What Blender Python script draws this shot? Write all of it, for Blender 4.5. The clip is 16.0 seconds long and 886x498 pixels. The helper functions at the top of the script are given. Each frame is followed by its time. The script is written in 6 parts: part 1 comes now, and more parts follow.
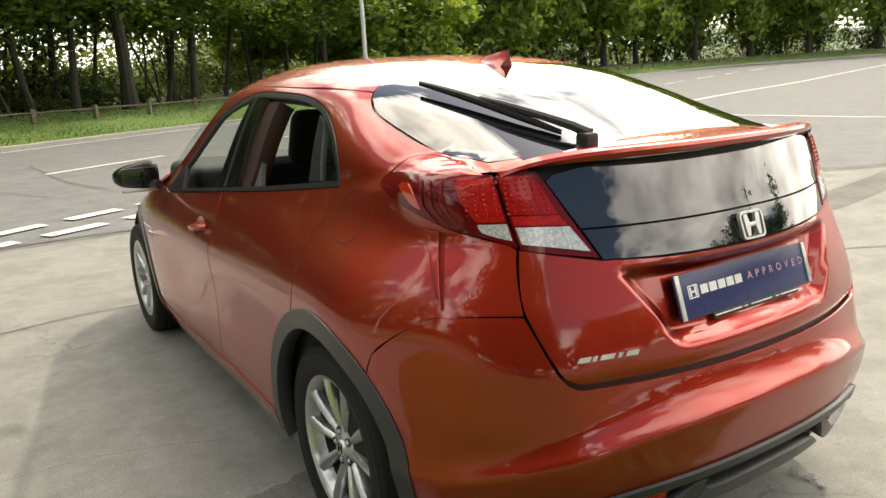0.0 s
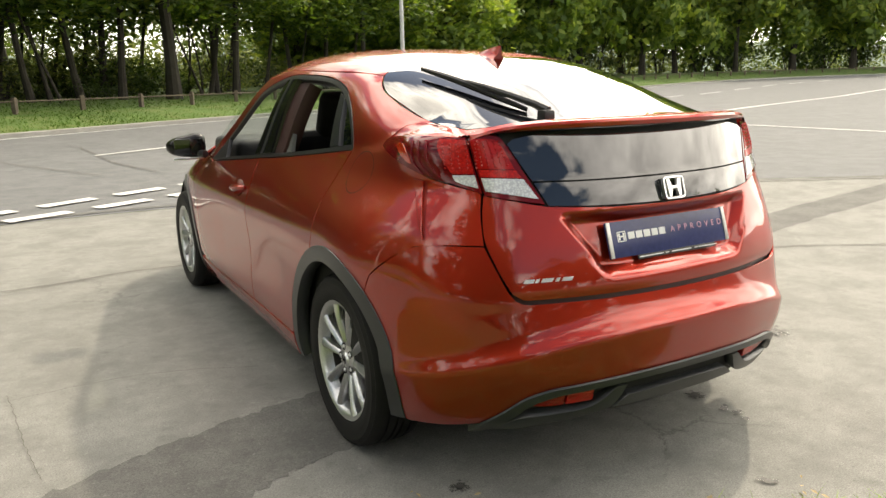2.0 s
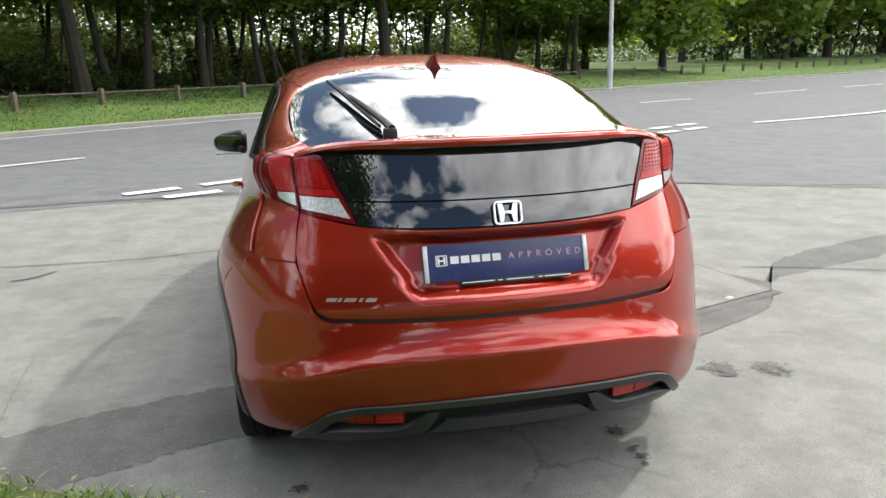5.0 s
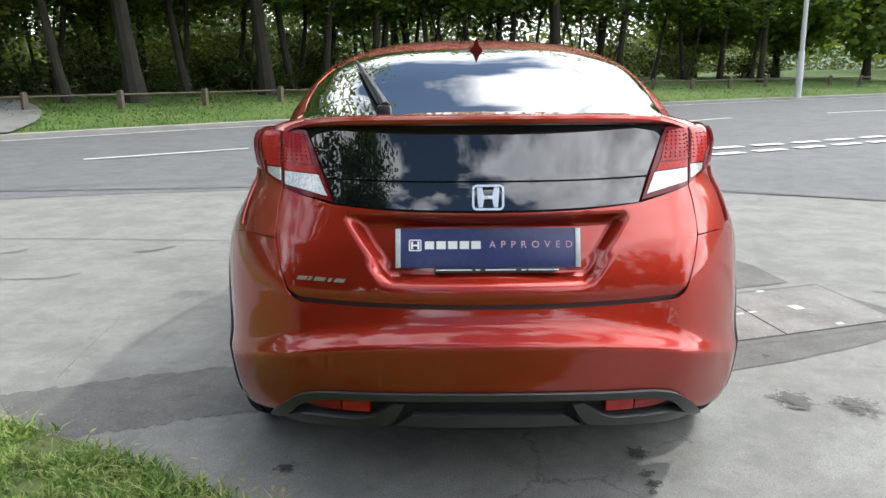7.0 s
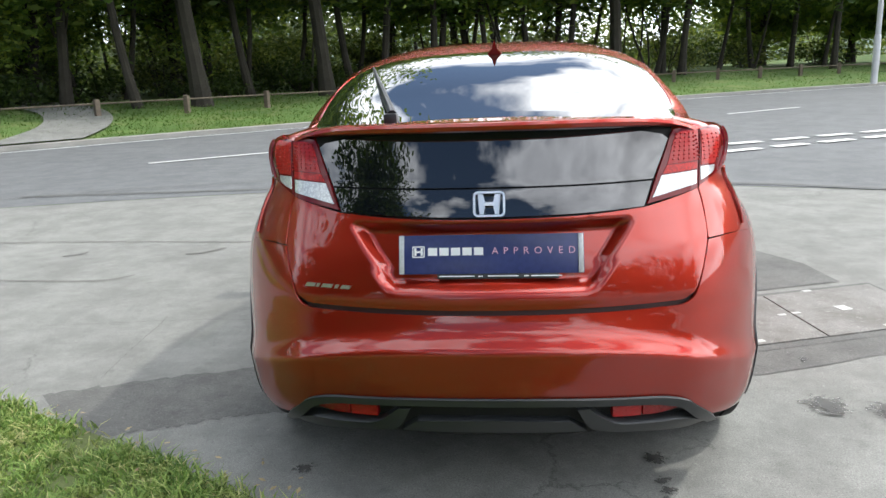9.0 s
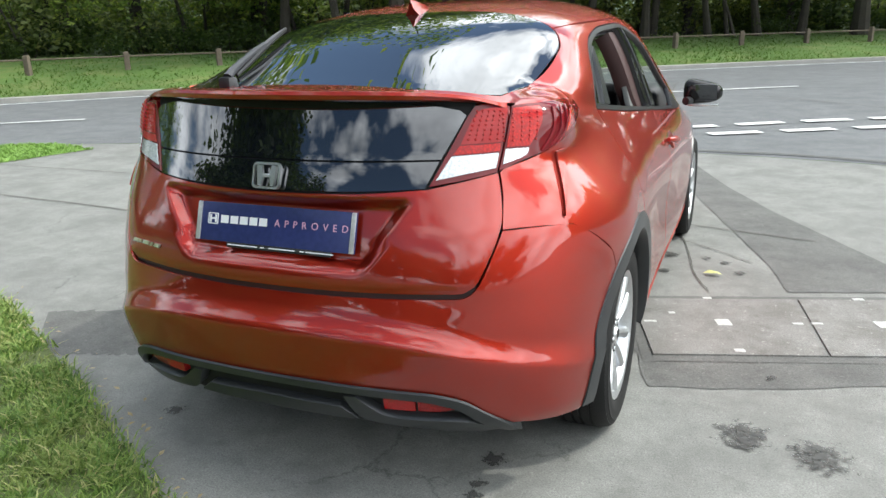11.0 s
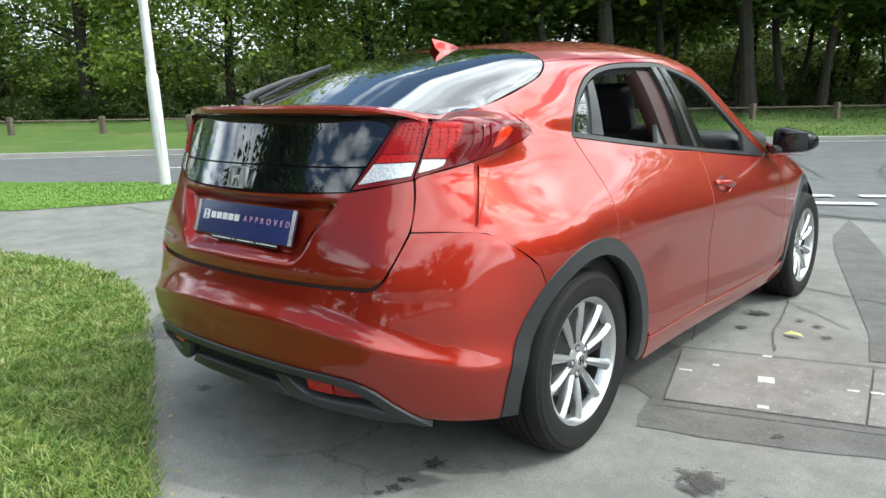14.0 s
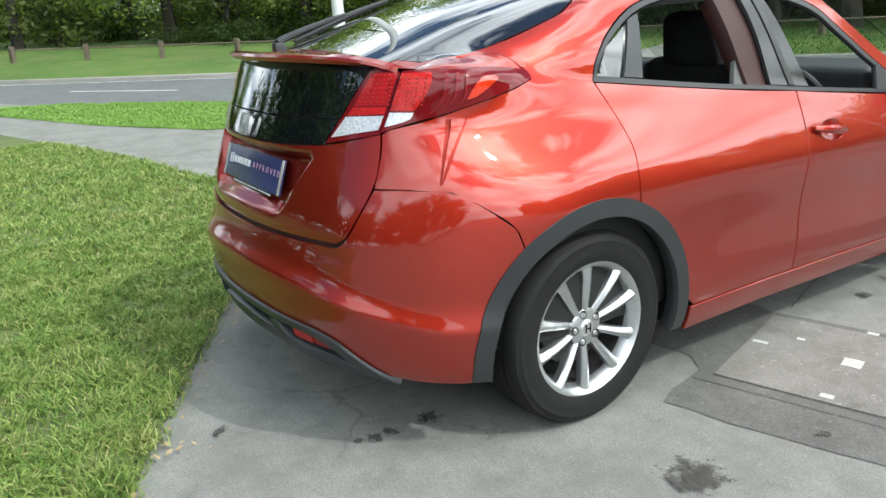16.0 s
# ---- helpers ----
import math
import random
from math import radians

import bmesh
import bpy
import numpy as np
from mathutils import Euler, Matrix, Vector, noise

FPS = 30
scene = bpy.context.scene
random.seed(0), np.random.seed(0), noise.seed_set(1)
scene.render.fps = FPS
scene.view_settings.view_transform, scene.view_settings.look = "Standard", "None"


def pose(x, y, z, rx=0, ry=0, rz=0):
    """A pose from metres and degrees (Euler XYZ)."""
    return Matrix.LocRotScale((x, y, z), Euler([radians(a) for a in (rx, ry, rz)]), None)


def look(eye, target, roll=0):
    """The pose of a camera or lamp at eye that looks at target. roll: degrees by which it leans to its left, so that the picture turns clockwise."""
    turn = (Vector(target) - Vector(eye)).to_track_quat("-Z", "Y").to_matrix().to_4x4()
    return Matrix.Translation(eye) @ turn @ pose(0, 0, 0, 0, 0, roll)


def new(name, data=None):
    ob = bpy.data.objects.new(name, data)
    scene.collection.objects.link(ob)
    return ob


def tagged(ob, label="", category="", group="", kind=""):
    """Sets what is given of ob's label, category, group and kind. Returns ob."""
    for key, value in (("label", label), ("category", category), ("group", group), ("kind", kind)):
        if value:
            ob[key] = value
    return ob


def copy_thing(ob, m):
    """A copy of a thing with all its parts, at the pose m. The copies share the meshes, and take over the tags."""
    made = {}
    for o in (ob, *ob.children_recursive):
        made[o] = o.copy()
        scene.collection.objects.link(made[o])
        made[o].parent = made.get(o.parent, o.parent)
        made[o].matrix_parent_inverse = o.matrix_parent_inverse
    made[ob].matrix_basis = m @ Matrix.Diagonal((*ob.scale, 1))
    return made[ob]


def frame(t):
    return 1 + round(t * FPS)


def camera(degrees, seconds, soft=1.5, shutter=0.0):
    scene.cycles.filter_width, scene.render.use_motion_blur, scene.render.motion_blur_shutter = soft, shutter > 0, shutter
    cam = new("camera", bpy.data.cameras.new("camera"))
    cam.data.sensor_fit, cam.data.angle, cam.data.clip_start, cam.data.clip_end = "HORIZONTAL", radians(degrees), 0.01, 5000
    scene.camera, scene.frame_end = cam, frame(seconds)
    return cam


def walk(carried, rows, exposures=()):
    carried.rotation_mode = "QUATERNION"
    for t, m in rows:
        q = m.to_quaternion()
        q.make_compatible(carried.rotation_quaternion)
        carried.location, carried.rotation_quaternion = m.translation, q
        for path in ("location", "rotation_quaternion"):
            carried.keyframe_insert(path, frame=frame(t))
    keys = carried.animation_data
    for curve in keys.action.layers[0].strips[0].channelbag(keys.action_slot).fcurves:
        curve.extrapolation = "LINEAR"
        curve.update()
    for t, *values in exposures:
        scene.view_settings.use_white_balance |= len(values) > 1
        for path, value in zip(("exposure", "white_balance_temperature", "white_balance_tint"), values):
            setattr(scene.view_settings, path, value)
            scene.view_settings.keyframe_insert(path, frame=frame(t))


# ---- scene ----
import functools

cam = camera(61.28, 16.0)
# seconds, eye, direction (yaw to the left, pitch up), lean to the left
PATH = [
    (0, -1.613, -1.855, 1.337, -32.24, -12.82, -3.16),
    (0.5, -1.749, -2.291, 1.372, -30.69, -14.13, 0.49),
    (1, -1.829, -2.408, 1.353, -31.45, -13.66, 0.17),
    (1.5, -1.813, -2.397, 1.285, -30.56, -12.01, -0.01),
    (2, -1.780, -2.383, 1.278, -29.84, -12.55, -1.13),
    (2.5, -1.764, -2.381, 1.284, -29.08, -12.40, -1.02),
    (3, -1.749, -2.401, 1.290, -28.61, -12.25, -1.25),
    (3.5, -1.720, -2.472, 1.324, -26.98, -12.78, -3.27),
    (4, -1.372, -2.637, 1.346, -22.76, -12.68, -3.20),
    (4.2, -1.210, -2.725, 1.367, -20.92, -13.17, -2.69),
    (6.3, -0.164, -2.846, 1.295, -0.90, -13.33, -0.67),
    (6.5, -0.137, -2.814, 1.273, 0.00, -13.44, -0.67),
    (7, -0.101, -2.766, 1.267, 0.68, -12.89, -0.54),
    (7.5, -0.081, -2.771, 1.272, 1.31, -13.14, -1.22),
    (8, -0.077, -2.768, 1.269, 1.49, -13.06, -1.29),
    (8.2, -0.066, -2.776, 1.272, 1.83, -13.07, -1.18),
    (10.5, 0.813, -2.615, 1.330, 17.63, -14.44, -2.63),
    (11, 1.208, -2.383, 1.308, 22.96, -16.25, -1.35),
    (11.5, 1.561, -2.126, 1.245, 32.93, -10.56, -1.53),
    (12, 1.789, -2.051, 1.200, 38.37, -12.10, -0.41),
    (12.5, 1.929, -2.110, 1.158, 39.49, -10.25, -1.16),
    (13, 2.012, -2.118, 1.174, 39.99, -10.38, -0.18),
    (13.5, 2.026, -2.125, 1.165, 40.26, -10.61, -0.33),
    (14, 2.024, -2.129, 1.167, 40.15, -11.03, -0.67),
    (14.5, 2.026, -2.125, 1.168, 40.14, -11.00, -1.02),
    (15, 2.044, -2.118, 1.179, 40.54, -11.01, -0.68),
    (15.5, 2.196, -1.901, 1.215, 47.46, -13.73, -3.04),
    (16, 2.393, -1.537, 1.246, 57.09, -17.04, -2.11),
]


def aim(x, y, z, yaw, pitch, lean):
    """A camera pose from its eye and its direction in degrees."""
    a, b = radians(yaw), radians(pitch)
    way = Vector((-math.sin(a) * math.cos(b), math.cos(a) * math.cos(b), math.sin(b)))
    return look((x, y, z), Vector((x, y, z)) + way, lean)


# the clip's own exposure and white balance: seconds, stops, kelvin, tint
BALANCE = ((0, 0.53, 7750, 9), (3.0, 0.53, 7650, 9), (4.1, 0.46, 7000, 9), (6.5, 0.42, 6250, 9), (8.0, 0.42, 6200, 9), (10.5, 0.44, 6200, 7), (12.0, 0.41, 6100, 4), (16, 0.33, 6100, 3))
walk(cam, [(row[0], aim(*row[1:])) for row in PATH], BALANCE)

# ---- light ----
SUN_FROM = Vector((0.82, 0.42, 1.0)).normalized()
sun_height = math.asin(SUN_FROM.z)
world = bpy.data.worlds.new("daylight")
scene.world = world
world.use_nodes = True
wt = world.node_tree
sky = wt.nodes.new("ShaderNodeTexSky")
sky.sky_type = "NISHITA"
sky.sun_disc = False
sky.sun_elevation = sun_height
sky.sun_rotation = math.atan2(SUN_FROM.x, SUN_FROM.y)
# broken white cloud over the blue
coord = wt.nodes.new("ShaderNodeTexCoord")
stretch = wt.nodes.new("ShaderNodeMapping")
stretch.inputs["Scale"].default_value = (1.0, 1.0, 2.2)
stretch.inputs["Location"].default_value = (17.5893, -11.4139, -16.0426)
parted = wt.nodes.new("ShaderNodeVectorMath")
parted.operation = "DOT_PRODUCT"
parted.inputs[1].default_value = tuple(SUN_FROM)
thicker = wt.nodes.new("ShaderNodeMath")
thicker.operation = "MULTIPLY_ADD"
thicker.inputs[1].default_value = 0.06
glare = wt.nodes.new("ShaderNodeMix")
glare.data_type = "RGBA"
glare.inputs[6].default_value = (16.5, 16.8, 17.4, 1)
glare.inputs[7].default_value = (46.0, 45.2, 44.0, 1)
puff = wt.nodes.new("ShaderNodeTexNoise")
puff.inputs["Scale"].default_value = 1.8
puff.inputs["Detail"].default_value = 7.0
puff.inputs["Roughness"].default_value = 0.55
cover = wt.nodes.new("ShaderNodeValToRGB")
cover.color_ramp.elements[0].position, cover.color_ramp.elements[1].position = 0.48, 0.55
white = wt.nodes.new("ShaderNodeMix")
white.data_type = "RGBA"
wt.links.new(coord.outputs["Generated"], stretch.inputs["Vector"])
wt.links.new(stretch.outputs[0], puff.inputs["Vector"])
# thicker and brighter cloud towards the sun
wt.links.new(coord.outputs["Generated"], parted.inputs[0])
wt.links.new(parted.outputs["Value"], thicker.inputs[0])
# a bank of cloud low over the horizon
split = wt.nodes.new("ShaderNodeSeparateXYZ")
bank_low = wt.nodes.new("ShaderNodeMapRange")
for slot, value in ((1, 0.16), (2, 0.45), (3, 0.095), (4, 0.0)):
    bank_low.inputs[slot].default_value = value
heap = wt.nodes.new("ShaderNodeMath")
wt.links.new(coord.outputs["Generated"], split.inputs[0])
wt.links.new(split.outputs[2], bank_low.inputs[0])
wt.links.new(puff.outputs["Fac"], heap.inputs[0])
wt.links.new(bank_low.outputs[0], heap.inputs[1])
wt.links.new(heap.outputs[0], thicker.inputs[2])
wt.links.new(thicker.outputs[0], cover.inputs[0])
nearer = wt.nodes.new("ShaderNodeMath")
nearer.operation = "POWER"
nearer.use_clamp = True
nearer.inputs[1].default_value = 3.0
facing_sun = wt.nodes.new("ShaderNodeMath")
facing_sun.operation = "MAXIMUM"
facing_sun.inputs[1].default_value = 0.0
wt.links.new(parted.outputs["Value"], facing_sun.inputs[0])
wt.links.new(facing_sun.outputs[0], nearer.inputs[0])
wt.links.new(nearer.outputs[0], glare.inputs[0])
# grey undersides in the cloud
under = wt.nodes.new("ShaderNodeTexNoise")
under.inputs["Scale"].default_value = 4.5
under.inputs["Detail"].default_value = 5.0
grey = wt.nodes.new("ShaderNodeMapRange")
for slot, value in ((1, 0.35), (2, 0.65), (3, 0.55), (4, 1.2)):
    grey.inputs[slot].default_value = value
shaded = wt.nodes.new("ShaderNodeVectorMath")
shaded.operation = "SCALE"
wt.links.new(stretch.outputs[0], under.inputs["Vector"])
wt.links.new(under.outputs["Fac"], grey.inputs[0])
wt.links.new(glare.outputs[2], shaded.inputs[0])
wt.links.new(grey.outputs[0], shaded.inputs["Scale"])
wt.links.new(shaded.outputs[0], white.inputs[7])
wt.links.new(cover.outputs[0], white.inputs[0])
wt.links.new(sky.outputs[0], white.inputs[6])
wt.links.new(white.outputs[2], wt.nodes["Background"].inputs[0])
wt.nodes["Background"].inputs[1].default_value = 0.114
sun_data = bpy.data.lights.new("sun", "SUN")
sun_data.energy = 1.9
sun_data.angle = radians(1.4)
sun_data.color = (1.0, 0.95, 0.86)
sun = new("sun", sun_data)
sun.matrix_world = look(SUN_FROM * 60, (0, 0, 0))
scene.view_settings.exposure = 0.2

# ---- materials ----
def material(name, base, rough=0.5, metal=0.0, spec=0.5):
    m = bpy.data.materials.new(name)
    m.use_nodes = True
    b = m.node_tree.nodes["Principled BSDF"]
    b.inputs["Base Color"].default_value = (*base, 1)
    b.inputs["Roughness"].default_value = rough
    b.inputs["Metallic"].default_value = metal
    b.inputs["Specular IOR Level"].default_value = spec
    return m


def shader(m):
    return m.node_tree.nodes["Principled BSDF"]


def node(m, kind, **values):
    n = m.node_tree.nodes.new(kind)
    for key, value in values.items():
        n.inputs[key.replace("_", " ")].default_value = value
    return n


def wire(m, a, b):
    m.node_tree.links.new(a, b)


def ramp(m, fac, stops):
    r = m.node_tree.nodes.new("ShaderNodeValToRGB")
    while len(r.color_ramp.elements) < len(stops):
        r.color_ramp.elements.new(0.5)
    for e, (p, c) in zip(r.color_ramp.elements, stops):
        e.position, e.color = p, (*c, 1)
    wire(m, fac, r.inputs[0])
    return r.outputs[0]


def noise_of(m, scale, detail=4.0, rough=0.55, coords="Object"):
    t = m.node_tree.nodes.new("ShaderNodeTexCoord")
    n = node(m, "ShaderNodeTexNoise", Scale=scale, Detail=detail, Roughness=rough)
    wire(m, t.outputs[coords], n.inputs["Vector"])
    return n.outputs["Fac"]


def blend(m, fac, a, b, mode="MIX"):
    n = m.node_tree.nodes.new("ShaderNodeMix")
    n.data_type, n.blend_type = "RGBA", mode
    for slot, v in ((0, fac), (6, a), (7, b)):
        if isinstance(v, (int, float)):
            n.inputs[slot].default_value = v
        elif isinstance(v, tuple):
            n.inputs[slot].default_value = (*v, 1)
        else:
            wire(m, v, n.inputs[slot])
    return n.outputs[2]


def relief(m, height, strength, distance):
    n = node(m, "ShaderNodeBump", Strength=strength, Distance=distance)
    wire(m, height, n.inputs["Height"])
    wire(m, n.outputs[0], shader(m).inputs["Normal"])


def mottled(name, dark, light, coarse, fine, rough, bump=0.3, depth=0.004, metal=0.0):
    """A surface whose colour wanders at two scales, with a fine relief."""
    m = material(name, light, rough, metal)
    big, small = noise_of(m, coarse), noise_of(m, fine, 3.0)
    c = ramp(m, big, ((0.3, dark), (0.7, light)))
    c = blend(m, 0.45, c, ramp(m, small, ((0.3, tuple(v * 0.72 for v in light)), (0.7, tuple(min(1, v * 1.2) for v in light)))))
    wire(m, c, shader(m).inputs["Base Color"])
    relief(m, small, bump, depth)
    return m

# ---- ground, road and verge ----
def mesh_object(name, verts, faces, mat, smooth=False, parent=None):
    me = bpy.data.meshes.new(name)
    me.from_pydata([tuple(v) for v in verts], [], [tuple(f) for f in faces])
    me.materials.append(mat)
    if smooth:
        me.polygons.foreach_set("use_smooth", [True] * len(me.polygons))
    ob = new(name, me)
    ob.parent = parent
    return ob


def fall(x, y):
    """The height of the made ground: level under the car, rising gently past the mouth of the drive."""
    return 0.011 * max(0.0, y - 6.0) * min(1.0, max(0.0, (y - 6.0) / 6.0) + 0.3) + 0.015 * max(0.0, x - 35.0)


def curve_through(points, n):
    """n points along a smooth line through points."""
    pts = [Vector(p) for p in points]
    out = []
    for k in range(n):
        u = k / (n - 1) * (len(pts) - 1)
        i = min(int(u), len(pts) - 2)
        f = u - i
        p0, p1, p2, p3 = pts[max(i - 1, 0)], pts[i], pts[i + 1], pts[min(i + 2, len(pts) - 1)]
        out.append(0.5 * (2 * p1 + (p2 - p0) * f + (2 * p0 - 5 * p1 + 4 * p2 - p3) * f * f + (3 * p1 - p0 - 3 * p2 + p3) * f ** 3))
    return out


def side_of(line):
    """The unit normals, in plan, to the left of a line."""
    out = []
    for i in range(len(line)):
        d = line[min(i + 1, len(line) - 1)] - line[max(i - 1, 0)]
        out.append(Vector((-d.y, d.x)).normalized())
    return out


KERB = curve_through([(-48, -50), (-30, -14), (-17.5, 4.6), (-14, 8.8), (-9, 13.5), (-5, 16.8), (0, 20.3), (5, 23.6), (15, 29.5), (38, 41.5), (58, 49), (75, 50), (95, 44), (130, 28), (220, -20)], 140)
MIDDLE = curve_through([(-44, -55), (-22, -8), (-13.6, 3.2), (-11, 5.6), (-8.6, 7.4), (-5, 9.8), (0, 13), (5, 16), (12, 20), (40, 32), (60, 39), (80, 40), (130, 20)], 160)
NEAR = curve_through([(-38, -60), (-20, -9), (-13, 0.4), (-11.4, 2.2), (-9, 3.9), (-5.3, 5.3), (-2.6, 5.9), (0, 6.0), (3, 5.4), (8, 3.0), (15, -1.0), (30, -9), (80, -30), (230, -70)], 140)

def paving(name, dark, light, speck, rough, worn_pale=0.4):
    """Worn paving: broad stains, blotches, scattered pale and dark grit."""
    m = mottled(name, dark, light, 0.55, 14.0, rough, 0.0, 0.001)
    col = shader(m).inputs["Base Color"].links[0].from_socket
    grit = noise_of(m, 170.0, 2.0, 0.7)
    col = blend(m, 0.42, col, ramp(m, grit, ((0.30, tuple(v * 0.35 for v in light)), (0.48, light), (0.70, tuple(min(1, v * 1.75) for v in light)))))
    streak = noise_of(m, 2.6, 6.0, 0.7)
    col = blend(m, ramp(m, streak, ((0.42, (0, 0, 0)), (0.62, (0.5, 0.5, 0.5)))), col, speck)
    blot = noise_of(m, 9.0, 5.0, 0.75)
    col = blend(m, ramp(m, blot, ((0.56, (0, 0, 0)), (0.70, (0.45, 0.45, 0.45)))), col, speck)
    pits = noise_of(m, 75.0, 2.0, 0.5)
    col = blend(m, ramp(m, pits, ((0.60, (0, 0, 0)), (0.70, (0.4, 0.4, 0.4)))), col, tuple(v * 0.45 for v in light))
    pale = noise_of(m, 45.0, 3.0, 0.6)
    col = blend(m, ramp(m, pale, ((0.62, (0, 0, 0)), (0.72, (worn_pale, worn_pale, worn_pale)))), col, tuple(min(1, v * 1.5) for v in light))
    wire(m, col, shader(m).inputs["Base Color"])
    relief(m, grit, 0.45, 0.003)
    return m


concrete = paving("worn_concrete", (0.132, 0.132, 0.121), (0.218, 0.218, 0.201), (0.105, 0.104, 0.094), 0.85)
# hair cracks wandering through the concrete
split_at = node(concrete, "ShaderNodeTexVoronoi", Scale=0.85)
split_at.feature = "DISTANCE_TO_EDGE"
where = concrete.node_tree.nodes.new("ShaderNodeTexCoord")
bend = node(concrete, "ShaderNodeTexNoise", Scale=2.2, Detail=6.0, Roughness=0.7)
wire(concrete, where.outputs["Object"], bend.inputs["Vector"])
swerve = concrete.node_tree.nodes.new("ShaderNodeMix")
swerve.data_type = "VECTOR"
swerve.inputs[0].default_value = 0.3
wire(concrete, where.outputs["Object"], swerve.inputs[4])
wire(concrete, bend.outputs["Color"], swerve.inputs[5])
wire(concrete, swerve.outputs[1], split_at.inputs["Vector"])
hair = ramp(concrete, split_at.outputs["Distance"], ((0.0, (0.55, 0.55, 0.55)), (0.005, (0, 0, 0))))
some = ramp(concrete, noise_of(concrete, 0.9, 3.0), ((0.50, (0, 0, 0)), (0.60, (1, 1, 1))))
wire(concrete, blend(concrete, blend(concrete, 1.0, hair, some, "MULTIPLY"), shader(concrete).inputs["Base Color"].links[0].from_socket, (0.05, 0.048, 0.042)), shader(concrete).inputs["Base Color"])
asphalt = paving("grey_asphalt", (0.088, 0.091, 0.092), (0.142, 0.147, 0.149), (0.072, 0.075, 0.077), 0.85)
patch_tar = paving("dark_asphalt", (0.08, 0.079, 0.073), (0.135, 0.133, 0.124), (0.06, 0.06, 0.056), 0.9, 0.7)
turf = mottled("turf", (0.035, 0.080, 0.010), (0.085, 0.155, 0.024), 0.5, 18.0, 0.95, 0.6, 0.02)
worn = noise_of(turf, 1.1, 6.0, 0.7)
wire(turf, blend(turf, ramp(turf, worn, ((0.48, (0, 0, 0)), (0.64, (0.75, 0.75, 0.75)))), shader(turf).inputs["Base Color"].links[0].from_socket, (0.14, 0.16, 0.045)), shader(turf).inputs["Base Color"])
kerbstone = mottled("kerb_stone", (0.2, 0.2, 0.18), (0.34, 0.33, 0.3), 2.0, 50.0, 0.9)
white_paint = mottled("road_paint", (0.36, 0.36, 0.34), (0.8, 0.8, 0.77), 5.0, 60.0, 0.7)


def strip(name, a, b, za, zb, mat, smooth=False):
    """A band between two plan lines of as many points; za and zb are heights above the made ground."""
    n = len(a)
    verts = [(p.x, p.y, fall(p.x, p.y) + za) for p in a] + [(p.x, p.y, fall(p.x, p.y) + zb) for p in b]
    return mesh_object(name, verts, [(i, i + 1, n + i + 1, n + i) for i in range(n - 1)], mat, smooth)


def area(name, outline, z, mat, follow=True):
    verts = [(x, y, (fall(x, y) if follow else 0) + z) for x, y in outline]
    return mesh_object(name, verts, [range(len(verts))], mat)


soil = area("ground", [(-900, -900), (900, -900), (900, 900), (-900, 900)], -0.3, turf, False)
tagged(soil, "wide grassy ground reaching to the horizon", "ground", kind="structure")
drive = area("drive", [(p.x, p.y) for p in NEAR] + [(230, -300), (-38, -300)], 0.0, concrete, False)
tagged(drive, "worn grey concrete forecourt under the parked car", "drive", kind="structure")
far_edge = [p for p in curve_through([tuple(p) for p in KERB], len(NEAR))]
rv, rf, lanes = [], [], 14
for p, q in zip(NEAR, far_edge):
    for k in range(lanes + 1):
        r = p.lerp(q, k / lanes)
        rv.append((r.x, r.y, fall(r.x, r.y) + 0.004))
for i in range(len(NEAR) - 1):
    for k in range(lanes):
        o = i * (lanes + 1) + k
        rf.append((o, o + lanes + 1, o + lanes + 2, o + 1))
road = mesh_object("road", rv, rf, asphalt, True)
tagged(road, "grey worn asphalt road with white markings", "road", kind="structure")
normals = side_of(KERB)
back = [p + n * 0.13 for p, n in zip(KERB, normals)]
kv, kf = [], []
for p, n in zip(KERB, normals):
    z = fall(p.x, p.y)
    q = p + n * 0.13
    kv += [(p.x, p.y, z - 0.1), (p.x, p.y, z + 0.1), (p.x + n.x * 0.02, p.y + n.y * 0.02, z + 0.115), (q.x, q.y, z + 0.115)]
for i in range(len(KERB) - 1):
    kf += [(4 * i + k, 4 * i + 4 + k, 4 * i + 5 + k, 4 * i + 1 + k) for k in range(3)]
kerb = mesh_object("kerb", kv, kf, kerbstone)
tagged(kerb, "pale worn stone kerb along the grass verge", "kerb", kind="structure")


def bank(d):
    """The height of the verge above the road at d metres behind the kerb."""
    return 0.1 + 0.9 * (1 - math.exp(-d / 7.0)) if d > 0 else 0.1


vv, vf = [], []
steps = (0.13, 1.0, 2.2, 3.6, 5.2, 7.2, 10, 15, 24, 40, 80, 300)
for p, n in zip(KERB, normals):
    for d in steps:
        q = p + n * d
        w = 0.06 * noise.noise(Vector((q.x * 0.3, q.y * 0.3, 0))) if d > 0.2 else 0
        vv.append((q.x, q.y, fall(p.x, p.y) + bank(d) + w))
m_ = len(steps)
for i in range(len(KERB) - 1):
    vf += [(m_ * i + k, m_ * i + m_ + k, m_ * i + m_ + k + 1, m_ * i + k + 1) for k in range(m_ - 1)]
verge = mesh_object("verge", vv, vf, turf, True)
tagged(verge, "mown green grass verge rising to the wood", "verge", kind="structure")


# ---- markings ----
def ribbon(name, line, width, z, mat, label="", category="", kind="structure"):
    """A painted or cut line of even width along a plan line."""
    line = [Vector(p) for p in line]
    n = side_of(line)
    ob = strip(name, [p - q * width / 2 for p, q in zip(line, n)], [p + q * width / 2 for p, q in zip(line, n)], z, z, mat)
    return tagged(ob, label, category, kind=kind) if label else ob


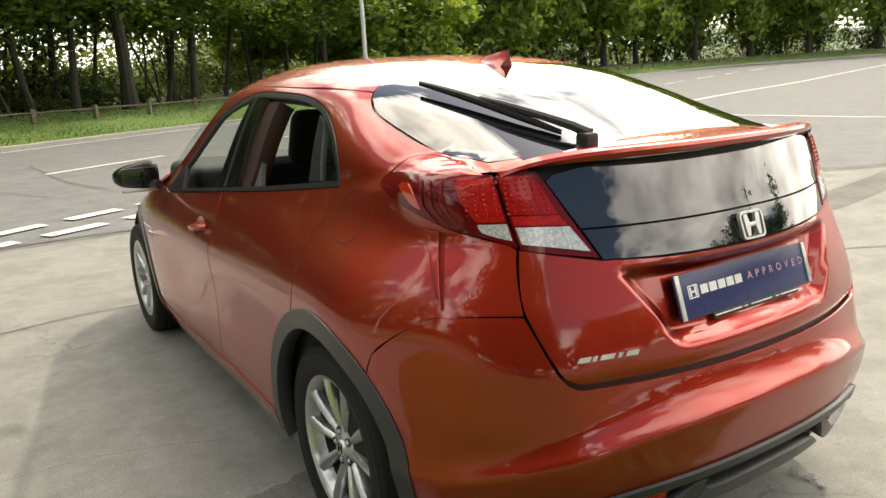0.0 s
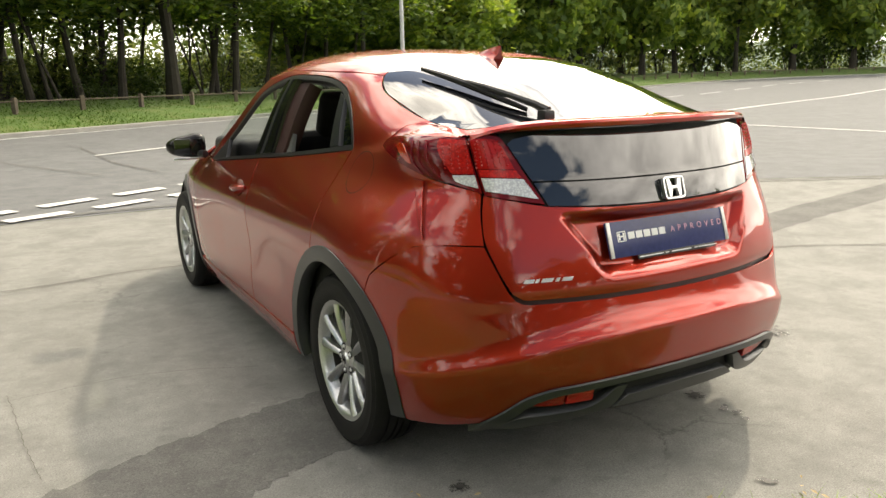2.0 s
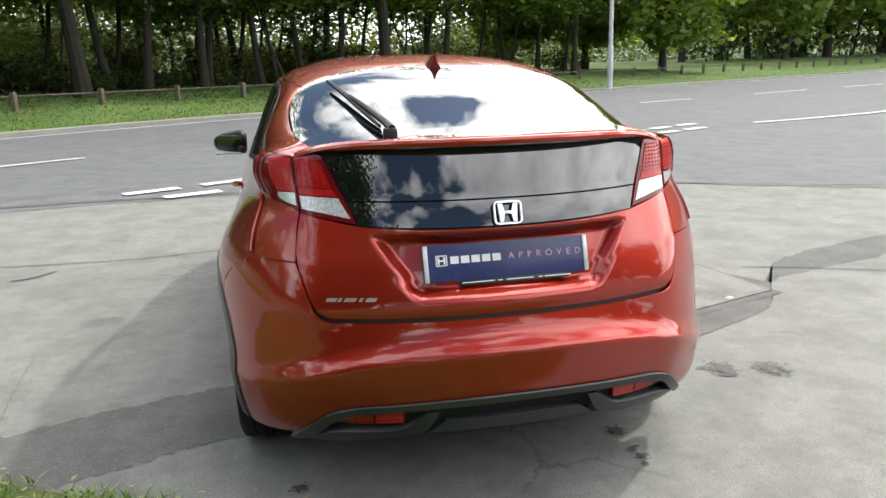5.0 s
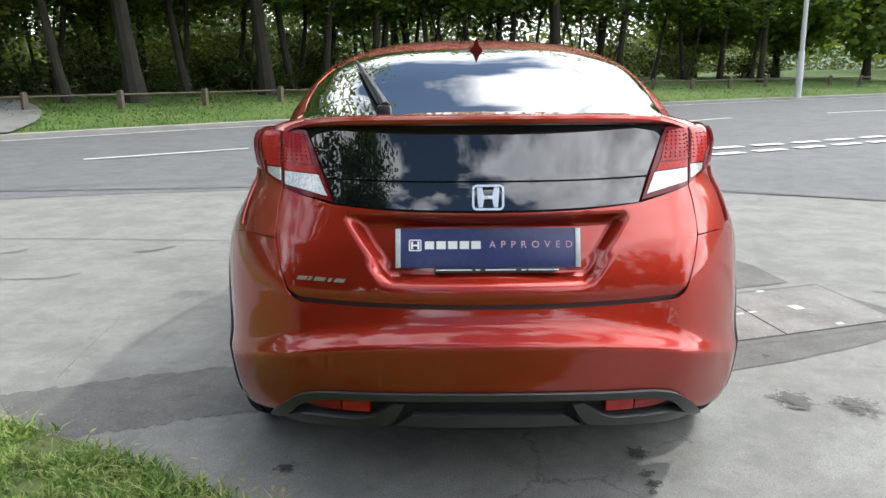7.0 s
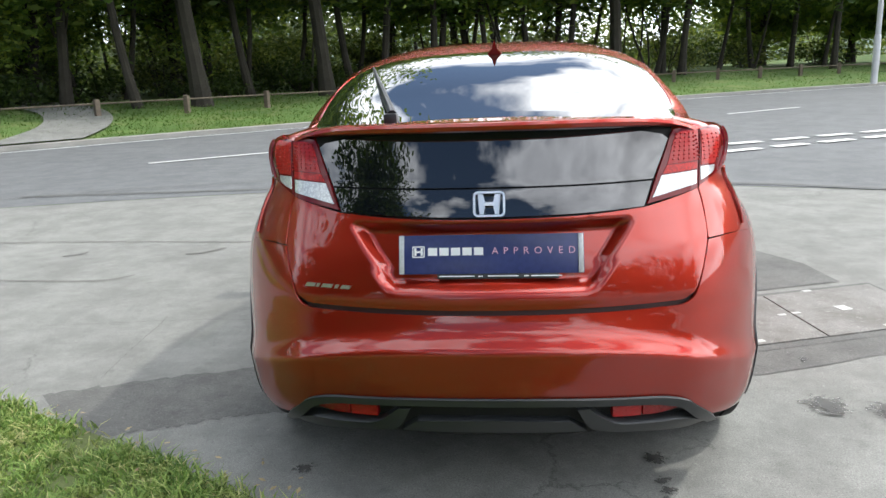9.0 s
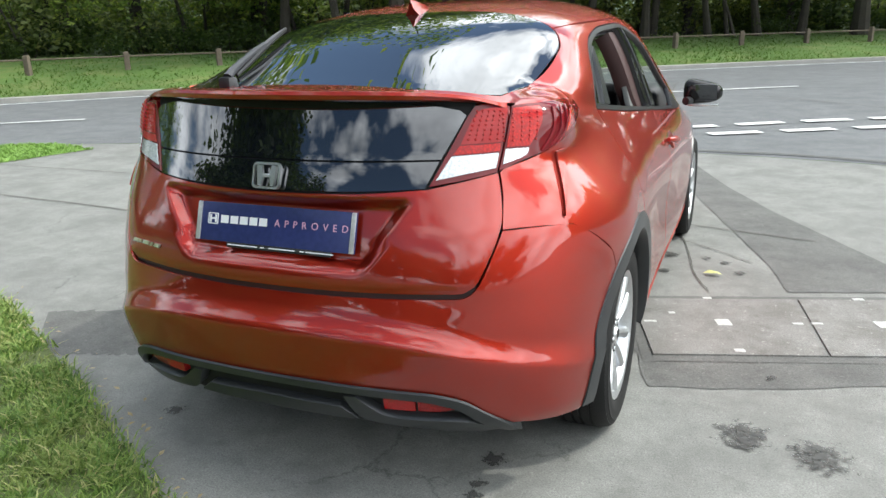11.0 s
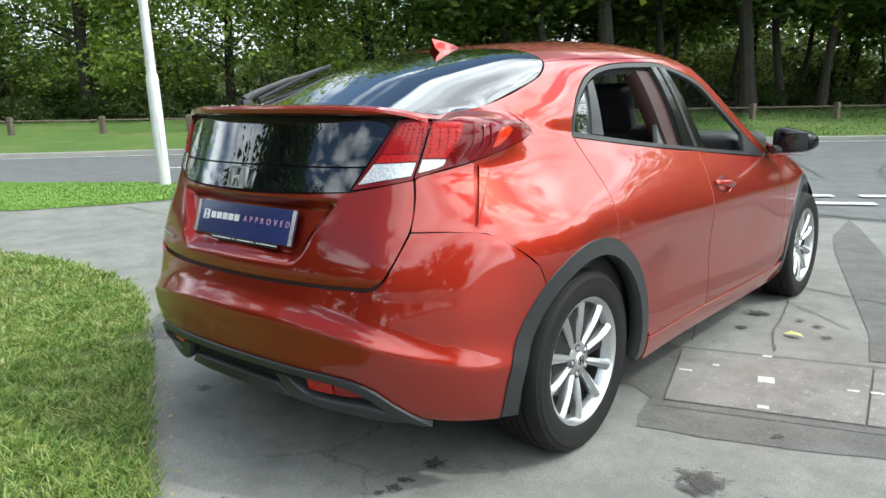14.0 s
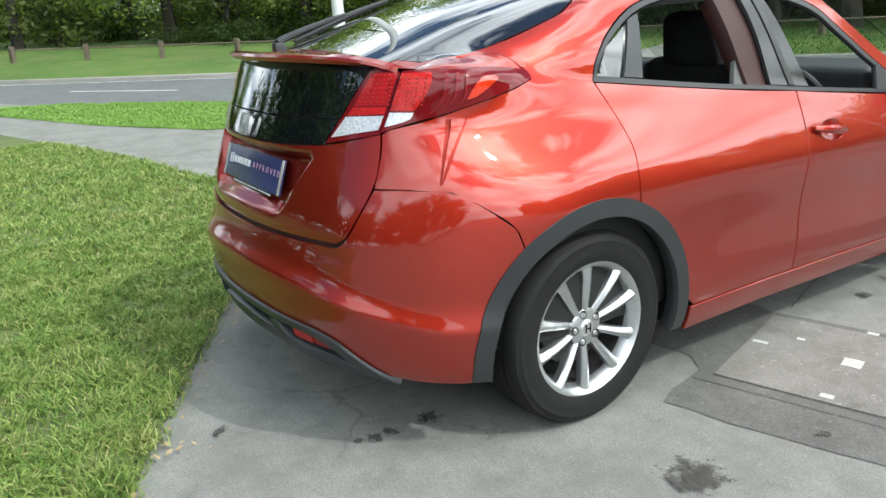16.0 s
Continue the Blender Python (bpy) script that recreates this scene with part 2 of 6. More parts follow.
def along(line, a, b, n=6):
    """Points of a plan line between two lengths along it."""
    total, out, marks = 0.0, [], [a + (b - a) * k / (n - 1) for k in range(n)]
    for p, q in zip(line, line[1:]):
        d = (q - p).length
        while marks and total <= marks[0] <= total + d:
            out.append(p + (q - p) * ((marks.pop(0) - total) / d))
        total += d
    return out


def length_at(line, x):
    total = 0.0
    for p, q in zip(line, line[1:]):
        if p.x <= x <= q.x:
            return total + (q - p).length * (x - p.x) / (q.x - p.x)
        total += (q - p).length
    return total


PAINT = 0.022
s0 = length_at(MIDDLE, -5.98)
for k in range(-4, 14):
    a = s0 + 6.6 * k
    pts = along(MIDDLE, a, a + 2.7 + (1.0 if k > 3 else 0))
    if len(pts) > 1:
        ribbon("centre_dash", pts, 0.11, PAINT, white_paint, "worn white centre dash on the road", "road marking")
inner_edge = [p - n * 0.55 for p, n in zip(KERB, normals)]
ribbon("edge_line", inner_edge, 0.10, PAINT, white_paint, "thin worn white line beside the kerb", "road marking")
give = curve_through([(-2.5, 6.45), (-2.0, 6.68), (-0.8, 7.33), (0.5, 8.0), (2.1, 8.95), (4.4, 10.05), (6.4, 11.0), (8.5, 12.1)], 60)
give_near = curve_through([(-2.4, 5.85), (-1.9, 6.08), (-0.6, 6.68), (0.57, 7.28), (2.1, 8.1), (4.2, 9.2), (6.3, 10.25), (8.4, 11.3)], 60)
for line, shift in ((give, 0.1), (give_near, 0.55)):
    for k in range(14):
        pts = along(line, shift + 0.95 * k, shift + 0.95 * k + 0.66, 3)
        if len(pts) > 1:
            ribbon("give_way_dash", pts, 0.20, PAINT, white_paint, "white give-way dash at the mouth of the drive", "road marking")
ribbon("turn_line", curve_through([(9.5, 11.6), (14.2, 13.0), (23.2, 17.0), (40, 22.8), (60, 29)], 24), 0.16, PAINT, white_paint, "solid white line curving into the junction", "road marking")
ribbon("stop_line", [(14.3, 12.8), (14.8, 9.7), (15.1, 7.2), (15.3, 5.0)], 0.14, PAINT, white_paint, "white line across the side road", "road marking")

# trench patches, joints and covers in the forecourt
strip_up = curve_through([(-1.98, 0.10), (-1.4, 0.32), (-0.8, 0.47), (0.2, 0.58), (1.25, 0.72), (2.2, 1.10), (2.8, 1.66), (3.77, 2.0), (5.25, 2.32), (9, 3.0)], 160)
strip_low = curve_through([(-1.62, -0.32), (-1.27, -0.20), (-0.85, -0.06), (0.2, 0.12), (1.19, 0.36), (2.0, 0.72), (2.4, 1.2), (3.29, 1.45), (4.57, 1.75), (9, 2.5)], 160)
jag = random.Random(31)
for line in (strip_up, strip_low):
    for p in line:
        p.x, p.y = p.x + jag.uniform(-0.012, 0.012), p.y + jag.uniform(-0.018, 0.018)
for keep in (lambda p: p.x < 0.35, lambda p: p.x > 1.95):
    low_part, up_part = zip(*[(p, q) for p, q in zip(strip_low, strip_up) if keep(p)])
    tagged(strip("trench_patch", low_part, up_part, 0.002, 0.002, patch_tar), "dark asphalt trench patch crossing the forecourt", "patch", kind="structure")
tagged(area("trench_patch", [(0.40, 0.60), (0.60, 0.60), (0.74, 0.625), (0.83, 0.56), (0.87, 0.37), (0.91, 0.275), (1.02, 0.31), (1.12, 0.325), (1.21, 0.36), (1.41, 0.43), (1.52, 0.475), (1.6, 0.52), (1.73, 0.57), (1.98, 0.70), (2.34, 1.15), (2.15, 1.55), (1.5, 1.3), (0.74, 1.20), (0.60, 1.27), (0.42, 1.2)], 0.0028, patch_tar), "dark asphalt patch round the access covers", "patch", kind="structure")
tagged(area("trench_patch", [(0.50, 4.9), (0.70, 4.1), (1.34, 1.98), (1.42, 1.56), (2.0, 1.75), (1.95, 2.2), (1.35, 3.4), (1.02, 4.2), (0.62, 5.4), (0.40, 5.95)], 0.0035, patch_tar), "dark asphalt patch running to the road", "patch", kind="structure")
joint = mottled("dirt_joint", (0.06, 0.057, 0.05), (0.12, 0.115, 0.10), 6.0, 60.0, 0.95)


def wobbly(points, n, amount, seed):
    rnd = random.Random(seed)
    return [p + Vector((rnd.uniform(-amount, amount), rnd.uniform(-amount, amount))) for p in curve_through(points, n)]


for pts, w, seed in (
    ([(-9, 3.3), (-4, 3.25), (-1.9, 3.12), (-0.8, 3.2), (1.6, 2.6)], 0.014, 1), ([(2.4, 1.55), (3.2, 1.19), (4.0, 0.72), (7, -1.2)], 0.014, 2),
    ([(0.69, 1.34), (0.60, 1.60), (0.53, 1.83), (0.45, 2.1)], 0.008, 3), ([(1.05, 1.45), (0.95, 1.75), (0.86, 2.3), (0.62, 3.3)], 0.008, 4),
    ([(0.55, 2.5), (0.9, 2.34), (1.25, 2.02)], 0.007, 5), ([(-2.50, 2.72), (-2.38, 2.76), (-2.26, 2.91)], 0.022, 6), ([(-3.51, 2.70), (-3.44, 2.74), (-3.37, 2.83)], 0.02, 11), ([(-1.92, 1.15), (-1.90, 1.0), (-1.87, 0.63), (-1.82, 0.27)], 0.0025, 12),
    ([(-6.5, 2.2), (-4.2, 2.05), (-2.9, 1.95), (-2.6, 2.1)], 0.014, 7),
    ([(-0.9, 0.9), (-1.5, 1.1), (-2.6, 1.0)], 0.003, 9)):
    ribbon("joint", wobbly(pts, 40, 0.005, seed), w, 0.0065, joint, "dirty crack in the forecourt", "crack")
for pts, w, seed in (
    ([(-6, 5.9), (-3, 6.1), (0.2, 6.12), (2.8, 5.6), (6.2, 3.7), (9, 2.4)], 0.05, 21), ([(-3.2, 15.5), (-1.6, 11.7), (-0.7, 9.6)], 0.025, 22),
    ([(-0.5, 15), (-0.3, 11.5), (0.1, 9.6)], 0.025, 23), ([(1.2, 12.2), (3.0, 10.4), (3.5, 9.2)], 0.03, 25), ([(-7, 5.0), (-5.3, 6.2), (-2, 7.0)], 0.025, 26)):
    ribbon("road_crack", wobbly(pts, 44, 0.03, seed), w, 0.018, joint, "tarred crack across the road", "crack")
cover_mat = paving("cover_concrete", (0.13, 0.126, 0.115), (0.215, 0.209, 0.194), (0.085, 0.075, 0.062), 0.9, 0.95)
pale_plate = mottled("pale_plate", (0.26, 0.26, 0.245), (0.55, 0.55, 0.52), 60.0, 160.0, 0.8)
cover_v = [(0.89, 0.56), (1.555, 0.775), (1.455, 1.44), (0.70, 1.20)]


def slab(name, outline, z0, z1, mat, parent=None):
    n = len(outline)
    verts = [(x, y, z0) for x, y in outline] + [(x * 0.998 + 0.002 * outline[(i + 2) % n][0], y * 0.998 + 0.002 * outline[(i + 2) % n][1], z1) for i, (x, y) in enumerate(outline)]
    faces = [tuple(range(n, 2 * n))] + [(i, (i + 1) % n, n + (i + 1) % n, n + i) for i in range(n)]
    return mesh_object(name, verts, faces, mat, parent=parent)


for shift in (0, 1):
    quad = cover_v if not shift else [(1.562, 0.777), (2.227, 0.997), (2.127, 1.662), (1.462, 1.442)]
    ob = tagged(slab("access_cover", quad, 0.0, 0.012, cover_mat), "rusty speckled concrete access cover set in the ground", "access cover")
    for x, y, w, h in (((0.83, 0.92, 0.055, 0.022), (0.91, 1.06, 0.028, 0.022), (1.14, 1.01, 0.065, 0.075), (1.05, 1.32, 0.04, 0.026), (1.22, 0.71, 0.042, 0.03), (1.45, 1.10, 0.045, 0.022)) if not shift else ((1.53, 1.13, 0.05, 0.022), (1.73, 1.53, 0.05, 0.026), (1.80, 1.21, 0.065, 0.075), (1.90, 0.93, 0.042, 0.03))):
        c, s_ = math.cos(0.31), math.sin(0.31)
        box = [(x + c * u * w / 2 - s_ * v * h / 2, y + s_ * u * w / 2 + c * v * h / 2) for u, v in ((-1, -1), (1, -1), (1, 1), (-1, 1))]
        slab("key_plate", box, 0.011, 0.014, pale_plate, ob)
tagged(area("cover_bed", [(0.86, 0.49), (2.27, 0.95), (2.15, 1.72), (0.65, 1.24)], 0.005, patch_tar), "dark bedding strip round the access covers", "patch", kind="structure")
oil = material("oil_stain", (0.05, 0.048, 0.044), 0.55)
ot = oil.node_tree
place = ot.nodes.new("ShaderNodeTexCoord")
centre = ot.nodes.new("ShaderNodeVectorMath")
centre.operation = "DISTANCE"
centre.inputs[1].default_value = (0.5, 0.5, 0.0)
flat = ot.nodes.new("ShaderNodeVectorMath")
flat.operation = "MULTIPLY"
flat.inputs[1].default_value = (1.0, 1.0, 0.0)
wire(oil, place.outputs["Generated"], flat.inputs[0])
wire(oil, flat.outputs[0], centre.inputs[0])
ragged = noise_of(oil, 38.0, 5.0, 0.7)
edge_of = ot.nodes.new("ShaderNodeMath")
edge_of.operation = "MULTIPLY_ADD"
edge_of.inputs[1].default_value = -0.62
wire(oil, centre.outputs["Value"], edge_of.inputs[0])
wire(oil, ragged, edge_of.inputs[2])
clear = ot.nodes.new("ShaderNodeBsdfTransparent")
seep = ot.nodes.new("ShaderNodeMixShader")
wire(oil, ramp(oil, edge_of.outputs[0], ((0.26, (0, 0, 0)), (0.40, (0.85, 0.85, 0.85)))), seep.inputs[0])
wire(oil, clear.outputs[0], seep.inputs[1])
wire(oil, shader(oil).outputs[0], seep.inputs[2])
wire(oil, seep.outputs[0], ot.nodes["Material Output"].inputs[0])
for x, y, r in ((0.53, -0.41, 0.05), (1.255, 0.01, 0.11), (1.475, -0.045, 0.11), (-0.655, -0.51, 0.045), (0.53, -0.55, 0.03), (0.535, -0.61, 0.035), (0.52, -0.66, 0.02), (0.78, 2.04, 0.08), (0.80, 1.72, 0.045), (1.10, 1.97, 0.045), (1.19, 1.80, 0.04), (1.0, 2.03, 0.035), (1.34, 0.49, 0.03), (2.4, -0.3, 0.08), (0.2, -1.0, 0.035)):
    box = [(x - r, y - r), (x + r, y - r), (x + r, y + r), (x - r, y + r)]
    tagged(area("oil_stain", box, 0.008, oil), "dark ragged oil stain on the forecourt", "stain", kind="structure")

# lawns beside the drive
LAWN = [(0.9, -1.75), (0.4, -1.31), (-0.1, -1.06), (-0.45, -0.88), (-0.9, -0.63), (-1.45, -0.33), (-2.1, 0.0), (-2.8, 0.25), (-3.6, 0.31), (-4.5, 0.13), (-5.5, 0.0), (-9.0, -1.0), (-14, -3.4), (-14, -16), (1.5, -16), (1.3, -3.0)]
ISLAND = [(-6.35, 4.45), (-6.6, 3.3), (-6.85, 2.2), (-7.3, 1.2), (-9.0, 0.2), (-12, -0.95), (-18, -5.5), (-16.5, -4.2), (-13, 0.2), (-11.4, 2.0), (-9.0, 3.7), (-7.3, 4.65)]
near_turf = mottled("lawn_soil", (0.05, 0.062, 0.02), (0.115, 0.145, 0.042), 1.3, 60.0, 0.95, 0.5, 0.01)
tagged(area("lawn", LAWN, 0.012, near_turf, False), "mown lawn edging the forecourt", "lawn", kind="structure")
island_turf = mottled("island_turf", (0.12, 0.22, 0.035), (0.17, 0.29, 0.05), 1.2, 30.0, 0.95, 0.5, 0.01)
tagged(area("grass_island", ISLAND, 0.008, island_turf, False), "bright green grass island by the road", "lawn", kind="structure")
blade_mat = material("grass_blade", (0.1, 0.17, 0.03), 0.6)
info = blade_mat.node_tree.nodes.new("ShaderNodeNewGeometry")
green = ramp(blade_mat, info.outputs["Random Per Island"], ((0.0, (0.075, 0.145, 0.022)), (0.5, (0.175, 0.285, 0.052)), (0.85, (0.29, 0.39, 0.09)), (1.0, (0.48, 0.44, 0.2))))
straw = ramp(blade_mat, info.outputs["Random Per Island"], ((0.0, (0.17, 0.22, 0.045)), (0.5, (0.32, 0.37, 0.10)), (1.0, (0.52, 0.48, 0.24))))
tuft = noise_of(blade_mat, 3.2, 5.0, 0.7)
wire(blade_mat, blend(blade_mat, ramp(blade_mat, tuft, ((0.48, (0, 0, 0)), (0.70, (1, 1, 1)))), green, straw), shader(blade_mat).inputs["Base Color"])
glow_through = blade_mat.node_tree.nodes.new("ShaderNodeBsdfTranslucent")
wire(blade_mat, green, glow_through.inputs[0])
both_ways = blade_mat.node_tree.nodes.new("ShaderNodeMixShader")
both_ways.inputs[0].default_value = 0.3
wire(blade_mat, shader(blade_mat).outputs[0], both_ways.inputs[1])
wire(blade_mat, glow_through.outputs[0], both_ways.inputs[2])
wire(blade_mat, both_ways.outputs[0], blade_mat.node_tree.nodes["Material Output"].inputs[0])


fresh_mat = material("fresh_grass_blade", (0.16, 0.30, 0.05), 0.6)
fresh_geo = fresh_mat.node_tree.nodes.new("ShaderNodeNewGeometry")
wire(fresh_mat, ramp(fresh_mat, fresh_geo.outputs["Random Per Island"], ((0.0, (0.14, 0.25, 0.04)), (0.6, (0.17, 0.30, 0.05)), (1.0, (0.21, 0.34, 0.065)))), shader(fresh_mat).inputs["Base Color"])


def inside(x, y, outline):
    r = False
    for (x1, y1), (x2, y2) in zip(outline, outline[1:] + outline[:1]):
        if (y1 > y) != (y2 > y) and x < (x2 - x1) * (y - y1) / (y2 - y1) + x1:
            r = not r
    return r


def blades(name, outline, box, count, height, z, seed, label, mat):
    """Short bent blades in tufts, ragged past the lawn's edge."""
    rnd = random.Random(seed)
    verts, faces = [], []
    while len(faces) < 2 * count:
        x, y = rnd.uniform(box[0], box[2]), rnd.uniform(box[1], box[3])
        if not inside(x + rnd.gauss(0, 0.022), y + rnd.gauss(0, 0.022), outline):
            continue
        clump = noise.noise(Vector((x * 7.0, y * 7.0, 0.3))) + 0.6 * noise.noise(Vector((x * 23.0, y * 23.0, 4.1)))
        if rnd.random() > 0.72 + clump:
            continue
        a, h = rnd.uniform(0, 6.28), height * rnd.uniform(0.35, 1.0) * (1.0 + 0.5 * clump)
        w = 0.0028 + 0.0005 * max(0.0, -x)
        lx, ly = h * rnd.gauss(0, 0.9), h * rnd.gauss(0, 0.9)
        cx, cy = w * math.cos(a), w * math.sin(a)
        o = len(verts)
        verts += [(x - cx, y - cy, z), (x + cx, y + cy, z), (x + 0.4 * lx + 0.8 * cx, y + 0.4 * ly + 0.8 * cy, z + 0.7 * h), (x + 0.4 * lx - 0.8 * cx, y + 0.4 * ly - 0.8 * cy, z + 0.7 * h), (x + lx, y + ly, z + h)]
        faces += [(o, o + 1, o + 2, o + 3), (o + 3, o + 2, o + 4)]
    ob = mesh_object(name, verts, faces, mat)
    return tagged(ob, label, "grass", kind="stuff")


blades("grass_blades", LAWN, (-2.6, -2.2, 0.6, 0.32), 70000, 0.045, 0.008, 5, "short green and straw-coloured grass blades", blade_mat)
blades("grass_blades", LAWN, (-7.5, -2.6, -2.2, 0.35), 50000, 0.05, 0.008, 6, "short green and straw-coloured grass blades", blade_mat)
blades("grass_blades", ISLAND, (-13, -3, -6.3, 5), 48000, 0.04, 0.004, 7, "bright green grass blades", fresh_mat)
# fallen leaves and crumbs along the lawn's edge
litter = mottled("dry_leaf", (0.16, 0.11, 0.05), (0.42, 0.33, 0.18), 8.0, 40.0, 0.9)
rnd = random.Random(77)
lv, lf = [], []
edge_line = curve_through(LAWN[:9], 120)
for k in range(150):
    p = edge_line[rnd.randrange(120)] + Vector((rnd.gauss(0, 0.05), rnd.gauss(0, 0.06)))
    a, s_ = rnd.uniform(0, 6.28), rnd.uniform(0.006, 0.016)
    u, w = Vector((math.cos(a), math.sin(a))) * s_, Vector((-math.sin(a), math.cos(a))) * s_ * 0.6
    o = len(lv)
    lv += [(p.x - u.x, p.y - u.y, 0.016), (p.x + w.x, p.y + w.y, 0.022), (p.x + u.x, p.y + u.y, 0.017 + 0.5 * s_), (p.x - w.x, p.y - w.y, 0.021)]
    lf.append((o, o + 1, o + 2, o + 3))
tagged(mesh_object("leaf_litter", lv, lf, litter), "small dry fallen leaves along the lawn's edge", "leaf litter", kind="stuff")
# rough grass on the far verge
rnd = random.Random(12)
vb, fb = [], []
for k in range(26000):
    i = rnd.randrange(30, 110)
    d = 0.15 + 8.0 * rnd.random() ** 1.6
    p = KERB[i].lerp(KERB[i + 1], rnd.random()) + normals[i] * d
    z = fall(p.x, p.y) + bank(d) - 0.02
    a, h, w = rnd.uniform(0, 6.28), rnd.uniform(0.03, 0.085), rnd.uniform(0.010, 0.025)
    o = len(vb)
    vb += [(p.x - w * math.cos(a), p.y - w * math.sin(a), z), (p.x + w * math.cos(a), p.y + w * math.sin(a), z), (p.x + rnd.gauss(0, 0.05), p.y + rnd.gauss(0, 0.05), z + h)]
    fb.append((o, o + 1, o + 2))
verge_blade = material("verge_blade", (0.07, 0.14, 0.02), 0.7)
verge_geo = verge_blade.node_tree.nodes.new("ShaderNodeNewGeometry")
wire(verge_blade, ramp(verge_blade, verge_geo.outputs["Random Per Island"], ((0.0, (0.04, 0.085, 0.012)), (0.6, (0.075, 0.135, 0.022)), (1.0, (0.15, 0.18, 0.05)))), shader(verge_blade).inputs["Base Color"])
verge_thin = verge_blade.node_tree.nodes.new("ShaderNodeBsdfTranslucent")
verge_thin.inputs[0].default_value = (0.10, 0.19, 0.03, 1)
verge_both = verge_blade.node_tree.nodes.new("ShaderNodeMixShader")
verge_both.inputs[0].default_value = 0.5
wire(verge_blade, shader(verge_blade).outputs[0], verge_both.inputs[1])
wire(verge_blade, verge_thin.outputs[0], verge_both.inputs[2])
wire(verge_blade, verge_both.outputs[0], verge_blade.node_tree.nodes["Material Output"].inputs[0])
tagged(mesh_object("grass_blades", vb, fb, verge_blade), "tufts of green grass on the far verge", "grass", kind="stuff")
# one pale fallen leaf on the slabs
leaf_skin = mottled("yellow_leaf", (0.34, 0.36, 0.10), (0.55, 0.55, 0.22), 30.0, 120.0, 0.7)
leaf_v = [(1.00, 1.735, 0.010), (1.03, 1.755, 0.024), (1.08, 1.745, 0.020), (1.10, 1.725, 0.011), (1.075, 1.71, 0.022), (1.03, 1.715, 0.017)]
yellow = mesh_object("fallen_leaf", leaf_v, [(0, 1, 5), (1, 2, 4, 5), (2, 3, 4)], leaf_skin)
tagged(yellow, "curled yellow-green leaf lying on the concrete slabs", "leaf")

# ---- the hull of the car: rear axle at y = 0, nose to +y ----
def knots(z, table):
    """A smooth value at z through (z, value) rows."""
    if z <= table[0][0]:
        return table[0][1]
    for (a, va), (b, vb), i in zip(table, table[1:], range(99)):
        if z <= b:
            f = (z - a) / (b - a)
            sa = (vb - table[i - 1][1]) / (b - table[i - 1][0]) if i else (vb - va) / (b - a)
            sb = (table[i + 2][1] - va) / (table[i + 2][0] - a) if i + 2 < len(table) else (vb - va) / (b - a)
            h = b - a
            return (2 * f**3 - 3 * f**2 + 1) * va + (f**3 - 2 * f**2 + f) * h * sa + (3 * f**2 - 2 * f**3) * vb + (f**3 - f**2) * h * sb
    return table[-1][1]


# rows of height: tail's middle, drop at x = 0.6, the corner's x and y, half widths at y = -0.2 and 0.2
REAR = (
    (0.18, -0.705, 0.165, 0.730, -0.455, 0.846, 0.845),
    (0.24, -0.775, 0.150, 0.758, -0.495, 0.868, 0.866),
    (0.30, -0.805, 0.133, 0.770, -0.522, 0.875, 0.874),
    (0.42, -0.824, 0.124, 0.780, -0.522, 0.879, 0.878),
    (0.50, -0.825, 0.129, 0.779, -0.510, 0.879, 0.879),
    (0.552, -0.820, 0.130, 0.779, -0.504, 0.879, 0.879),
    (0.592, -0.811, 0.128, 0.779, -0.498, 0.879, 0.880),
    (0.625, -0.801, 0.124, 0.779, -0.491, 0.879, 0.880),
    (0.66, -0.792, 0.120, 0.779, -0.484, 0.878, 0.880),
    (0.72, -0.784, 0.126, 0.780, -0.468, 0.874, 0.876),
    (0.80, -0.766, 0.136, 0.776, -0.448, 0.854, 0.856),
    (0.86, -0.747, 0.144, 0.758, -0.440, 0.818, 0.822),
    (0.92, -0.727, 0.150, 0.729, -0.432, 0.770, 0.784),
    (0.96, -0.712, 0.153, 0.704, -0.428, 0.742, 0.757),
    (1.00, -0.695, 0.153, 0.701, -0.420, 0.726, 0.736),
    (1.06, -0.672, 0.150, 0.720, -0.385, 0.712, 0.706),
    (1.10, -0.656, 0.150, 0.713, -0.375, 0.697, 0.688),
    (1.118, -0.649, 0.150, 0.700, -0.370, 0.676, 0.675),
    (1.136, -0.642, 0.160, 0.620, -0.360, 0.626, 0.640),
    (1.16, -0.632, 0.180, 0.560, -0.355, 0.540, 0.600))
REAR_COLUMNS = [tuple((row[0], row[c]) for row in REAR) for c in range(1, 7)]
FLANK = ((0.18, 0.82), (0.25, 0.846), (0.32, 0.860), (0.45, 0.872), (0.6, 0.874), (0.72, 0.866), (0.8, 0.840), (0.88, 0.806), (0.95, 0.768), (1.0, 0.742), (1.05, 0.70), (1.15, 0.60))
NOSE = ((0.18, 3.30), (0.3, 3.42), (0.45, 3.46), (0.6, 3.44), (0.72, 3.36), (0.8, 3.15), (0.9, 2.75), (0.98, 2.4), (1.06, 2.0), (1.16, 1.6))
FOLD = 0.552


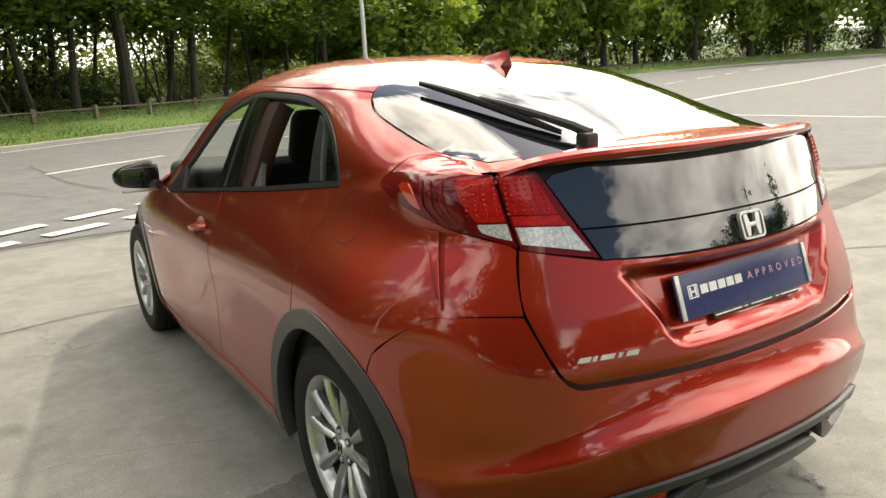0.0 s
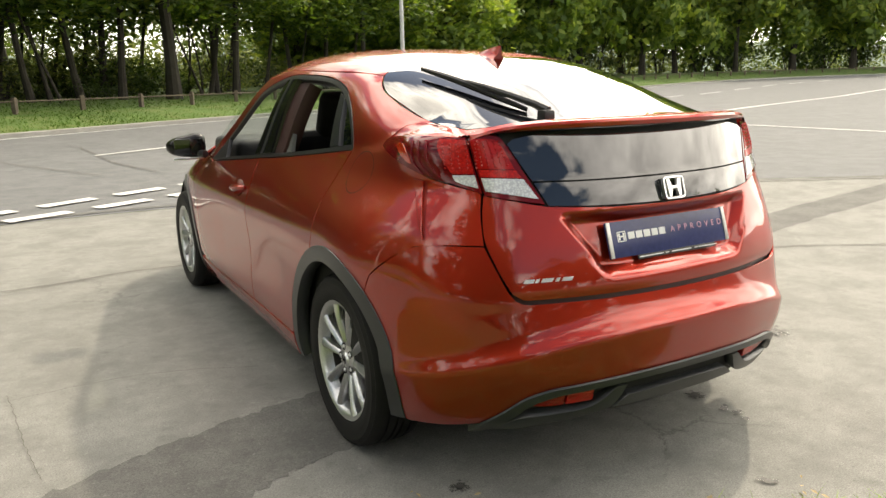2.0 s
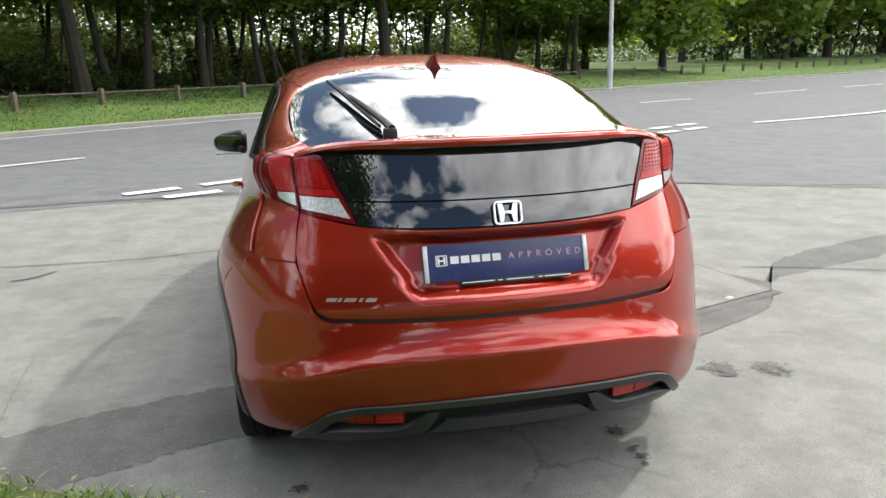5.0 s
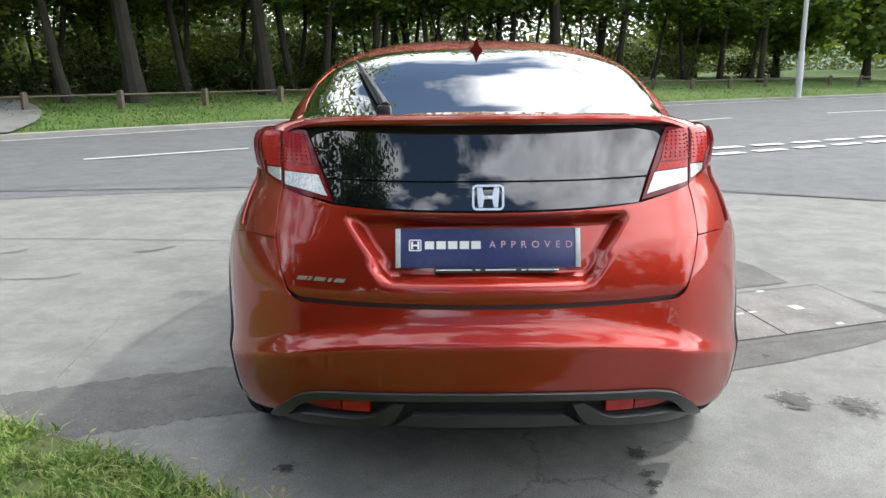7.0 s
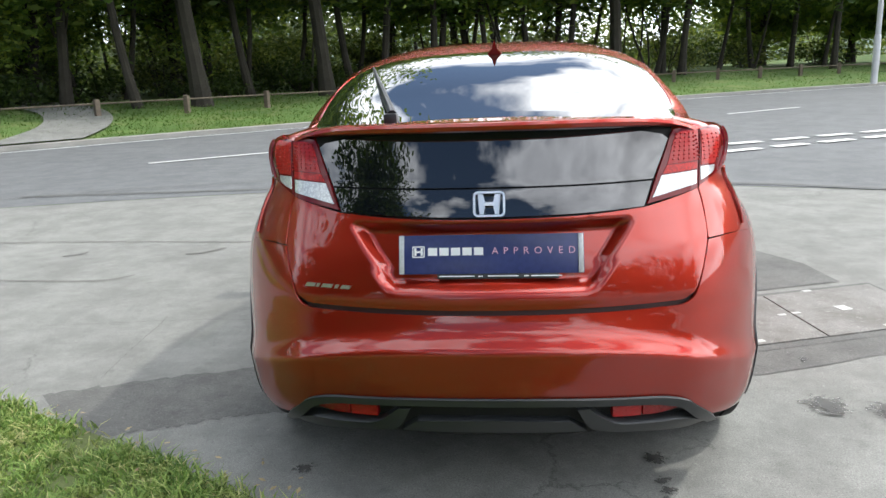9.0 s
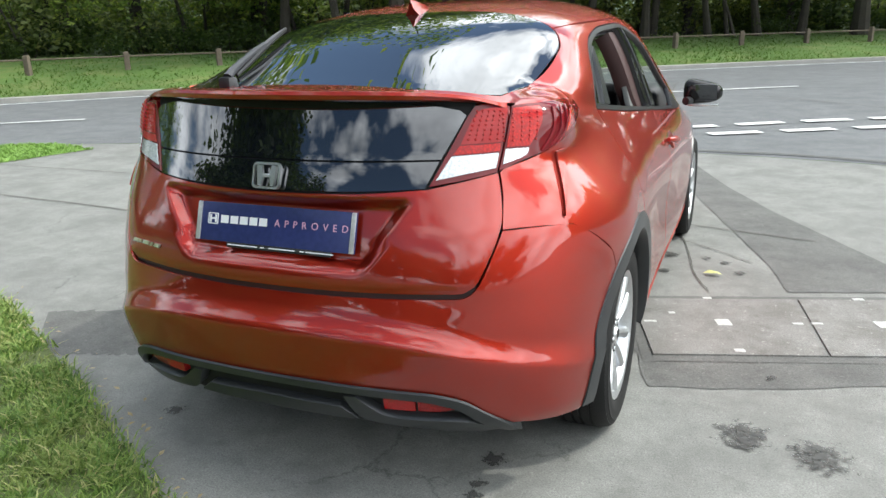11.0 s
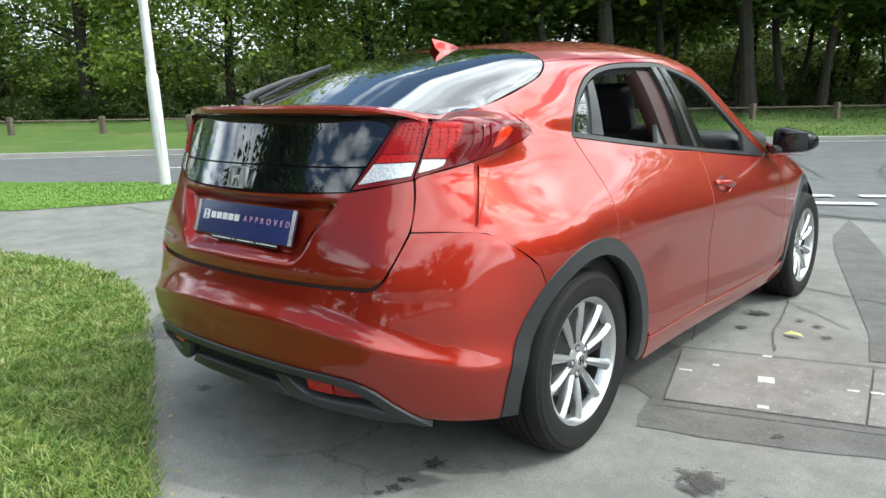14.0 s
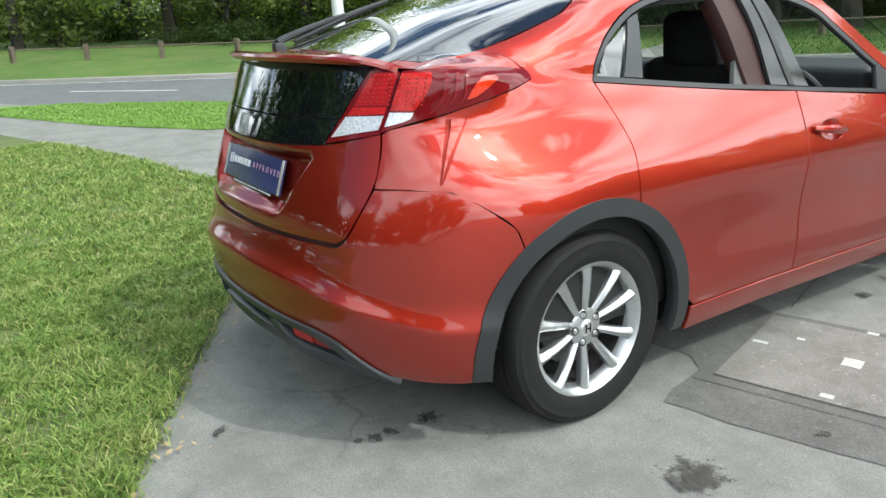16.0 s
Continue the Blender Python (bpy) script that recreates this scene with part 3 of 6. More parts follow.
def spun(points, count):
    """count points, evenly spaced, on a smooth plan line through points."""
    pts = [Vector(p) for p in points]
    fine = []
    for i in range(len(pts) - 1):
        p0, p1, p2, p3 = pts[max(i - 1, 0)], pts[i], pts[i + 1], pts[min(i + 2, len(pts) - 1)]
        if i == 0:
            p0 = Vector((-p2.x, p2.y))
        t = [0.0]
        for a, b in ((p0, p1), (p1, p2), (p2, p3)):
            t.append(t[-1] + max(1e-4, (b - a).length) ** 0.5)
        for k in range(24):
            u = t[1] + (t[2] - t[1]) * k / 24
            a1 = p0.lerp(p1, (u - t[0]) / (t[1] - t[0]))
            a2 = p1.lerp(p2, (u - t[1]) / (t[2] - t[1]))
            a3 = p2.lerp(p3, (u - t[2]) / (t[3] - t[2])) if t[3] - t[2] > 0.02 else p2
            b1, b2 = a1.lerp(a2, (u - t[0]) / (t[2] - t[0])), a2.lerp(a3, (u - t[1]) / (t[3] - t[1]))
            fine.append(b1.lerp(b2, (u - t[1]) / (t[2] - t[1])))
    fine.append(pts[-1])
    d = [0.0]
    for a, b in zip(fine, fine[1:]):
        d.append(d[-1] + (b - a).length)
    at = np.linspace(0, d[-1], count)
    return np.stack([np.interp(at, d, [p.x for p in fine]), np.interp(at, d, [p.y for p in fine])], 1)


@functools.lru_cache(maxsize=None)
def section(z, count):
    """Half the tail's outline at height z, from its middle to the doors; the bumper's fold sinks towards the corners."""
    yc, drop, xc, yk, xa, xb = [knots(z, column) for column in REAR_COLUMNS]
    rows = [(x, yc + drop * (x / 0.6) ** 2.3) for x in (0.0, 0.15, 0.3, 0.45, 0.6)]
    tuck = 1 - 0.2 * min(1.0, max(0.0, (z - 1.06) / 0.06))
    rows += [(xc, yk), (xa, -0.2), (xb * tuck, 0.2), ((0.4 * xb + 0.6 * knots(z, FLANK)) * tuck, 0.55), (knots(z, FLANK) * tuck, 0.9)]
    line = spun(rows, count)
    x, y = line[:, 0], line[:, 1]
    h = z - (FOLD - 0.140 * np.minimum(1.0, x / 0.80) ** 2.65)
    crest = np.where(h < 0, np.clip(1 + h / 0.15, 0, 1) ** 1.4, np.clip(1 - h / 0.064, 0, 1) ** 1.8)
    ease = lambda v: np.clip(v, 0, 1) ** 2 * (3 - 2 * np.clip(v, 0, 1))
    proud = 0.026 * crest * np.minimum(1 - 0.66 * ease((x - 0.48) / 0.30), 0.34 * ease((0.1 - y) / 0.55) + (x < 0.7) * 1.0)
    run = np.gradient(line, axis=0)
    run /= np.hypot(run[:, 0], run[:, 1])[:, None]
    return line + np.stack([run[:, 1], -run[:, 0]], 1) * proud[:, None]


def lower(z, v):
    """A point of the lower hull at height z; v runs from 0 at the tail's middle to 1 at the nose's."""
    xs, yf = knots(z, FLANK), knots(z, NOSE)
    xs *= 1 - 0.25 * min(1.0, max(0.0, (z - 1.035) / 0.05))
    y0, y1 = 0.9, 1.5
    if v < 0.7 - 0.15:
        line = section(round(z, 5), 420)
        u = v / 0.55 * 419
        i = min(int(u), 418)
        p = line[i] + (line[i + 1] - line[i]) * (u - i)
        return Vector((p[0], p[1], z))
    if v < 0.7:
        return Vector((xs, y0 + (y1 - y0) * (v - 0.55) / 0.15, z))
    a = (v - 0.7) / 0.3 * math.pi / 2
    return Vector((xs * max(0.0, math.cos(a)) ** (2 / 3.6), y1 + (yf - y1) * max(0.0, math.sin(a)) ** (2 / 3.0), z))


CREST = ((-0.70, 1.125), (-0.60, 1.145), (-0.5, 1.166), (-0.3, 1.222), (-0.1, 1.282), (0.1, 1.336), (0.27, 1.374), (0.5, 1.410), (0.9, 1.436), (1.25, 1.425), (1.55, 1.365), (1.85, 1.24), (2.15, 1.09), (2.4, 0.96))
BELT = ((-0.7, 1.06), (-0.3, 1.06), (0.1, 1.05), (0.7, 0.99), (1.3, 0.945), (1.85, 0.90), (2.4, 0.86))
BELT_X = ((-0.7, 0.55), (-0.5, 0.615), (-0.3, 0.657), (-0.1, 0.690), (0.1, 0.712), (0.4, 0.735), (0.72, 0.754), (1.1, 0.772), (1.6, 0.80), (2.0, 0.81), (2.4, 0.74))


def upper(y, w):
    """A point of the roof and its sides: w runs from 0 at the belt to 1 on the crest."""
    zb, zc, xb = knots(y, BELT) - 0.03, knots(y, CREST), knots(y, BELT_X)
    n = knots(y, ((-0.7, 2.4), (-0.3, 2.45), (0.0, 2.85), (0.2, 3.2), (0.6, 3.15), (1.4, 3.0), (2.4, 2.8)))
    a = w * math.pi / 2
    h, s = max(0.0, math.sin(a)) ** (2 / n), max(0.0, math.cos(a)) ** (2 / n)
    if h < 0.8:
        # the glass leans in nearly straight up to the roof rail
        k = min(1.0, max(0.0, (y + 0.05) / 0.45))
        s += 0.75 * k * k * (3 - 2 * k) * (1 + ((1 - 0.8 ** n) ** (1 / n) - 1) * h / 0.8 - s)
    return Vector((xb * s, y, zb + (zc - zb) * h))


def hull():
    verts, faces = [], []

    def sheet(f, us, vs):
        for s in (1, -1):
            o, nv = len(verts), len(vs)
            for u in us:
                for v in vs:
                    p = f(u, v)
                    verts.append((s * p.x, p.y, p.z))
            for i in range(len(us) - 1):
                for j in range(nv - 1):
                    q = (o + i * nv + j, o + i * nv + j + 1, o + (i + 1) * nv + j + 1, o + (i + 1) * nv + j)
                    faces.append(q if s > 0 else q[::-1])
    sheet(lower, [0.18 + 0.97 * i / 240 for i in range(241)], [j / 360 for j in range(361)])
    sheet(upper, [-0.5 + 2.9 * i / 110 for i in range(111)], [j / 40 for j in range(41)])
    return verts, faces



def smoothed(a, passes, mirror):
    """A field with its creases eased along both axes; mirror: even about its first row."""
    for _ in range(passes):
        for axis in (0, 1):
            b = np.moveaxis(a, axis, 0)
            before = np.concatenate([b[1:2] if (mirror and axis == 0) else b[:1], b[:-1]])
            after = np.concatenate([b[1:], b[-1:]])
            a = np.moveaxis(0.25 * before + 0.5 * b + 0.25 * after, 0, axis)
    return a


from mathutils.bvhtree import BVHTree
from mathutils.geometry import delaunay_2d_cdt

AXIS = 0.55
hv, hf = hull()
solid = BVHTree.FromPolygons([Vector(v) for v in hv], hf)
N_TURN, Z0, DZ, N_Z = 541, 0.19, 0.004, 297
around = np.zeros((N_TURN, N_Z))
for j in range(N_TURN):
    a = math.pi * j / (N_TURN - 1)
    way = Vector((max(math.sin(a), 0.0005), -math.cos(a), 0))
    last = 1.0
    for k in range(N_Z):
        hit = solid.ray_cast(Vector((0, AXIS, Z0 + DZ * k)) + way * 6, -way)
        last = (hit[0] - Vector((0, AXIS, Z0 + DZ * k))).length if hit[0] else last * 0.97
        around[j, k] = last
# the tailgate's glass runs on straight under the spoiler
turns = math.pi * np.arange(N_TURN) / (N_TURN - 1)
tail_share = np.clip((0.50 - turns) / 0.06, 0.0, 1.0)
k1 = int((1.118 - Z0) / DZ)
for k in range(k1 + 1, N_Z):
    straight = around[:, k1] + (around[:, k1] - around[:, k1 - 16]) / 16 * (k - k1)
    around[:, k] = around[:, k] * (1 - tail_share) + straight * tail_share
easy, kept = smoothed(around, 14, True), smoothed(around, 3, True)
share = np.clip((Z0 + DZ * np.arange(N_Z) - 0.64) / 0.05, 0.0, 1.0)[None, :]
around = kept * (1 - share) + easy * share
# the haunch below the lamps flows without a ripple
tall = Z0 + DZ * np.arange(N_Z)
haunch = np.clip((turns - 0.60) / 0.15, 0, 1)[:, None] * (np.clip((tall - 0.74) / 0.06, 0, 1) * np.clip((1.07 - tall) / 0.05, 0, 1))[None, :]
around = around + (smoothed(around, 80, True) - around) * haunch
Y0, DY, DX = -0.80, 0.0125, 0.0125
over = np.zeros((70, 345))
for i in range(70):
    for k in range(345):
        hit = solid.ray_cast(Vector((max(DX * i, 0.001), Y0 + DY * k, 3.0)), Vector((0, 0, -1)))
        over[i, k] = hit[0].z if hit[0] else 0.5
# carry the glass on in a straight line past the tail, then ease the facets away
last = int((-0.49 - Y0) / DY)
for k in range(last - 1, -1, -1):
    over[:, k] = 2 * over[:, k + 1] - over[:, k + 2]
over = smoothed(over, 9, True)


def sample(field, u, v):
    i, k = min(max(int(u), 0), field.shape[0] - 2), min(max(int(v), 0), field.shape[1] - 2)
    f, g = min(max(u - i, 0.0), 1.0), min(max(v - k, 0.0), 1.0)
    return (field[i, k] * (1 - f) + field[i + 1, k] * f) * (1 - g) + (field[i, k + 1] * (1 - f) + field[i + 1, k + 1] * f) * g


def wrap(a, z):
    """The body's point at the turn a (0 at the tail, + to the right) and height z."""
    r = sample(around, abs(a) / math.pi * (N_TURN - 1), (z - Z0) / DZ)
    return Vector((r * math.sin(a), AXIS - r * math.cos(a), z))


def top(x, y):
    return Vector((x, y, sample(over, abs(x) / DX, (y - Y0) / DY)))


def facing(f, u, v, du, dv):
    n = (f(u + du, v) - f(u - du, v)).cross(f(u, v + dv) - f(u, v - dv))
    return n.normalized() if n.length > 0 else Vector((0, 0, 1))


def at_x(x, z):
    """The tail's point at x and z, as a turn and a height."""
    lo, hi = 0.0, 1.75
    for _ in range(30):
        m = (lo + hi) / 2
        lo, hi = (m, hi) if wrap(m, z).x < abs(x) else (lo, m)
    return (math.copysign(lo, x), z)


def at_y(y, z):
    """The right flank's point at y and z, as a turn and a height."""
    lo, hi = 0.1, math.pi - 0.02
    for _ in range(30):
        m = (lo + hi) / 2
        lo, hi = (m, hi) if wrap(m, z).y < y else (lo, m)
    return (lo, z)

# ---- panels laid on the hull ----
SPAN = 0.8


def rounded(points, step=0.02, sharp=()):
    """A closed outline resampled; it bends smoothly except at the points numbered in sharp."""
    pts = [Vector(p) for p in points]
    n, out = len(pts), []
    for i in range(n):
        p1, p2 = pts[i], pts[(i + 1) % n]
        p0 = pts[i - 1] if i not in sharp else p1 - (p2 - p1) * 0.5
        p3 = pts[(i + 2) % n] if (i + 1) % n not in sharp else p2 + (p2 - p1) * 0.5
        count = max(1, round((p2 - p1).length / step))
        for k in range(count):
            f = k / count
            out.append(0.5 * (2 * p1 + (p2 - p0) * f + (2 * p0 - 5 * p1 + 4 * p2 - p3) * f * f + (3 * p1 - p0 - 3 * p2 + p3) * f ** 3))
    return out


def even_odd(loops, pts):
    inside = np.zeros(len(pts), bool)
    for loop in loops:
        a = np.array([tuple(p) for p in loop])
        b = np.roll(a, -1, axis=0)
        for (x1, y1), (x2, y2) in zip(a, b):
            if y1 == y2:
                continue
            cross = ((pts[:, 1] < y1) != (pts[:, 1] < y2)) & (pts[:, 0] < (x2 - x1) * (pts[:, 1] - y1) / (y2 - y1) + x1)
            inside ^= cross
    return inside


def panel(name, loops, mat, parent, on="wrap", lift=0.0, thick=0.012, grid=0.03, dent=None, mirrored=False, label=""):
    """A sheet of the body inside the outlines, lifted off the hull, with a rim turned inwards. dent(p) sinks points inwards."""
    flat = [[Vector((p[0] * SPAN, p[1])) if on == "wrap" else Vector(p[:2]) for p in loop] for loop in loops]
    if mirrored:
        flat = [[Vector((-p.x, p.y)) for p in reversed(loop)] for loop in flat]
    verts, edges = [], []
    for loop in flat:
        o = len(verts)
        verts += loop
        edges += [(o + i, o + (i + 1) % len(loop)) for i in range(len(loop))]
    border = np.array([tuple(p) for p in verts])
    lo, hi = border.min(0), border.max(0)
    gx, gy = np.meshgrid(np.arange(lo[0] + grid / 2, hi[0], grid), np.arange(lo[1] + grid / 2, hi[1], grid))
    gx = gx + (np.arange(gx.shape[0])[:, None] % 2) * grid * 0.5
    cand = np.stack([gx.ravel(), gy.ravel()], 1)
    if len(cand):
        cand = cand[even_odd(flat, cand)]
    if len(cand):
        near = np.min(np.hypot(cand[:, None, 0] - border[None, :, 0], cand[:, None, 1] - border[None, :, 1]), axis=1)
        cand = cand[near > grid * 0.45]
    pts = verts + [Vector((float(x), float(y))) for x, y in cand]
    res = delaunay_2d_cdt(pts, edges, [], 0, 1e-6)
    pv, tris = res[0], [tuple(f) for f in res[2]]
    mid = np.array([[sum(pv[i].x for i in f) / 3, sum(pv[i].y for i in f) / 3] for f in tris])
    keep = even_odd(flat, mid)
    tris = [f for f, k in zip(tris, keep) if k]
    place, norm = [], []
    for p in pv:
        if on == "wrap":
            a = p.x / SPAN
            q, n = wrap(a, p.y), facing(wrap, a, p.y, 0.012, 0.008)
        else:
            q, n = top(p.x, p.y), facing(top, p.x, p.y, 0.012, 0.012)
        if dent:
            eps, down = 0.004, dent(q)
            if down != 0 or abs(dent(q + Vector((eps, 0, 0)))) + abs(dent(q + Vector((0, 0, eps)))) > 0:
                t1 = Vector((0, 0, 1)).cross(n).normalized()
                t2 = n.cross(t1)
                g1 = (dent(q + t1 * eps) - dent(q - t1 * eps)) / (2 * eps)
                g2 = (dent(q + t2 * eps) - dent(q - t2 * eps)) / (2 * eps)
                q, n = q - n * down, (n + t1 * g1 + t2 * g2).normalized()
        place.append(q + n * lift)
        norm.append(n)
    used = {}
    out_v, out_n, out_f = [], [], []
    for f in tris:
        tri = []
        for i in f:
            if i not in used:
                used[i] = len(out_v)
                out_v.append(place[i])
                out_n.append(norm[i])
            tri.append(used[i])
        a, b, c = (out_v[i] for i in tri)
        if (b - a).cross(c - a).dot(norm[f[0]]) < 0:
            tri.reverse()
        out_f.append(tri)
    if thick > 0:
        count = {}
        for f in out_f:
            for a, b in zip(f, f[1:] + f[:1]):
                count[(a, b)] = count.get((a, b), 0) + 1
        for a, b in [e for e in count if (e[1], e[0]) not in count]:
            pa, pb, na, nb = out_v[a], out_v[b], out_n[a], out_n[b]
            side = (pb - pa).cross(na)
            side = side.normalized() if side.length > 0 else na
            o = len(out_v)
            out_v += [pa, pb, pb - nb * thick, pa - na * thick]
            out_n += [(side + na * 0.6).normalized(), (side + nb * 0.6).normalized(), side, side]
            out_f.append([o, o + 3, o + 2, o + 1])
    me = bpy.data.meshes.new(name)
    me.from_pydata([tuple(v) for v in out_v], [], out_f)
    me.materials.append(mat)
    me.polygons.foreach_set("use_smooth", [True] * len(me.polygons))
    me.normals_split_custom_set_from_vertices([tuple(n) for n in out_n])
    ob = new(name, me)
    ob.parent = parent
    if label:
        tagged(ob, label)
    return ob


def both(name, loops, mat, parent, **more):
    return [panel(name, loops, mat, parent, mirrored=m, **more) for m in (False, True)]


def part(name, bm, mat, parent, label="", smooth=True, m=None):
    """Links a bmesh as one mesh object under a thing or a part."""
    me = bpy.data.meshes.new(name)
    bmesh.ops.recalc_face_normals(bm, faces=bm.faces)
    bm.to_mesh(me)
    bm.free()
    me.materials.append(mat)
    if smooth:
        me.polygons.foreach_set("use_smooth", [True] * len(me.polygons))
        me.set_sharp_from_angle(angle=radians(35))
    ob = new(name, me)
    ob.parent = parent
    if m is not None:
        ob.matrix_basis = m
    if label:
        tagged(ob, label)
    return ob


def block(bm, size, at, bevel=0.0, turn=None, segments=2):
    """A box with eased edges added to bm."""
    made = bmesh.ops.create_cube(bm, size=1.0)["verts"]
    bmesh.ops.scale(bm, vec=size, verts=made)
    if bevel:
        edges = {e for v in made for e in v.link_edges}
        made = bmesh.ops.bevel(bm, geom=list(edges), offset=bevel, segments=segments, profile=0.6, affect="EDGES")["verts"]
        made = list({v for v in made})
    m = (turn or Matrix()).to_4x4()
    m.translation = at
    bmesh.ops.transform(bm, matrix=m, verts=made)
    return made


def lathe(bm, profile, n, m=None):
    """A ring of the (radius, across) profile about the x axis."""
    rings = []
    for k in range(n):
        a = 2 * math.pi * k / n
        rings.append([bm.verts.new(Vector((x, r * math.cos(a), r * math.sin(a)))) for r, x in profile])
    for k in range(n):
        a, b = rings[k], rings[(k + 1) % n]
        for i in range(len(profile) - 1):
            bm.faces.new((a[i], a[i + 1], b[i + 1], b[i]))
    return bm


def tube(bm, points, radius, sides=6, ends=True):
    """A pipe along points; radius is a number or one for each point."""
    pts = [Vector(p) for p in points]
    rings = []
    for i, p in enumerate(pts):
        d = (pts[min(i + 1, len(pts) - 1)] - pts[max(i - 1, 0)]).normalized()
        u = d.cross(Vector((0.31, 0.12, 0.94)))
        u = (u if u.length > 0.05 else d.cross(Vector((1, 0, 0)))).normalized()
        w = d.cross(u)
        r = radius[i] if isinstance(radius, (list, tuple)) else radius
        rings.append([bm.verts.new(p + (u * math.cos(2 * math.pi * k / sides) + w * math.sin(2 * math.pi * k / sides)) * r) for k in range(sides)])
    for a, b in zip(rings, rings[1:]):
        for k in range(sides):
            bm.faces.new((a[k], a[(k + 1) % sides], b[(k + 1) % sides], b[k]))
    if ends:
        bm.faces.new(rings[0][::-1])
        bm.faces.new(rings[-1])
    return bm

# ---- the car ----
paint = material("orange_red_paint", (0.31, 0.018, 0.006), 0.44, 0.94)
flake = noise_of(paint, 900.0, 1.0)
wire(paint, blend(paint, flake, (0.295, 0.0180, 0.0085), (0.410, 0.0265, 0.0110)), shader(paint).inputs["Base Color"])
shader(paint).inputs["Coat Weight"].default_value = 1.0
shader(paint).inputs["Coat Roughness"].default_value = 0.022
shader(paint).inputs["Coat IOR"].default_value = 1.62
black_gloss = material("black_glass", (0.004, 0.005, 0.007), 0.01, 0.0, 0.9)
shader(black_gloss).inputs["Coat Weight"].default_value = 0.9
shader(black_gloss).inputs["Coat Roughness"].default_value = 0.005
black_trim = mottled("black_trim", (0.012, 0.012, 0.013), (0.022, 0.022, 0.024), 8.0, 300.0, 0.35, 0.05, 0.0005)
grey_plastic = mottled("grey_plastic", (0.014, 0.015, 0.016), (0.027, 0.029, 0.031), 5.0, 500.0, 0.32, 0.12, 0.0006)
piano_black = material("piano_black", (0.008, 0.008, 0.009), 0.12, 0.0, 0.5)
pit = material("dark_gap", (0.006, 0.006, 0.006), 0.8)
chrome = material("chrome", (0.88, 0.88, 0.88), 0.32, 1.0)
alloy = mottled("alloy", (0.46, 0.47, 0.48), (0.60, 0.61, 0.62), 6.0, 200.0, 0.3, 0.05, 0.0004, 0.9)
rubber = mottled("tyre_rubber", (0.006, 0.006, 0.006), (0.013, 0.0127, 0.0125), 9.0, 160.0, 0.7, 0.2, 0.0008)
shader(rubber).inputs["Specular IOR Level"].default_value = 0.25
red_lens = material("red_lens", (0.58, 0.013, 0.010), 0.28)
dark_lens = material("dark_red_lens", (0.13, 0.005, 0.007), 0.06)
amber_lens = material("amber_lens", (0.50, 0.030, 0.008), 0.08)
clear_lens = material("clear_lens", (0.62, 0.63, 0.64), 0.10, 0.25)
led_lens = material("led_red_lens", (0.34, 0.008, 0.008), 0.12)
# body red darkened for the shade inside the fin's groove
groove_shade = material("groove_shade", (0.24, 0.014, 0.006), 0.4, 0.6)
rib_lens = material("rib_red_lens", (0.17, 0.009, 0.014), 0.18)
for lens_mat in (red_lens, dark_lens, amber_lens, clear_lens, led_lens, rib_lens):
    shader(lens_mat).inputs["Coat Weight"].default_value = 1.0
    shader(lens_mat).inputs["Coat Roughness"].default_value = 0.02
for lens_mat in (red_lens, dark_lens, led_lens, rib_lens):
    shader(lens_mat).inputs["Coat Weight"].default_value = 0.4
    shader(lens_mat).inputs["Specular IOR Level"].default_value = 0.15
for lens_mat, low, high in ((red_lens, (0.55, 0.012, 0.008), (0.30, 0.006, 0.005)), (clear_lens, (0.74, 0.75, 0.76), (0.46, 0.47, 0.49))):
    cells = node(lens_mat, "ShaderNodeTexVoronoi", Scale=150.0)
    spot = lens_mat.node_tree.nodes.new("ShaderNodeTexCoord")
    wire(lens_mat, spot.outputs["Object"], cells.inputs["Vector"])
    wire(lens_mat, ramp(lens_mat, cells.outputs["Distance"], ((0.15, low), (0.75, high))), shader(lens_mat).inputs["Base Color"])
    relief(lens_mat, cells.outputs["Distance"], 0.15, 0.003)
cloth = mottled("seat_cloth", (0.012, 0.012, 0.014), (0.03, 0.03, 0.033), 20.0, 400.0, 0.95, 0.3, 0.001)
cabin = mottled("cabin_plastic", (0.02, 0.02, 0.022), (0.04, 0.04, 0.043), 12.0, 300.0, 0.6, 0.1, 0.0006)
pale_trim = mottled("pale_cabin_trim", (0.09, 0.09, 0.086), (0.13, 0.13, 0.125), 8.0, 200.0, 0.8, 0.1, 0.0006)
# body red with the shade of recessed parts mixed into the colour
shaded_red = mottled("shaded_paint", (0.022, 0.006, 0.005), (0.040, 0.010, 0.008), 8.0, 200.0, 0.55, 0.05, 0.0004)
pane = material("window_glass", (1, 1, 1), 0.0)
see = pane.node_tree.nodes.new("ShaderNodeBsdfTransparent")
see.inputs[0].default_value = (0.72, 0.78, 0.74, 1)
gloss = node(pane, "ShaderNodeBsdfGlossy", Roughness=0.01)
lay = pane.node_tree.nodes.new("ShaderNodeMixShader")
lay.inputs[0].default_value = 0.07
wire(pane, see.outputs[0], lay.inputs[1])
wire(pane, gloss.outputs[0], lay.inputs[2])
wire(pane, lay.outputs[0], pane.node_tree.nodes["Material Output"].inputs[0])

car = new("car")
car.empty_display_size = 0.2
tagged(car, "orange-red five-door hatchback parked on the forecourt, side windows open", "car")

LAMP_SIDE = [at_y(-0.505, 0.980), at_y(-0.438, 0.999), at_y(-0.337, 1.026), at_y(-0.204, 1.053)]
TIP = at_y(-0.123, 1.074)
LAMP_TOP = [at_y(-0.130, 1.096), at_y(-0.20, 1.109), at_y(-0.30, 1.115), at_y(-0.40, 1.116)]


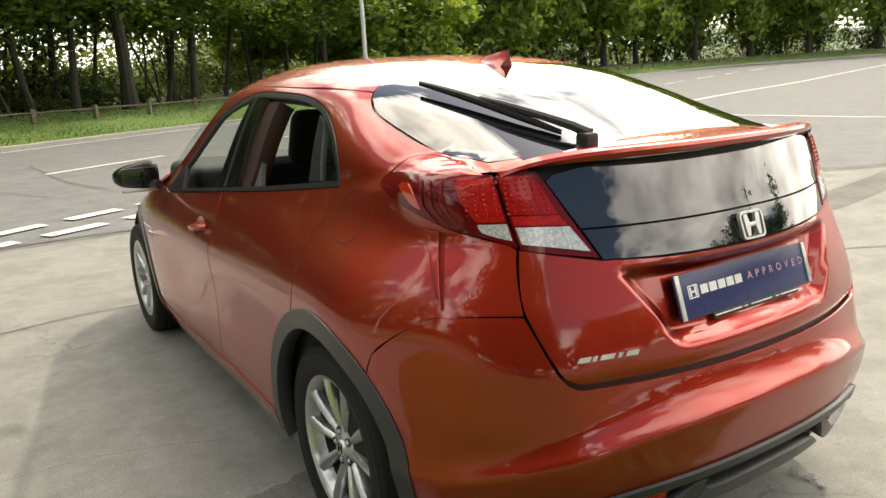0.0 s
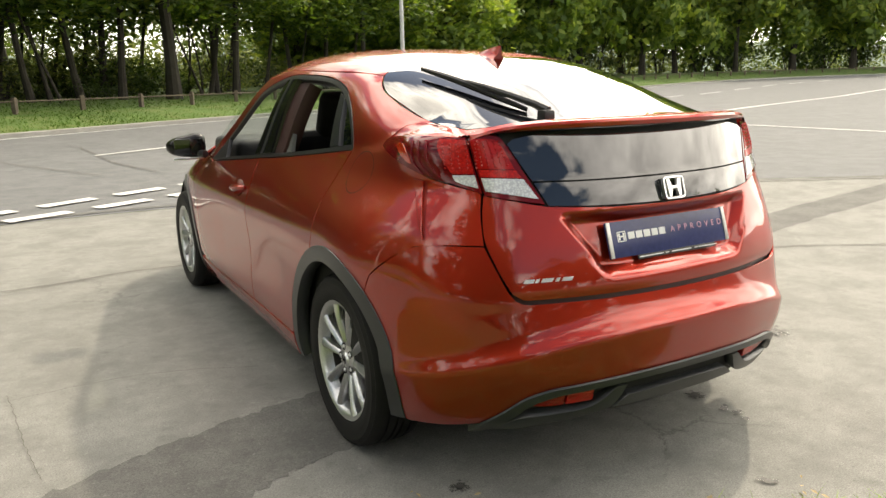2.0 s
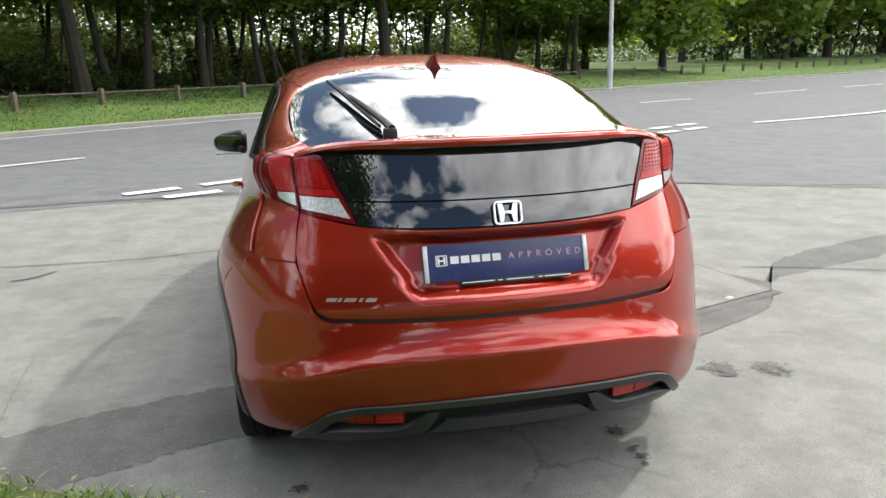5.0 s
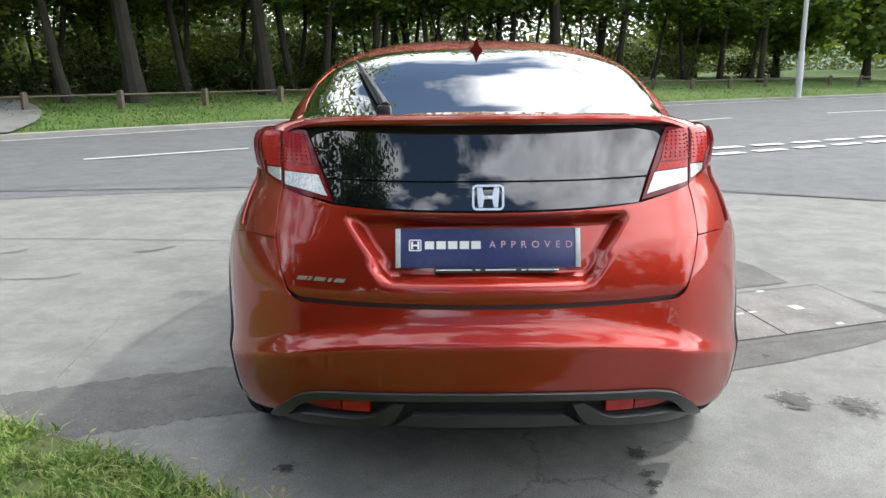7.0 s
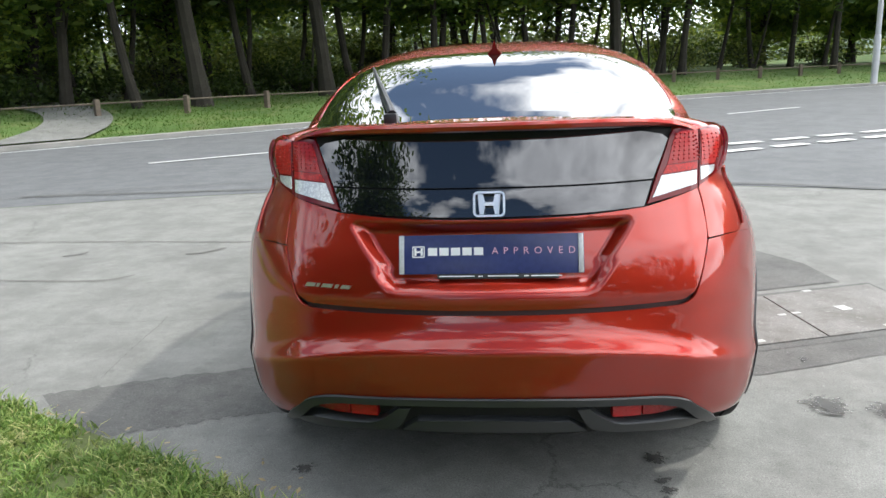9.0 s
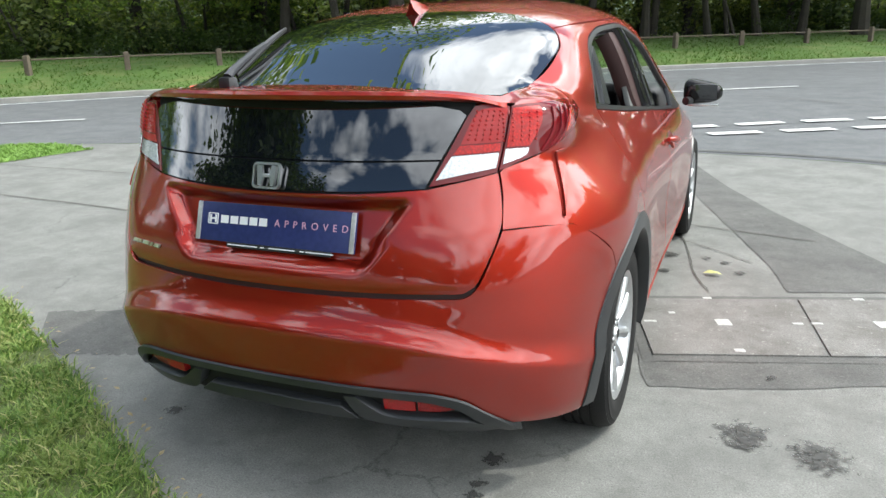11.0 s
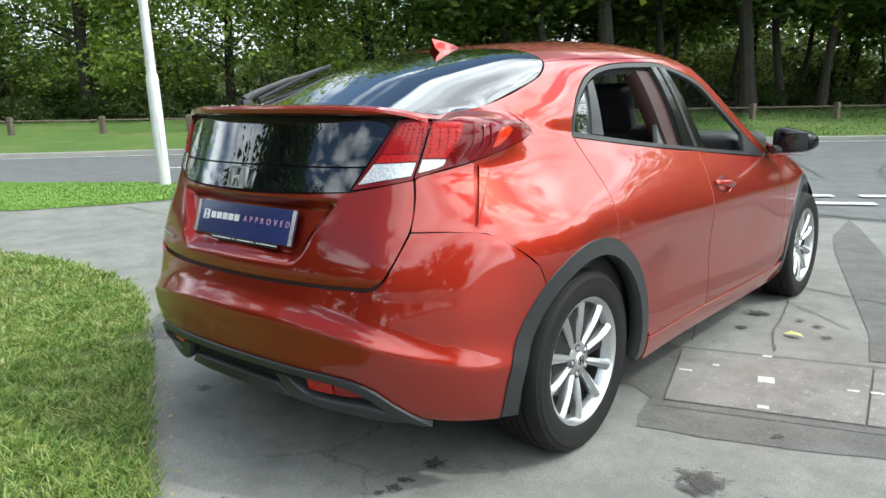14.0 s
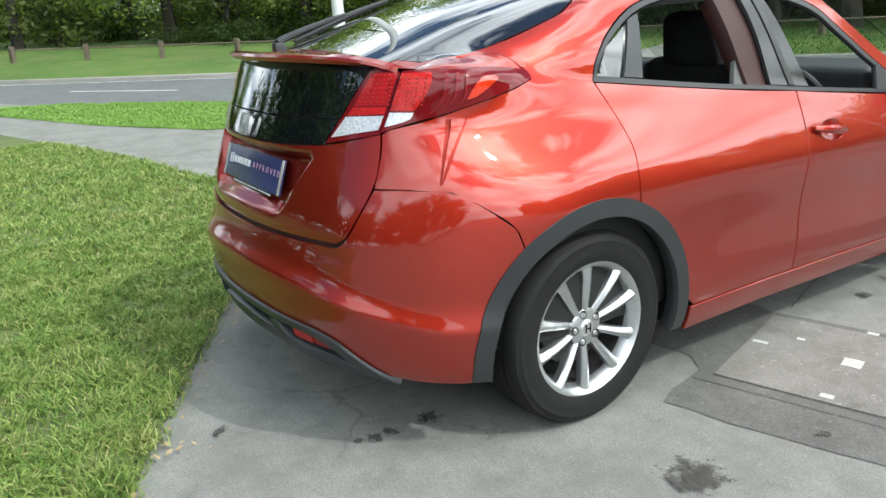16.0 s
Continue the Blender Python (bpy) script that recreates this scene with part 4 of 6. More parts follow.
def arch(y0, r, a0, a1, n, z0=0.31):
    """Turns and heights along a wheel arch, from the angle a0 to a1 (0 is to the nose, 90 up)."""
    return [at_y(y0 + r * math.cos(radians(a0 + (a1 - a0) * k / n)), z0 + r * math.sin(radians(a0 + (a1 - a0) * k / n))) for k in range(n + 1)]


# tailgate: painted lower skin with the plate's recess, black glass above it
SEAM = [at_x(0.597, 0.948), at_x(0.610, 0.900), at_x(0.6195, 0.83), at_x(0.608, 0.765), at_x(0.588, 0.705), at_x(0.573, 0.675), at_x(0.548, 0.659), at_x(0.49, 0.656), at_x(0.287, 0.656)]


def recess(p):
    """The depth of the hollow round the plate, and the lower edge turned under."""
    if p.y > -0.5 or not 0.63 < p.z < 0.95:
        return 0.0
    edge = 0.302 + (p.z - 0.712) * 0.57
    s = min(1.0, max(0.0, (edge - abs(p.x)) / 0.036))
    u = min(1.0, max(0.0, (0.891 - p.z) / 0.012))
    d = min(1.0, max(0.0, (p.z - 0.695) / 0.048))
    e = lambda v: v * v * (3 - 2 * v)
    under = max(0.0, min(1.0, (0.682 - p.z) / 0.026))
    return 0.042 * s * u * e(d) + 0.008 * under * under


gate_top = [at_x(0.437, 0.916), at_x(0.25, 0.905), at_x(0.0, 0.902)]
right = [at_x(0.597, 0.952), at_x(0.531, 0.936), *gate_top]
left_seam = [(-a, z) for a, z in SEAM[1:]]
outline = right + [(-a, z) for a, z in reversed(right[:-1])] + left_seam + [at_x(0.0, 0.656)] + SEAM[:0:-1]
gate = panel("tailgate", [[Vector((p[0], p[1])) for p in rounded(outline, 0.02, (0, 2, 6, 8))]], paint, car, grid=0.012, dent=recess)
split_low = [at_x(0.457, 0.984), at_x(0.25, 0.982), at_x(0.0, 0.982)]
split_up = [at_x(0.460, 0.989), at_x(0.25, 0.987), at_x(0.0, 0.987)]
low = [at_x(0.430, 0.918), at_x(0.25, 0.911), at_x(0.0, 0.908)]
ring = low + [(-a, z) for a, z in reversed(low[:-1])] + [(-a, z) for a, z in split_low] + list(reversed(split_low[:-1]))
panel("garnish", [rounded(ring, 0.02, (0, 4, 5, 9))], black_gloss, gate, lift=0.002, grid=0.05, label="glossy black garnish strip")
crown = [at_x(0.509, 1.096), at_x(0.492, 1.109), at_x(0.40, 1.124), at_x(0.2, 1.138), at_x(0.0, 1.142)]
ring = split_up + [(-a, z) for a, z in reversed(split_up[:-1])] + [(-a, z) for a, z in crown] + list(reversed(crown[:-1]))
panel("lower_window", [rounded(ring, 0.02, (0, 4, 5, 6, 12, 13))], black_gloss, gate, lift=0.002, grid=0.05, label="dark lower tailgate window")
backing = [at_x(0.53, 1.13), at_x(0.0, 1.148), at_x(-0.53, 1.13), at_x(-0.44, 0.90), at_x(0.0, 0.89), at_x(0.44, 0.90)]
step = [at_x(0.0, 0.70), at_x(0.55, 0.72), at_x(0.585, 0.66), at_x(0.54, 0.625), at_x(0.0, 0.615), at_x(-0.54, 0.625), at_x(-0.585, 0.66), at_x(-0.55, 0.72)]
# painted bumper ledge; the shadow under the gate is in its dark red
panel("bumper_step", [rounded(step, 0.03, range(8))], shaded_red, car, lift=-0.018, thick=0, grid=0.03)
panel("gate_backing", [rounded(backing, 0.03, range(6))], pit, gate, lift=-0.008, thick=0, grid=0.05)

# spoiler
bm = bmesh.new()
rows = []
for i in range(45):
    x = -0.602 + 1.204 * i / 44
    e = abs(x) / 0.575
    back = -0.700 + 0.175 * e ** 2.4
    drop = 0.011 * e ** 3 + 0.022 * e ** 8
    thick = 0.030 - 0.018 * e ** 8
    front = -0.44 + 0.10 * e ** 3
    zf = top(x, front).z
    lip = 1.168 - drop
    rows.append([(x, front, zf - 0.012), (x, front, zf - 0.008), (x, back + 0.085, min(lip, zf - 0.026)), (x, back + 0.03, lip + 0.001), (x, back + 0.004, lip - 0.004), (x, back, lip - 0.012), (x, back + 0.004, lip - thick + 0.006), (x, back + 0.02, lip - thick), (x, back + 0.09, lip - thick - 0.004), (x, front - 0.02, zf - 0.03)])
grid_v = [[bm.verts.new(p) for p in row] for row in rows]
for a, b in zip(grid_v, grid_v[1:]):
    for k in range(10):
        bm.faces.new((a[k], a[(k + 1) % 10], b[(k + 1) % 10], b[k])).material_index = 1 if k in (7, 8) else 0
bm.faces.new(grid_v[0])
bm.faces.new(grid_v[-1][::-1])
spoiler = part("spoiler", bm, paint, car)
spoiler.data.materials.append(black_trim)
# the glass runs down over the spoiler's deck
bm = bmesh.new()
foot = []
for i in range(41):
    x = -0.485 + 0.97 * i / 40
    e = abs(x) / 0.575
    back, front = -0.700 + 0.175 * e ** 2.4 + 0.075, -0.448 + 0.10 * e ** 5
    foot.append([bm.verts.new((x, front + (back - front) * k / 6, top(x, front + (back - front) * k / 6).z + 0.0015)) for k in range(7)])
for a, b in zip(foot, foot[1:]):
    for k in range(6):
        bm.faces.new((a[k], a[k + 1], b[k + 1], b[k]))
part("window_foot", bm, black_gloss, car, "dark tinted foot of the rear window")

# upper rear window and roof
edge = [(0.0, -0.455), (0.30, -0.455), (0.465, -0.445), (0.546, -0.390), (0.584, -0.29), (0.592, -0.16), (0.594, 0.0), (0.584, 0.095), (0.537, 0.19), (0.446, 0.247), (0.30, 0.272), (0.0, 0.283)]
ring = edge + [(-x, y) for x, y in reversed(edge[1:-1])]
panel("rear_window", [rounded(ring, 0.03, (3, 19))], black_gloss, car, on="top", lift=0.001, grid=0.05, label="dark tinted rear window")
edge = [(0.0, 0.290), (0.30, 0.279), (0.449, 0.254), (0.535, 0.205), (0.560, 0.32), (0.585, 0.6), (0.590, 0.9), (0.578, 1.2), (0.545, 1.36), (0.30, 1.43), (0.0, 1.45)]
ring = edge + [(-x, y) for x, y in reversed(edge[1:-1])]
panel("roof", [rounded(ring, 0.03, (3, 8, 12, 17))], paint, car, on="top", grid=0.05)
edge = [(0.0, 1.46), (0.30, 1.44), (0.545, 1.37), (0.66, 1.75), (0.72, 2.05), (0.70, 2.30), (0.4, 2.42), (0.0, 2.46)]
ring = edge + [(-x, y) for x, y in reversed(edge[1:-1])]
panel("windscreen", [rounded(ring, 0.04, (2, 12))], pane, car, on="top", grid=0.08, thick=0.0)
edge = [(0.0, 2.47), (0.4, 2.43), (0.705, 2.31), (0.735, 2.5), (0.72, 2.9), (0.62, 3.2), (0.3, 3.36), (0.0, 3.4)]
ring = edge + [(-x, y) for x, y in reversed(edge[1:-1])]
panel("bonnet", [rounded(ring, 0.04, (2, 12))], paint, car, on="top", grid=0.06)


def on_top(x, y):
    """A roof point as a turn and a height."""
    p = top(x, y)
    return (math.atan2(p.x, AXIS - p.y), p.z)


# body side: quarter, rear pillar and roof rail in one skin
DLO_TOP = [at_y(0.111, 1.055), at_y(0.140, 1.12), at_y(0.225, 1.200), at_y(0.36, 1.270), at_y(0.52, 1.306), at_y(0.75, 1.322), at_y(1.0, 1.321), at_y(1.28, 1.265), at_y(1.45, 1.165), at_y(1.65, 1.03), at_y(1.87, 0.90)]
DOOR_REAR = [at_y(0.114, 1.045), at_y(0.155, 0.958), at_y(0.174, 0.864), at_y(0.163, 0.783)]
side = [at_x(0.6245, 0.8135), at_x(0.615, 0.900), at_x(0.602, 0.953)]
side += [at_y(-0.55, 0.962), at_y(-0.503, 0.976), at_y(-0.436, 0.995), at_y(-0.335, 1.022), at_y(-0.202, 1.049), at_y(-0.118, 1.074), at_y(-0.125, 1.100)]
side += [on_top(0.640, -0.165), on_top(0.606, -0.225), on_top(0.589, -0.295), on_top(0.597, -0.16), on_top(0.599, 0.0), on_top(0.589, 0.10), on_top(0.541, 0.198), on_top(0.565, 0.32), on_top(0.59, 0.6), on_top(0.595, 0.9), on_top(0.583, 1.2), at_y(1.36, 1.285), at_y(1.52, 1.185), at_y(1.74, 1.045), at_y(1.94, 0.93), at_y(2.02, 0.90)]
k0 = len(side)
side += list(reversed(DLO_TOP)) + DOOR_REAR + arch(0.0, 0.40, 67, 131.9, 8) + [at_y(-0.30, 0.6945), at_y(-0.38, 0.760), at_y(-0.45, 0.8035), at_y(-0.54, 0.8125)]
sharp = (0, 2, 8, 9, 12, 16, k0 - 1, k0, k0 + 10, k0 + 11, k0 + 15, k0 + 23, len(side) - 2)
both("body_side", [rounded(side, 0.015, sharp)], paint, car, grid=0.014)
both("side_lining", [rounded(side, 0.03, sharp)], cabin, car, lift=-0.03, thick=0.0, grid=0.06)

# doors, sill, front wing
belt_rear = [at_y(0.120, 1.046), at_y(0.35, 1.020), at_y(0.62, 0.991), at_y(1.081, 0.950)]


def crease(p):
    """A shallow hollow along the doors with a fold under the handles."""
    if not 0.2 < p.y < 2.4 or not 0.3 < p.z < 0.76:
        return 0.0
    e = math.sin(math.pi * (p.z - 0.3) / 0.46) ** 2
    return 0.018 * e * min(1.0, (p.y - 0.2) / 0.4) * min(1.0, max(0.0, (2.02 - p.y) / 0.5))


def crease_and_cup(p):
    """The front door has a hollow behind its handle besides."""
    r = math.hypot((p.y - 1.232) / 0.080, (p.z - 0.800) / 0.040)
    return crease(p) + (0.020 * (1 - r * r) if r < 1 else 0.0)


door_r = belt_rear + [at_y(1.066, 0.83), at_y(1.044, 0.636), at_y(1.030, 0.292)] + [at_y(0.46, 0.292)] + arch(0.0, 0.40, 5, 65.5, 8) + [at_y(0.168, 0.783), at_y(0.179, 0.864), at_y(0.160, 0.956)]
both("rear_door", [rounded(door_r, 0.02, (0, 3, 6, 7, 8, 16))], paint, car, grid=0.03, dent=crease)
door_f = [at_y(1.089, 0.949), at_y(1.4, 0.918), at_y(1.84, 0.880), at_y(2.0, 0.83), at_y(2.06, 0.70), at_y(2.07, 0.50), at_y(2.03, 0.292), at_y(1.038, 0.292), at_y(1.052, 0.636), at_y(1.074, 0.83)]
CUP = [Vector(at_y(1.232 + 0.080 * math.cos(2 * math.pi * k / 28), 0.800 + 0.040 * math.sin(2 * math.pi * k / 28))) for k in range(28)]
both("front_door", [rounded(door_f, 0.02, (0, 2, 6, 7)), CUP], paint, car, grid=0.03, dent=crease)
both("handle_cup", [CUP], paint, car, grid=0.010, thick=0.0, dent=crease_and_cup)
both("door_inner", [rounded(door_r, 0.03, (0, 3, 6, 7, 8, 16))], cabin, car, lift=-0.022, thick=0.0, grid=0.08)
both("door_inner", [rounded(door_f, 0.03, (0, 2, 6, 7))], cabin, car, lift=-0.022, thick=0.0, grid=0.08)
sill = [at_y(0.44, 0.287), at_y(2.2, 0.287), at_y(2.2, 0.20), at_y(0.44, 0.20)]
both("sill", [rounded(sill, 0.04, range(4))], paint, car, lift=0.004, grid=0.04)
wing = [at_y(1.85, 0.878), at_y(2.02, 0.893), at_y(2.4, 0.86), at_y(2.75, 0.82), at_y(3.0, 0.77), at_y(3.1, 0.60), at_y(3.08, 0.35)] + arch(2.605, 0.40, 5, 175, 14) + [at_y(2.035, 0.292), at_y(2.075, 0.50), at_y(2.065, 0.70), at_y(2.005, 0.832)]
both("front_wing", [rounded(wing, 0.03, (0, 6, 7, 21, 22))], paint, car, grid=0.04)
nose = [at_y(3.01, 0.78), (math.pi - 0.02, 0.78), (math.pi - 0.02, 0.22), at_y(3.02, 0.25), at_y(3.09, 0.36), at_y(3.11, 0.60)]
both("front_bumper", [rounded(nose, 0.04, range(6))], paint, car, grid=0.06)
for y0, a0, a1 in ((0.0, -12, 188), (2.605, -14, 194)):
    ring = arch(y0 - 0.006, 0.423, a0, a1, 36) + list(reversed(arch(y0 - 0.006, 0.369, a0 - 2, a1 + 2, 36)))
    both("arch_trim", [rounded(ring, 0.02, (0, 36, 37, 73))], grey_plastic, car, lift=0.005, thick=0.05, grid=0.03, label="dark grey plastic wheel arch trim")

# the narrow tapered fin below each tail lamp, with a groove behind it
# the groove is a flat strip; a darker red paints its shade
groove = [at_y(-0.419, 0.988), at_y(-0.356, 0.996), at_y(-0.397, 0.932), at_y(-0.440, 0.871), at_y(-0.470, 0.822), at_y(-0.476, 0.823), at_y(-0.466, 0.856), at_y(-0.436, 0.932)]
folds = both("side_groove", [rounded(groove, 0.01, (0, 1, 4, 5))], groove_shade, car, lift=0.0012, thick=0.0, grid=0.009, label="groove beside the fin, its shade painted in darker red")
fin_shape = [at_y(-0.407, 0.989), at_y(-0.366, 0.991), at_y(-0.408, 0.930), at_y(-0.449, 0.871), at_y(-0.4715, 0.826), at_y(-0.460, 0.856), at_y(-0.426, 0.931)]
for k in (0, 1):
    panel("side_fin", [rounded(fin_shape, 0.01, (0, 1, 4))], paint, folds[k], lift=0.009, thick=0.008, grid=0.007, mirrored=bool(k))

# rear bumper and its lower valance
VALANCE = [at_x(0.655, 0.272), at_x(0.60, 0.324), at_x(0.557, 0.363), at_x(0.50, 0.383), at_x(0.418, 0.393), at_x(0.2, 0.406), at_x(0.0, 0.409)]
half = [at_x(0.0, 0.643), at_x(0.287, 0.643), at_x(0.49, 0.643), at_x(0.552, 0.647), at_x(0.579, 0.670), at_x(0.5945, 0.704), at_x(0.6245, 0.809), at_y(-0.54, 0.8095), at_y(-0.45, 0.8005), at_y(-0.38, 0.757), at_y(-0.30, 0.692)]
half += arch(0.0, 0.40, 132.1, 186, 10) + [at_y(-0.43, 0.245), at_y(-0.56, 0.259)] + VALANCE
ring = half + [(-a, z) for a, z in reversed(half[1:-1])]
m = len(ring)
corner = (6, 10, 11, 21, 22, 24)
bumper = panel("rear_bumper", [rounded(ring, 0.02, corner + tuple((m - c) % m for c in corner))], paint, car, grid=0.009)
ring = [at_x(0.66, 0.262), at_x(0.60, 0.318), at_x(0.557, 0.357), at_x(0.418, 0.387), at_x(0.0, 0.403)]
low = [at_x(0.0, 0.250), at_x(0.3, 0.245), at_x(0.62, 0.255)]
ring = ring + [(-a, z) for a, z in reversed(ring[:-1])] + [(-a, z) for a, z in reversed(low[1:])] + low
valance = panel("valance", [rounded(ring, 0.03, (0, 8))], pit, car, lift=-0.03, thick=0.0, grid=0.03, label="black lower valance")
up = [at_x(0.672, 0.245), at_x(0.60, 0.324), at_x(0.557, 0.362), at_x(0.50, 0.382), at_x(0.418, 0.392), at_x(0.2, 0.405), at_x(0.0, 0.408)]
dn = [at_x(0.638, 0.248), at_x(0.585, 0.294), at_x(0.54, 0.339), at_x(0.49, 0.358), at_x(0.418, 0.370), at_x(0.2, 0.384), at_x(0.0, 0.387)]
ring = up + [(-a, z) for a, z in reversed(up[:-1])] + [(-a, z) for a, z in dn] + list(reversed(dn[:-1]))
panel("trim_strip", [rounded(ring, 0.02, (0, 12, 13, 25))], grey_plastic, valance, lift=0.010, thick=0.045, grid=0.02, label="satin grey trim strip")
pod = [at_x(0.632, 0.252), at_x(0.56, 0.292), at_x(0.45, 0.300), at_x(0.345, 0.314), at_x(0.27, 0.368), at_x(0.236, 0.368), at_x(0.272, 0.307), at_x(0.325, 0.287), at_x(0.45, 0.268), at_x(0.56, 0.248)]
both("pod_lip", [rounded(pod, 0.015, (0, 4, 5))], grey_plastic, valance, lift=0.004, thick=0.05, grid=0.02)
lipper = [at_x(0.268, 0.290), at_x(0.218, 0.327), at_x(0.0, 0.334), at_x(-0.218, 0.327), at_x(-0.268, 0.290), at_x(0.0, 0.294)]
panel("centre_lip", [rounded(lipper, 0.02, (0, 1, 3, 4))], grey_plastic, valance, lift=-0.002, thick=0.05, grid=0.02)
refl = [at_x(0.556, 0.331), at_x(0.50, 0.348), at_x(0.432, 0.356), at_x(0.432, 0.320), at_x(0.48, 0.318)]
lit = [at_x(0.425, 0.356), at_x(0.342, 0.362), at_x(0.342, 0.326), at_x(0.425, 0.321)]
deep_red = material("reflector_red", (0.24, 0.006, 0.007), 0.12)
fog_red = material("fog_lens_red", (0.34, 0.009, 0.010), 0.10)
for lens_mat, rough_cells in ((deep_red, 160.0), (fog_red, 110.0)):
    relief(lens_mat, noise_of(lens_mat, rough_cells, 1.0), 0.6, 0.005)
both("reflector", [rounded(refl, 0.01, (0, 2, 3))], deep_red, valance, lift=-0.012, thick=0.02, grid=0.012, label="red rear reflector")
both("fog_light", [rounded(lit, 0.01, range(4))], fog_red, valance, lift=-0.010, thick=0.02, grid=0.012, label="bright red rear fog light")
belly = bmesh.new()
block(belly, (1.15, 3.6, 0.06), (0, 1.25, 0.23), 0.01)
block(belly, (1.58, 1.75, 0.06), (0, 1.31, 0.225), 0.01)
block(belly, (0.9, 0.22, 0.03), (0, -0.60, 0.30), 0.01)
part("underside", belly, pit, car)

bm = bmesh.new()
bmesh.ops.create_icosphere(bm, subdivisions=1, radius=0.0034)
cell_mesh = bpy.data.meshes.new("light_cell")
bm.to_mesh(cell_mesh)
bm.free()
cell_mesh.materials.append(red_lens)

# tail lamps: one piece on the gate, one on the body
INNER = [at_x(0.440, 0.923), at_x(0.531, 0.939), at_x(0.594, 0.953), at_x(0.601, 1.03), at_x(0.605, 1.114), at_x(0.57, 1.122), at_x(0.535, 1.119), at_x(0.514, 1.096)]
inner = both("inner_tail_lamp", [rounded(INNER, 0.015, (0, 2, 4))], dark_lens, car, lift=0.004, grid=0.02, label="dark red tail lamp housing")
led_in = [at_x(0.503, 1.024), at_x(0.597, 1.028), at_x(0.599, 1.06), at_x(0.602, 1.110), at_x(0.56, 1.112), at_x(0.530, 1.098)]
band_in = [at_x(0.488, 0.999), at_x(0.594, 1.005), at_x(0.596, 1.025), at_x(0.501, 1.021)]
white_in = [at_x(0.455, 0.938), at_x(0.53, 0.953), at_x(0.590, 0.964), at_x(0.593, 1.001), at_x(0.485, 0.995)]
OUTER = [at_x(0.598, 0.957), *LAMP_SIDE, TIP, *LAMP_TOP, at_x(0.64, 1.116), at_x(0.609, 1.115), at_x(0.605, 1.03)]
outer = both("outer_tail_lamp", [rounded(OUTER, 0.015, (0, 5, 11))], dark_lens, car, lift=0.006, grid=0.02, label="dark red wraparound tail lamp housing")
red_out = [at_x(0.6075, 1.014), at_y(-0.487, 1.014), at_y(-0.452, 1.065), at_y(-0.436, 1.104), at_x(0.655, 1.109), at_x(0.612, 1.109)]
white_out = [at_x(0.604, 0.972), at_y(-0.525, 0.980), at_y(-0.498, 0.992), at_y(-0.489, 1.009), at_x(0.640, 1.009), at_x(0.606, 1.009)]
amber = [at_y(-0.362, 1.040), at_y(-0.330, 1.047), at_y(-0.252, 1.086), at_y(-0.300, 1.094), at_y(-0.330, 1.080)]
for k in (0, 1):
    mir = bool(k)
    panel("led_panel", [rounded(led_in, 0.012, (0, 1, 3))], led_lens, inner[k], lift=0.006, thick=0.003, grid=0.012, mirrored=mir)
    panel("red_light", [rounded(band_in, 0.012, range(4))], red_lens, inner[k], lift=0.006, thick=0.003, grid=0.012, mirrored=mir)
    panel("reversing_light", [rounded(white_in, 0.012, range(5))], clear_lens, inner[k], lift=0.006, thick=0.003, grid=0.012, mirrored=mir, label="clear reversing light")
    panel("red_light", [rounded(red_out, 0.012, (0, 1, 5))], red_lens, outer[k], lift=0.008, thick=0.003, grid=0.012, mirrored=mir)
    panel("clear_light", [rounded(white_out, 0.012, (0, 3, 4, 5))], clear_lens, outer[k], lift=0.008, thick=0.003, grid=0.012, mirrored=mir, label="clear light")
    panel("indicator", [rounded(amber, 0.012, (0,))], amber_lens, outer[k], lift=0.008, thick=0.003, grid=0.012, mirrored=mir, label="orange-red indicator")
    for dy in (0.0, 0.026, 0.052):
        fin = [at_y(-0.462 + dy, 0.999 + 0.2 * dy), at_y(-0.456 + dy, 1.001 + 0.2 * dy), at_y(-0.418 + dy, 1.05), at_y(-0.400 + dy, 1.105), at_y(-0.407 + dy, 1.105), at_y(-0.425 + dy, 1.05)]
        panel("lens_fin", [rounded(fin, 0.012, (0, 1, 3, 4))], rib_lens, outer[k], lift=0.010, thick=0.005, grid=0.02, mirrored=mir)
    for i in range(5):
        for j in range(7):
            x, z = 0.520 + 0.0165 * i + 0.0022 * j * (1 - i * 0.25), 1.036 + 0.0115 * j
            a, z = at_x(x, z)
            p, n = wrap(a, z), facing(wrap, a, z, 0.012, 0.008)
            p += n * 0.006
            cell = new("light_cell", cell_mesh)
            cell.parent = inner[k]
            cell.matrix_basis = Matrix.Translation((-p.x if mir else p.x, p.y, p.z))
            a, z = at_y(-0.532 + 0.0155 * i + 0.0032 * j, 1.030 + 0.0110 * j)
            p = wrap(a, z) + facing(wrap, a, z, 0.012, 0.008) * 0.008
            cell = new("light_cell", cell_mesh)
            cell.parent = outer[k]
            cell.matrix_basis = Matrix.Translation((-p.x if mir else p.x, p.y, p.z))

cap = [at_y(-0.018 + 0.088 * math.cos(2 * math.pi * k / 20), 0.983 + 0.070 * math.sin(2 * math.pi * k / 20)) for k in range(20)]
hole = [at_y(-0.018 + 0.0857 * math.cos(2 * math.pi * k / 20), 0.983 + 0.0680 * math.sin(2 * math.pi * k / 20)) for k in range(20)]
panel("fuel_flap_seam", [rounded(cap, 0.02), rounded(hole, 0.02)], pit, car, lift=0.0012, thick=0.0, grid=0.1, mirrored=True)

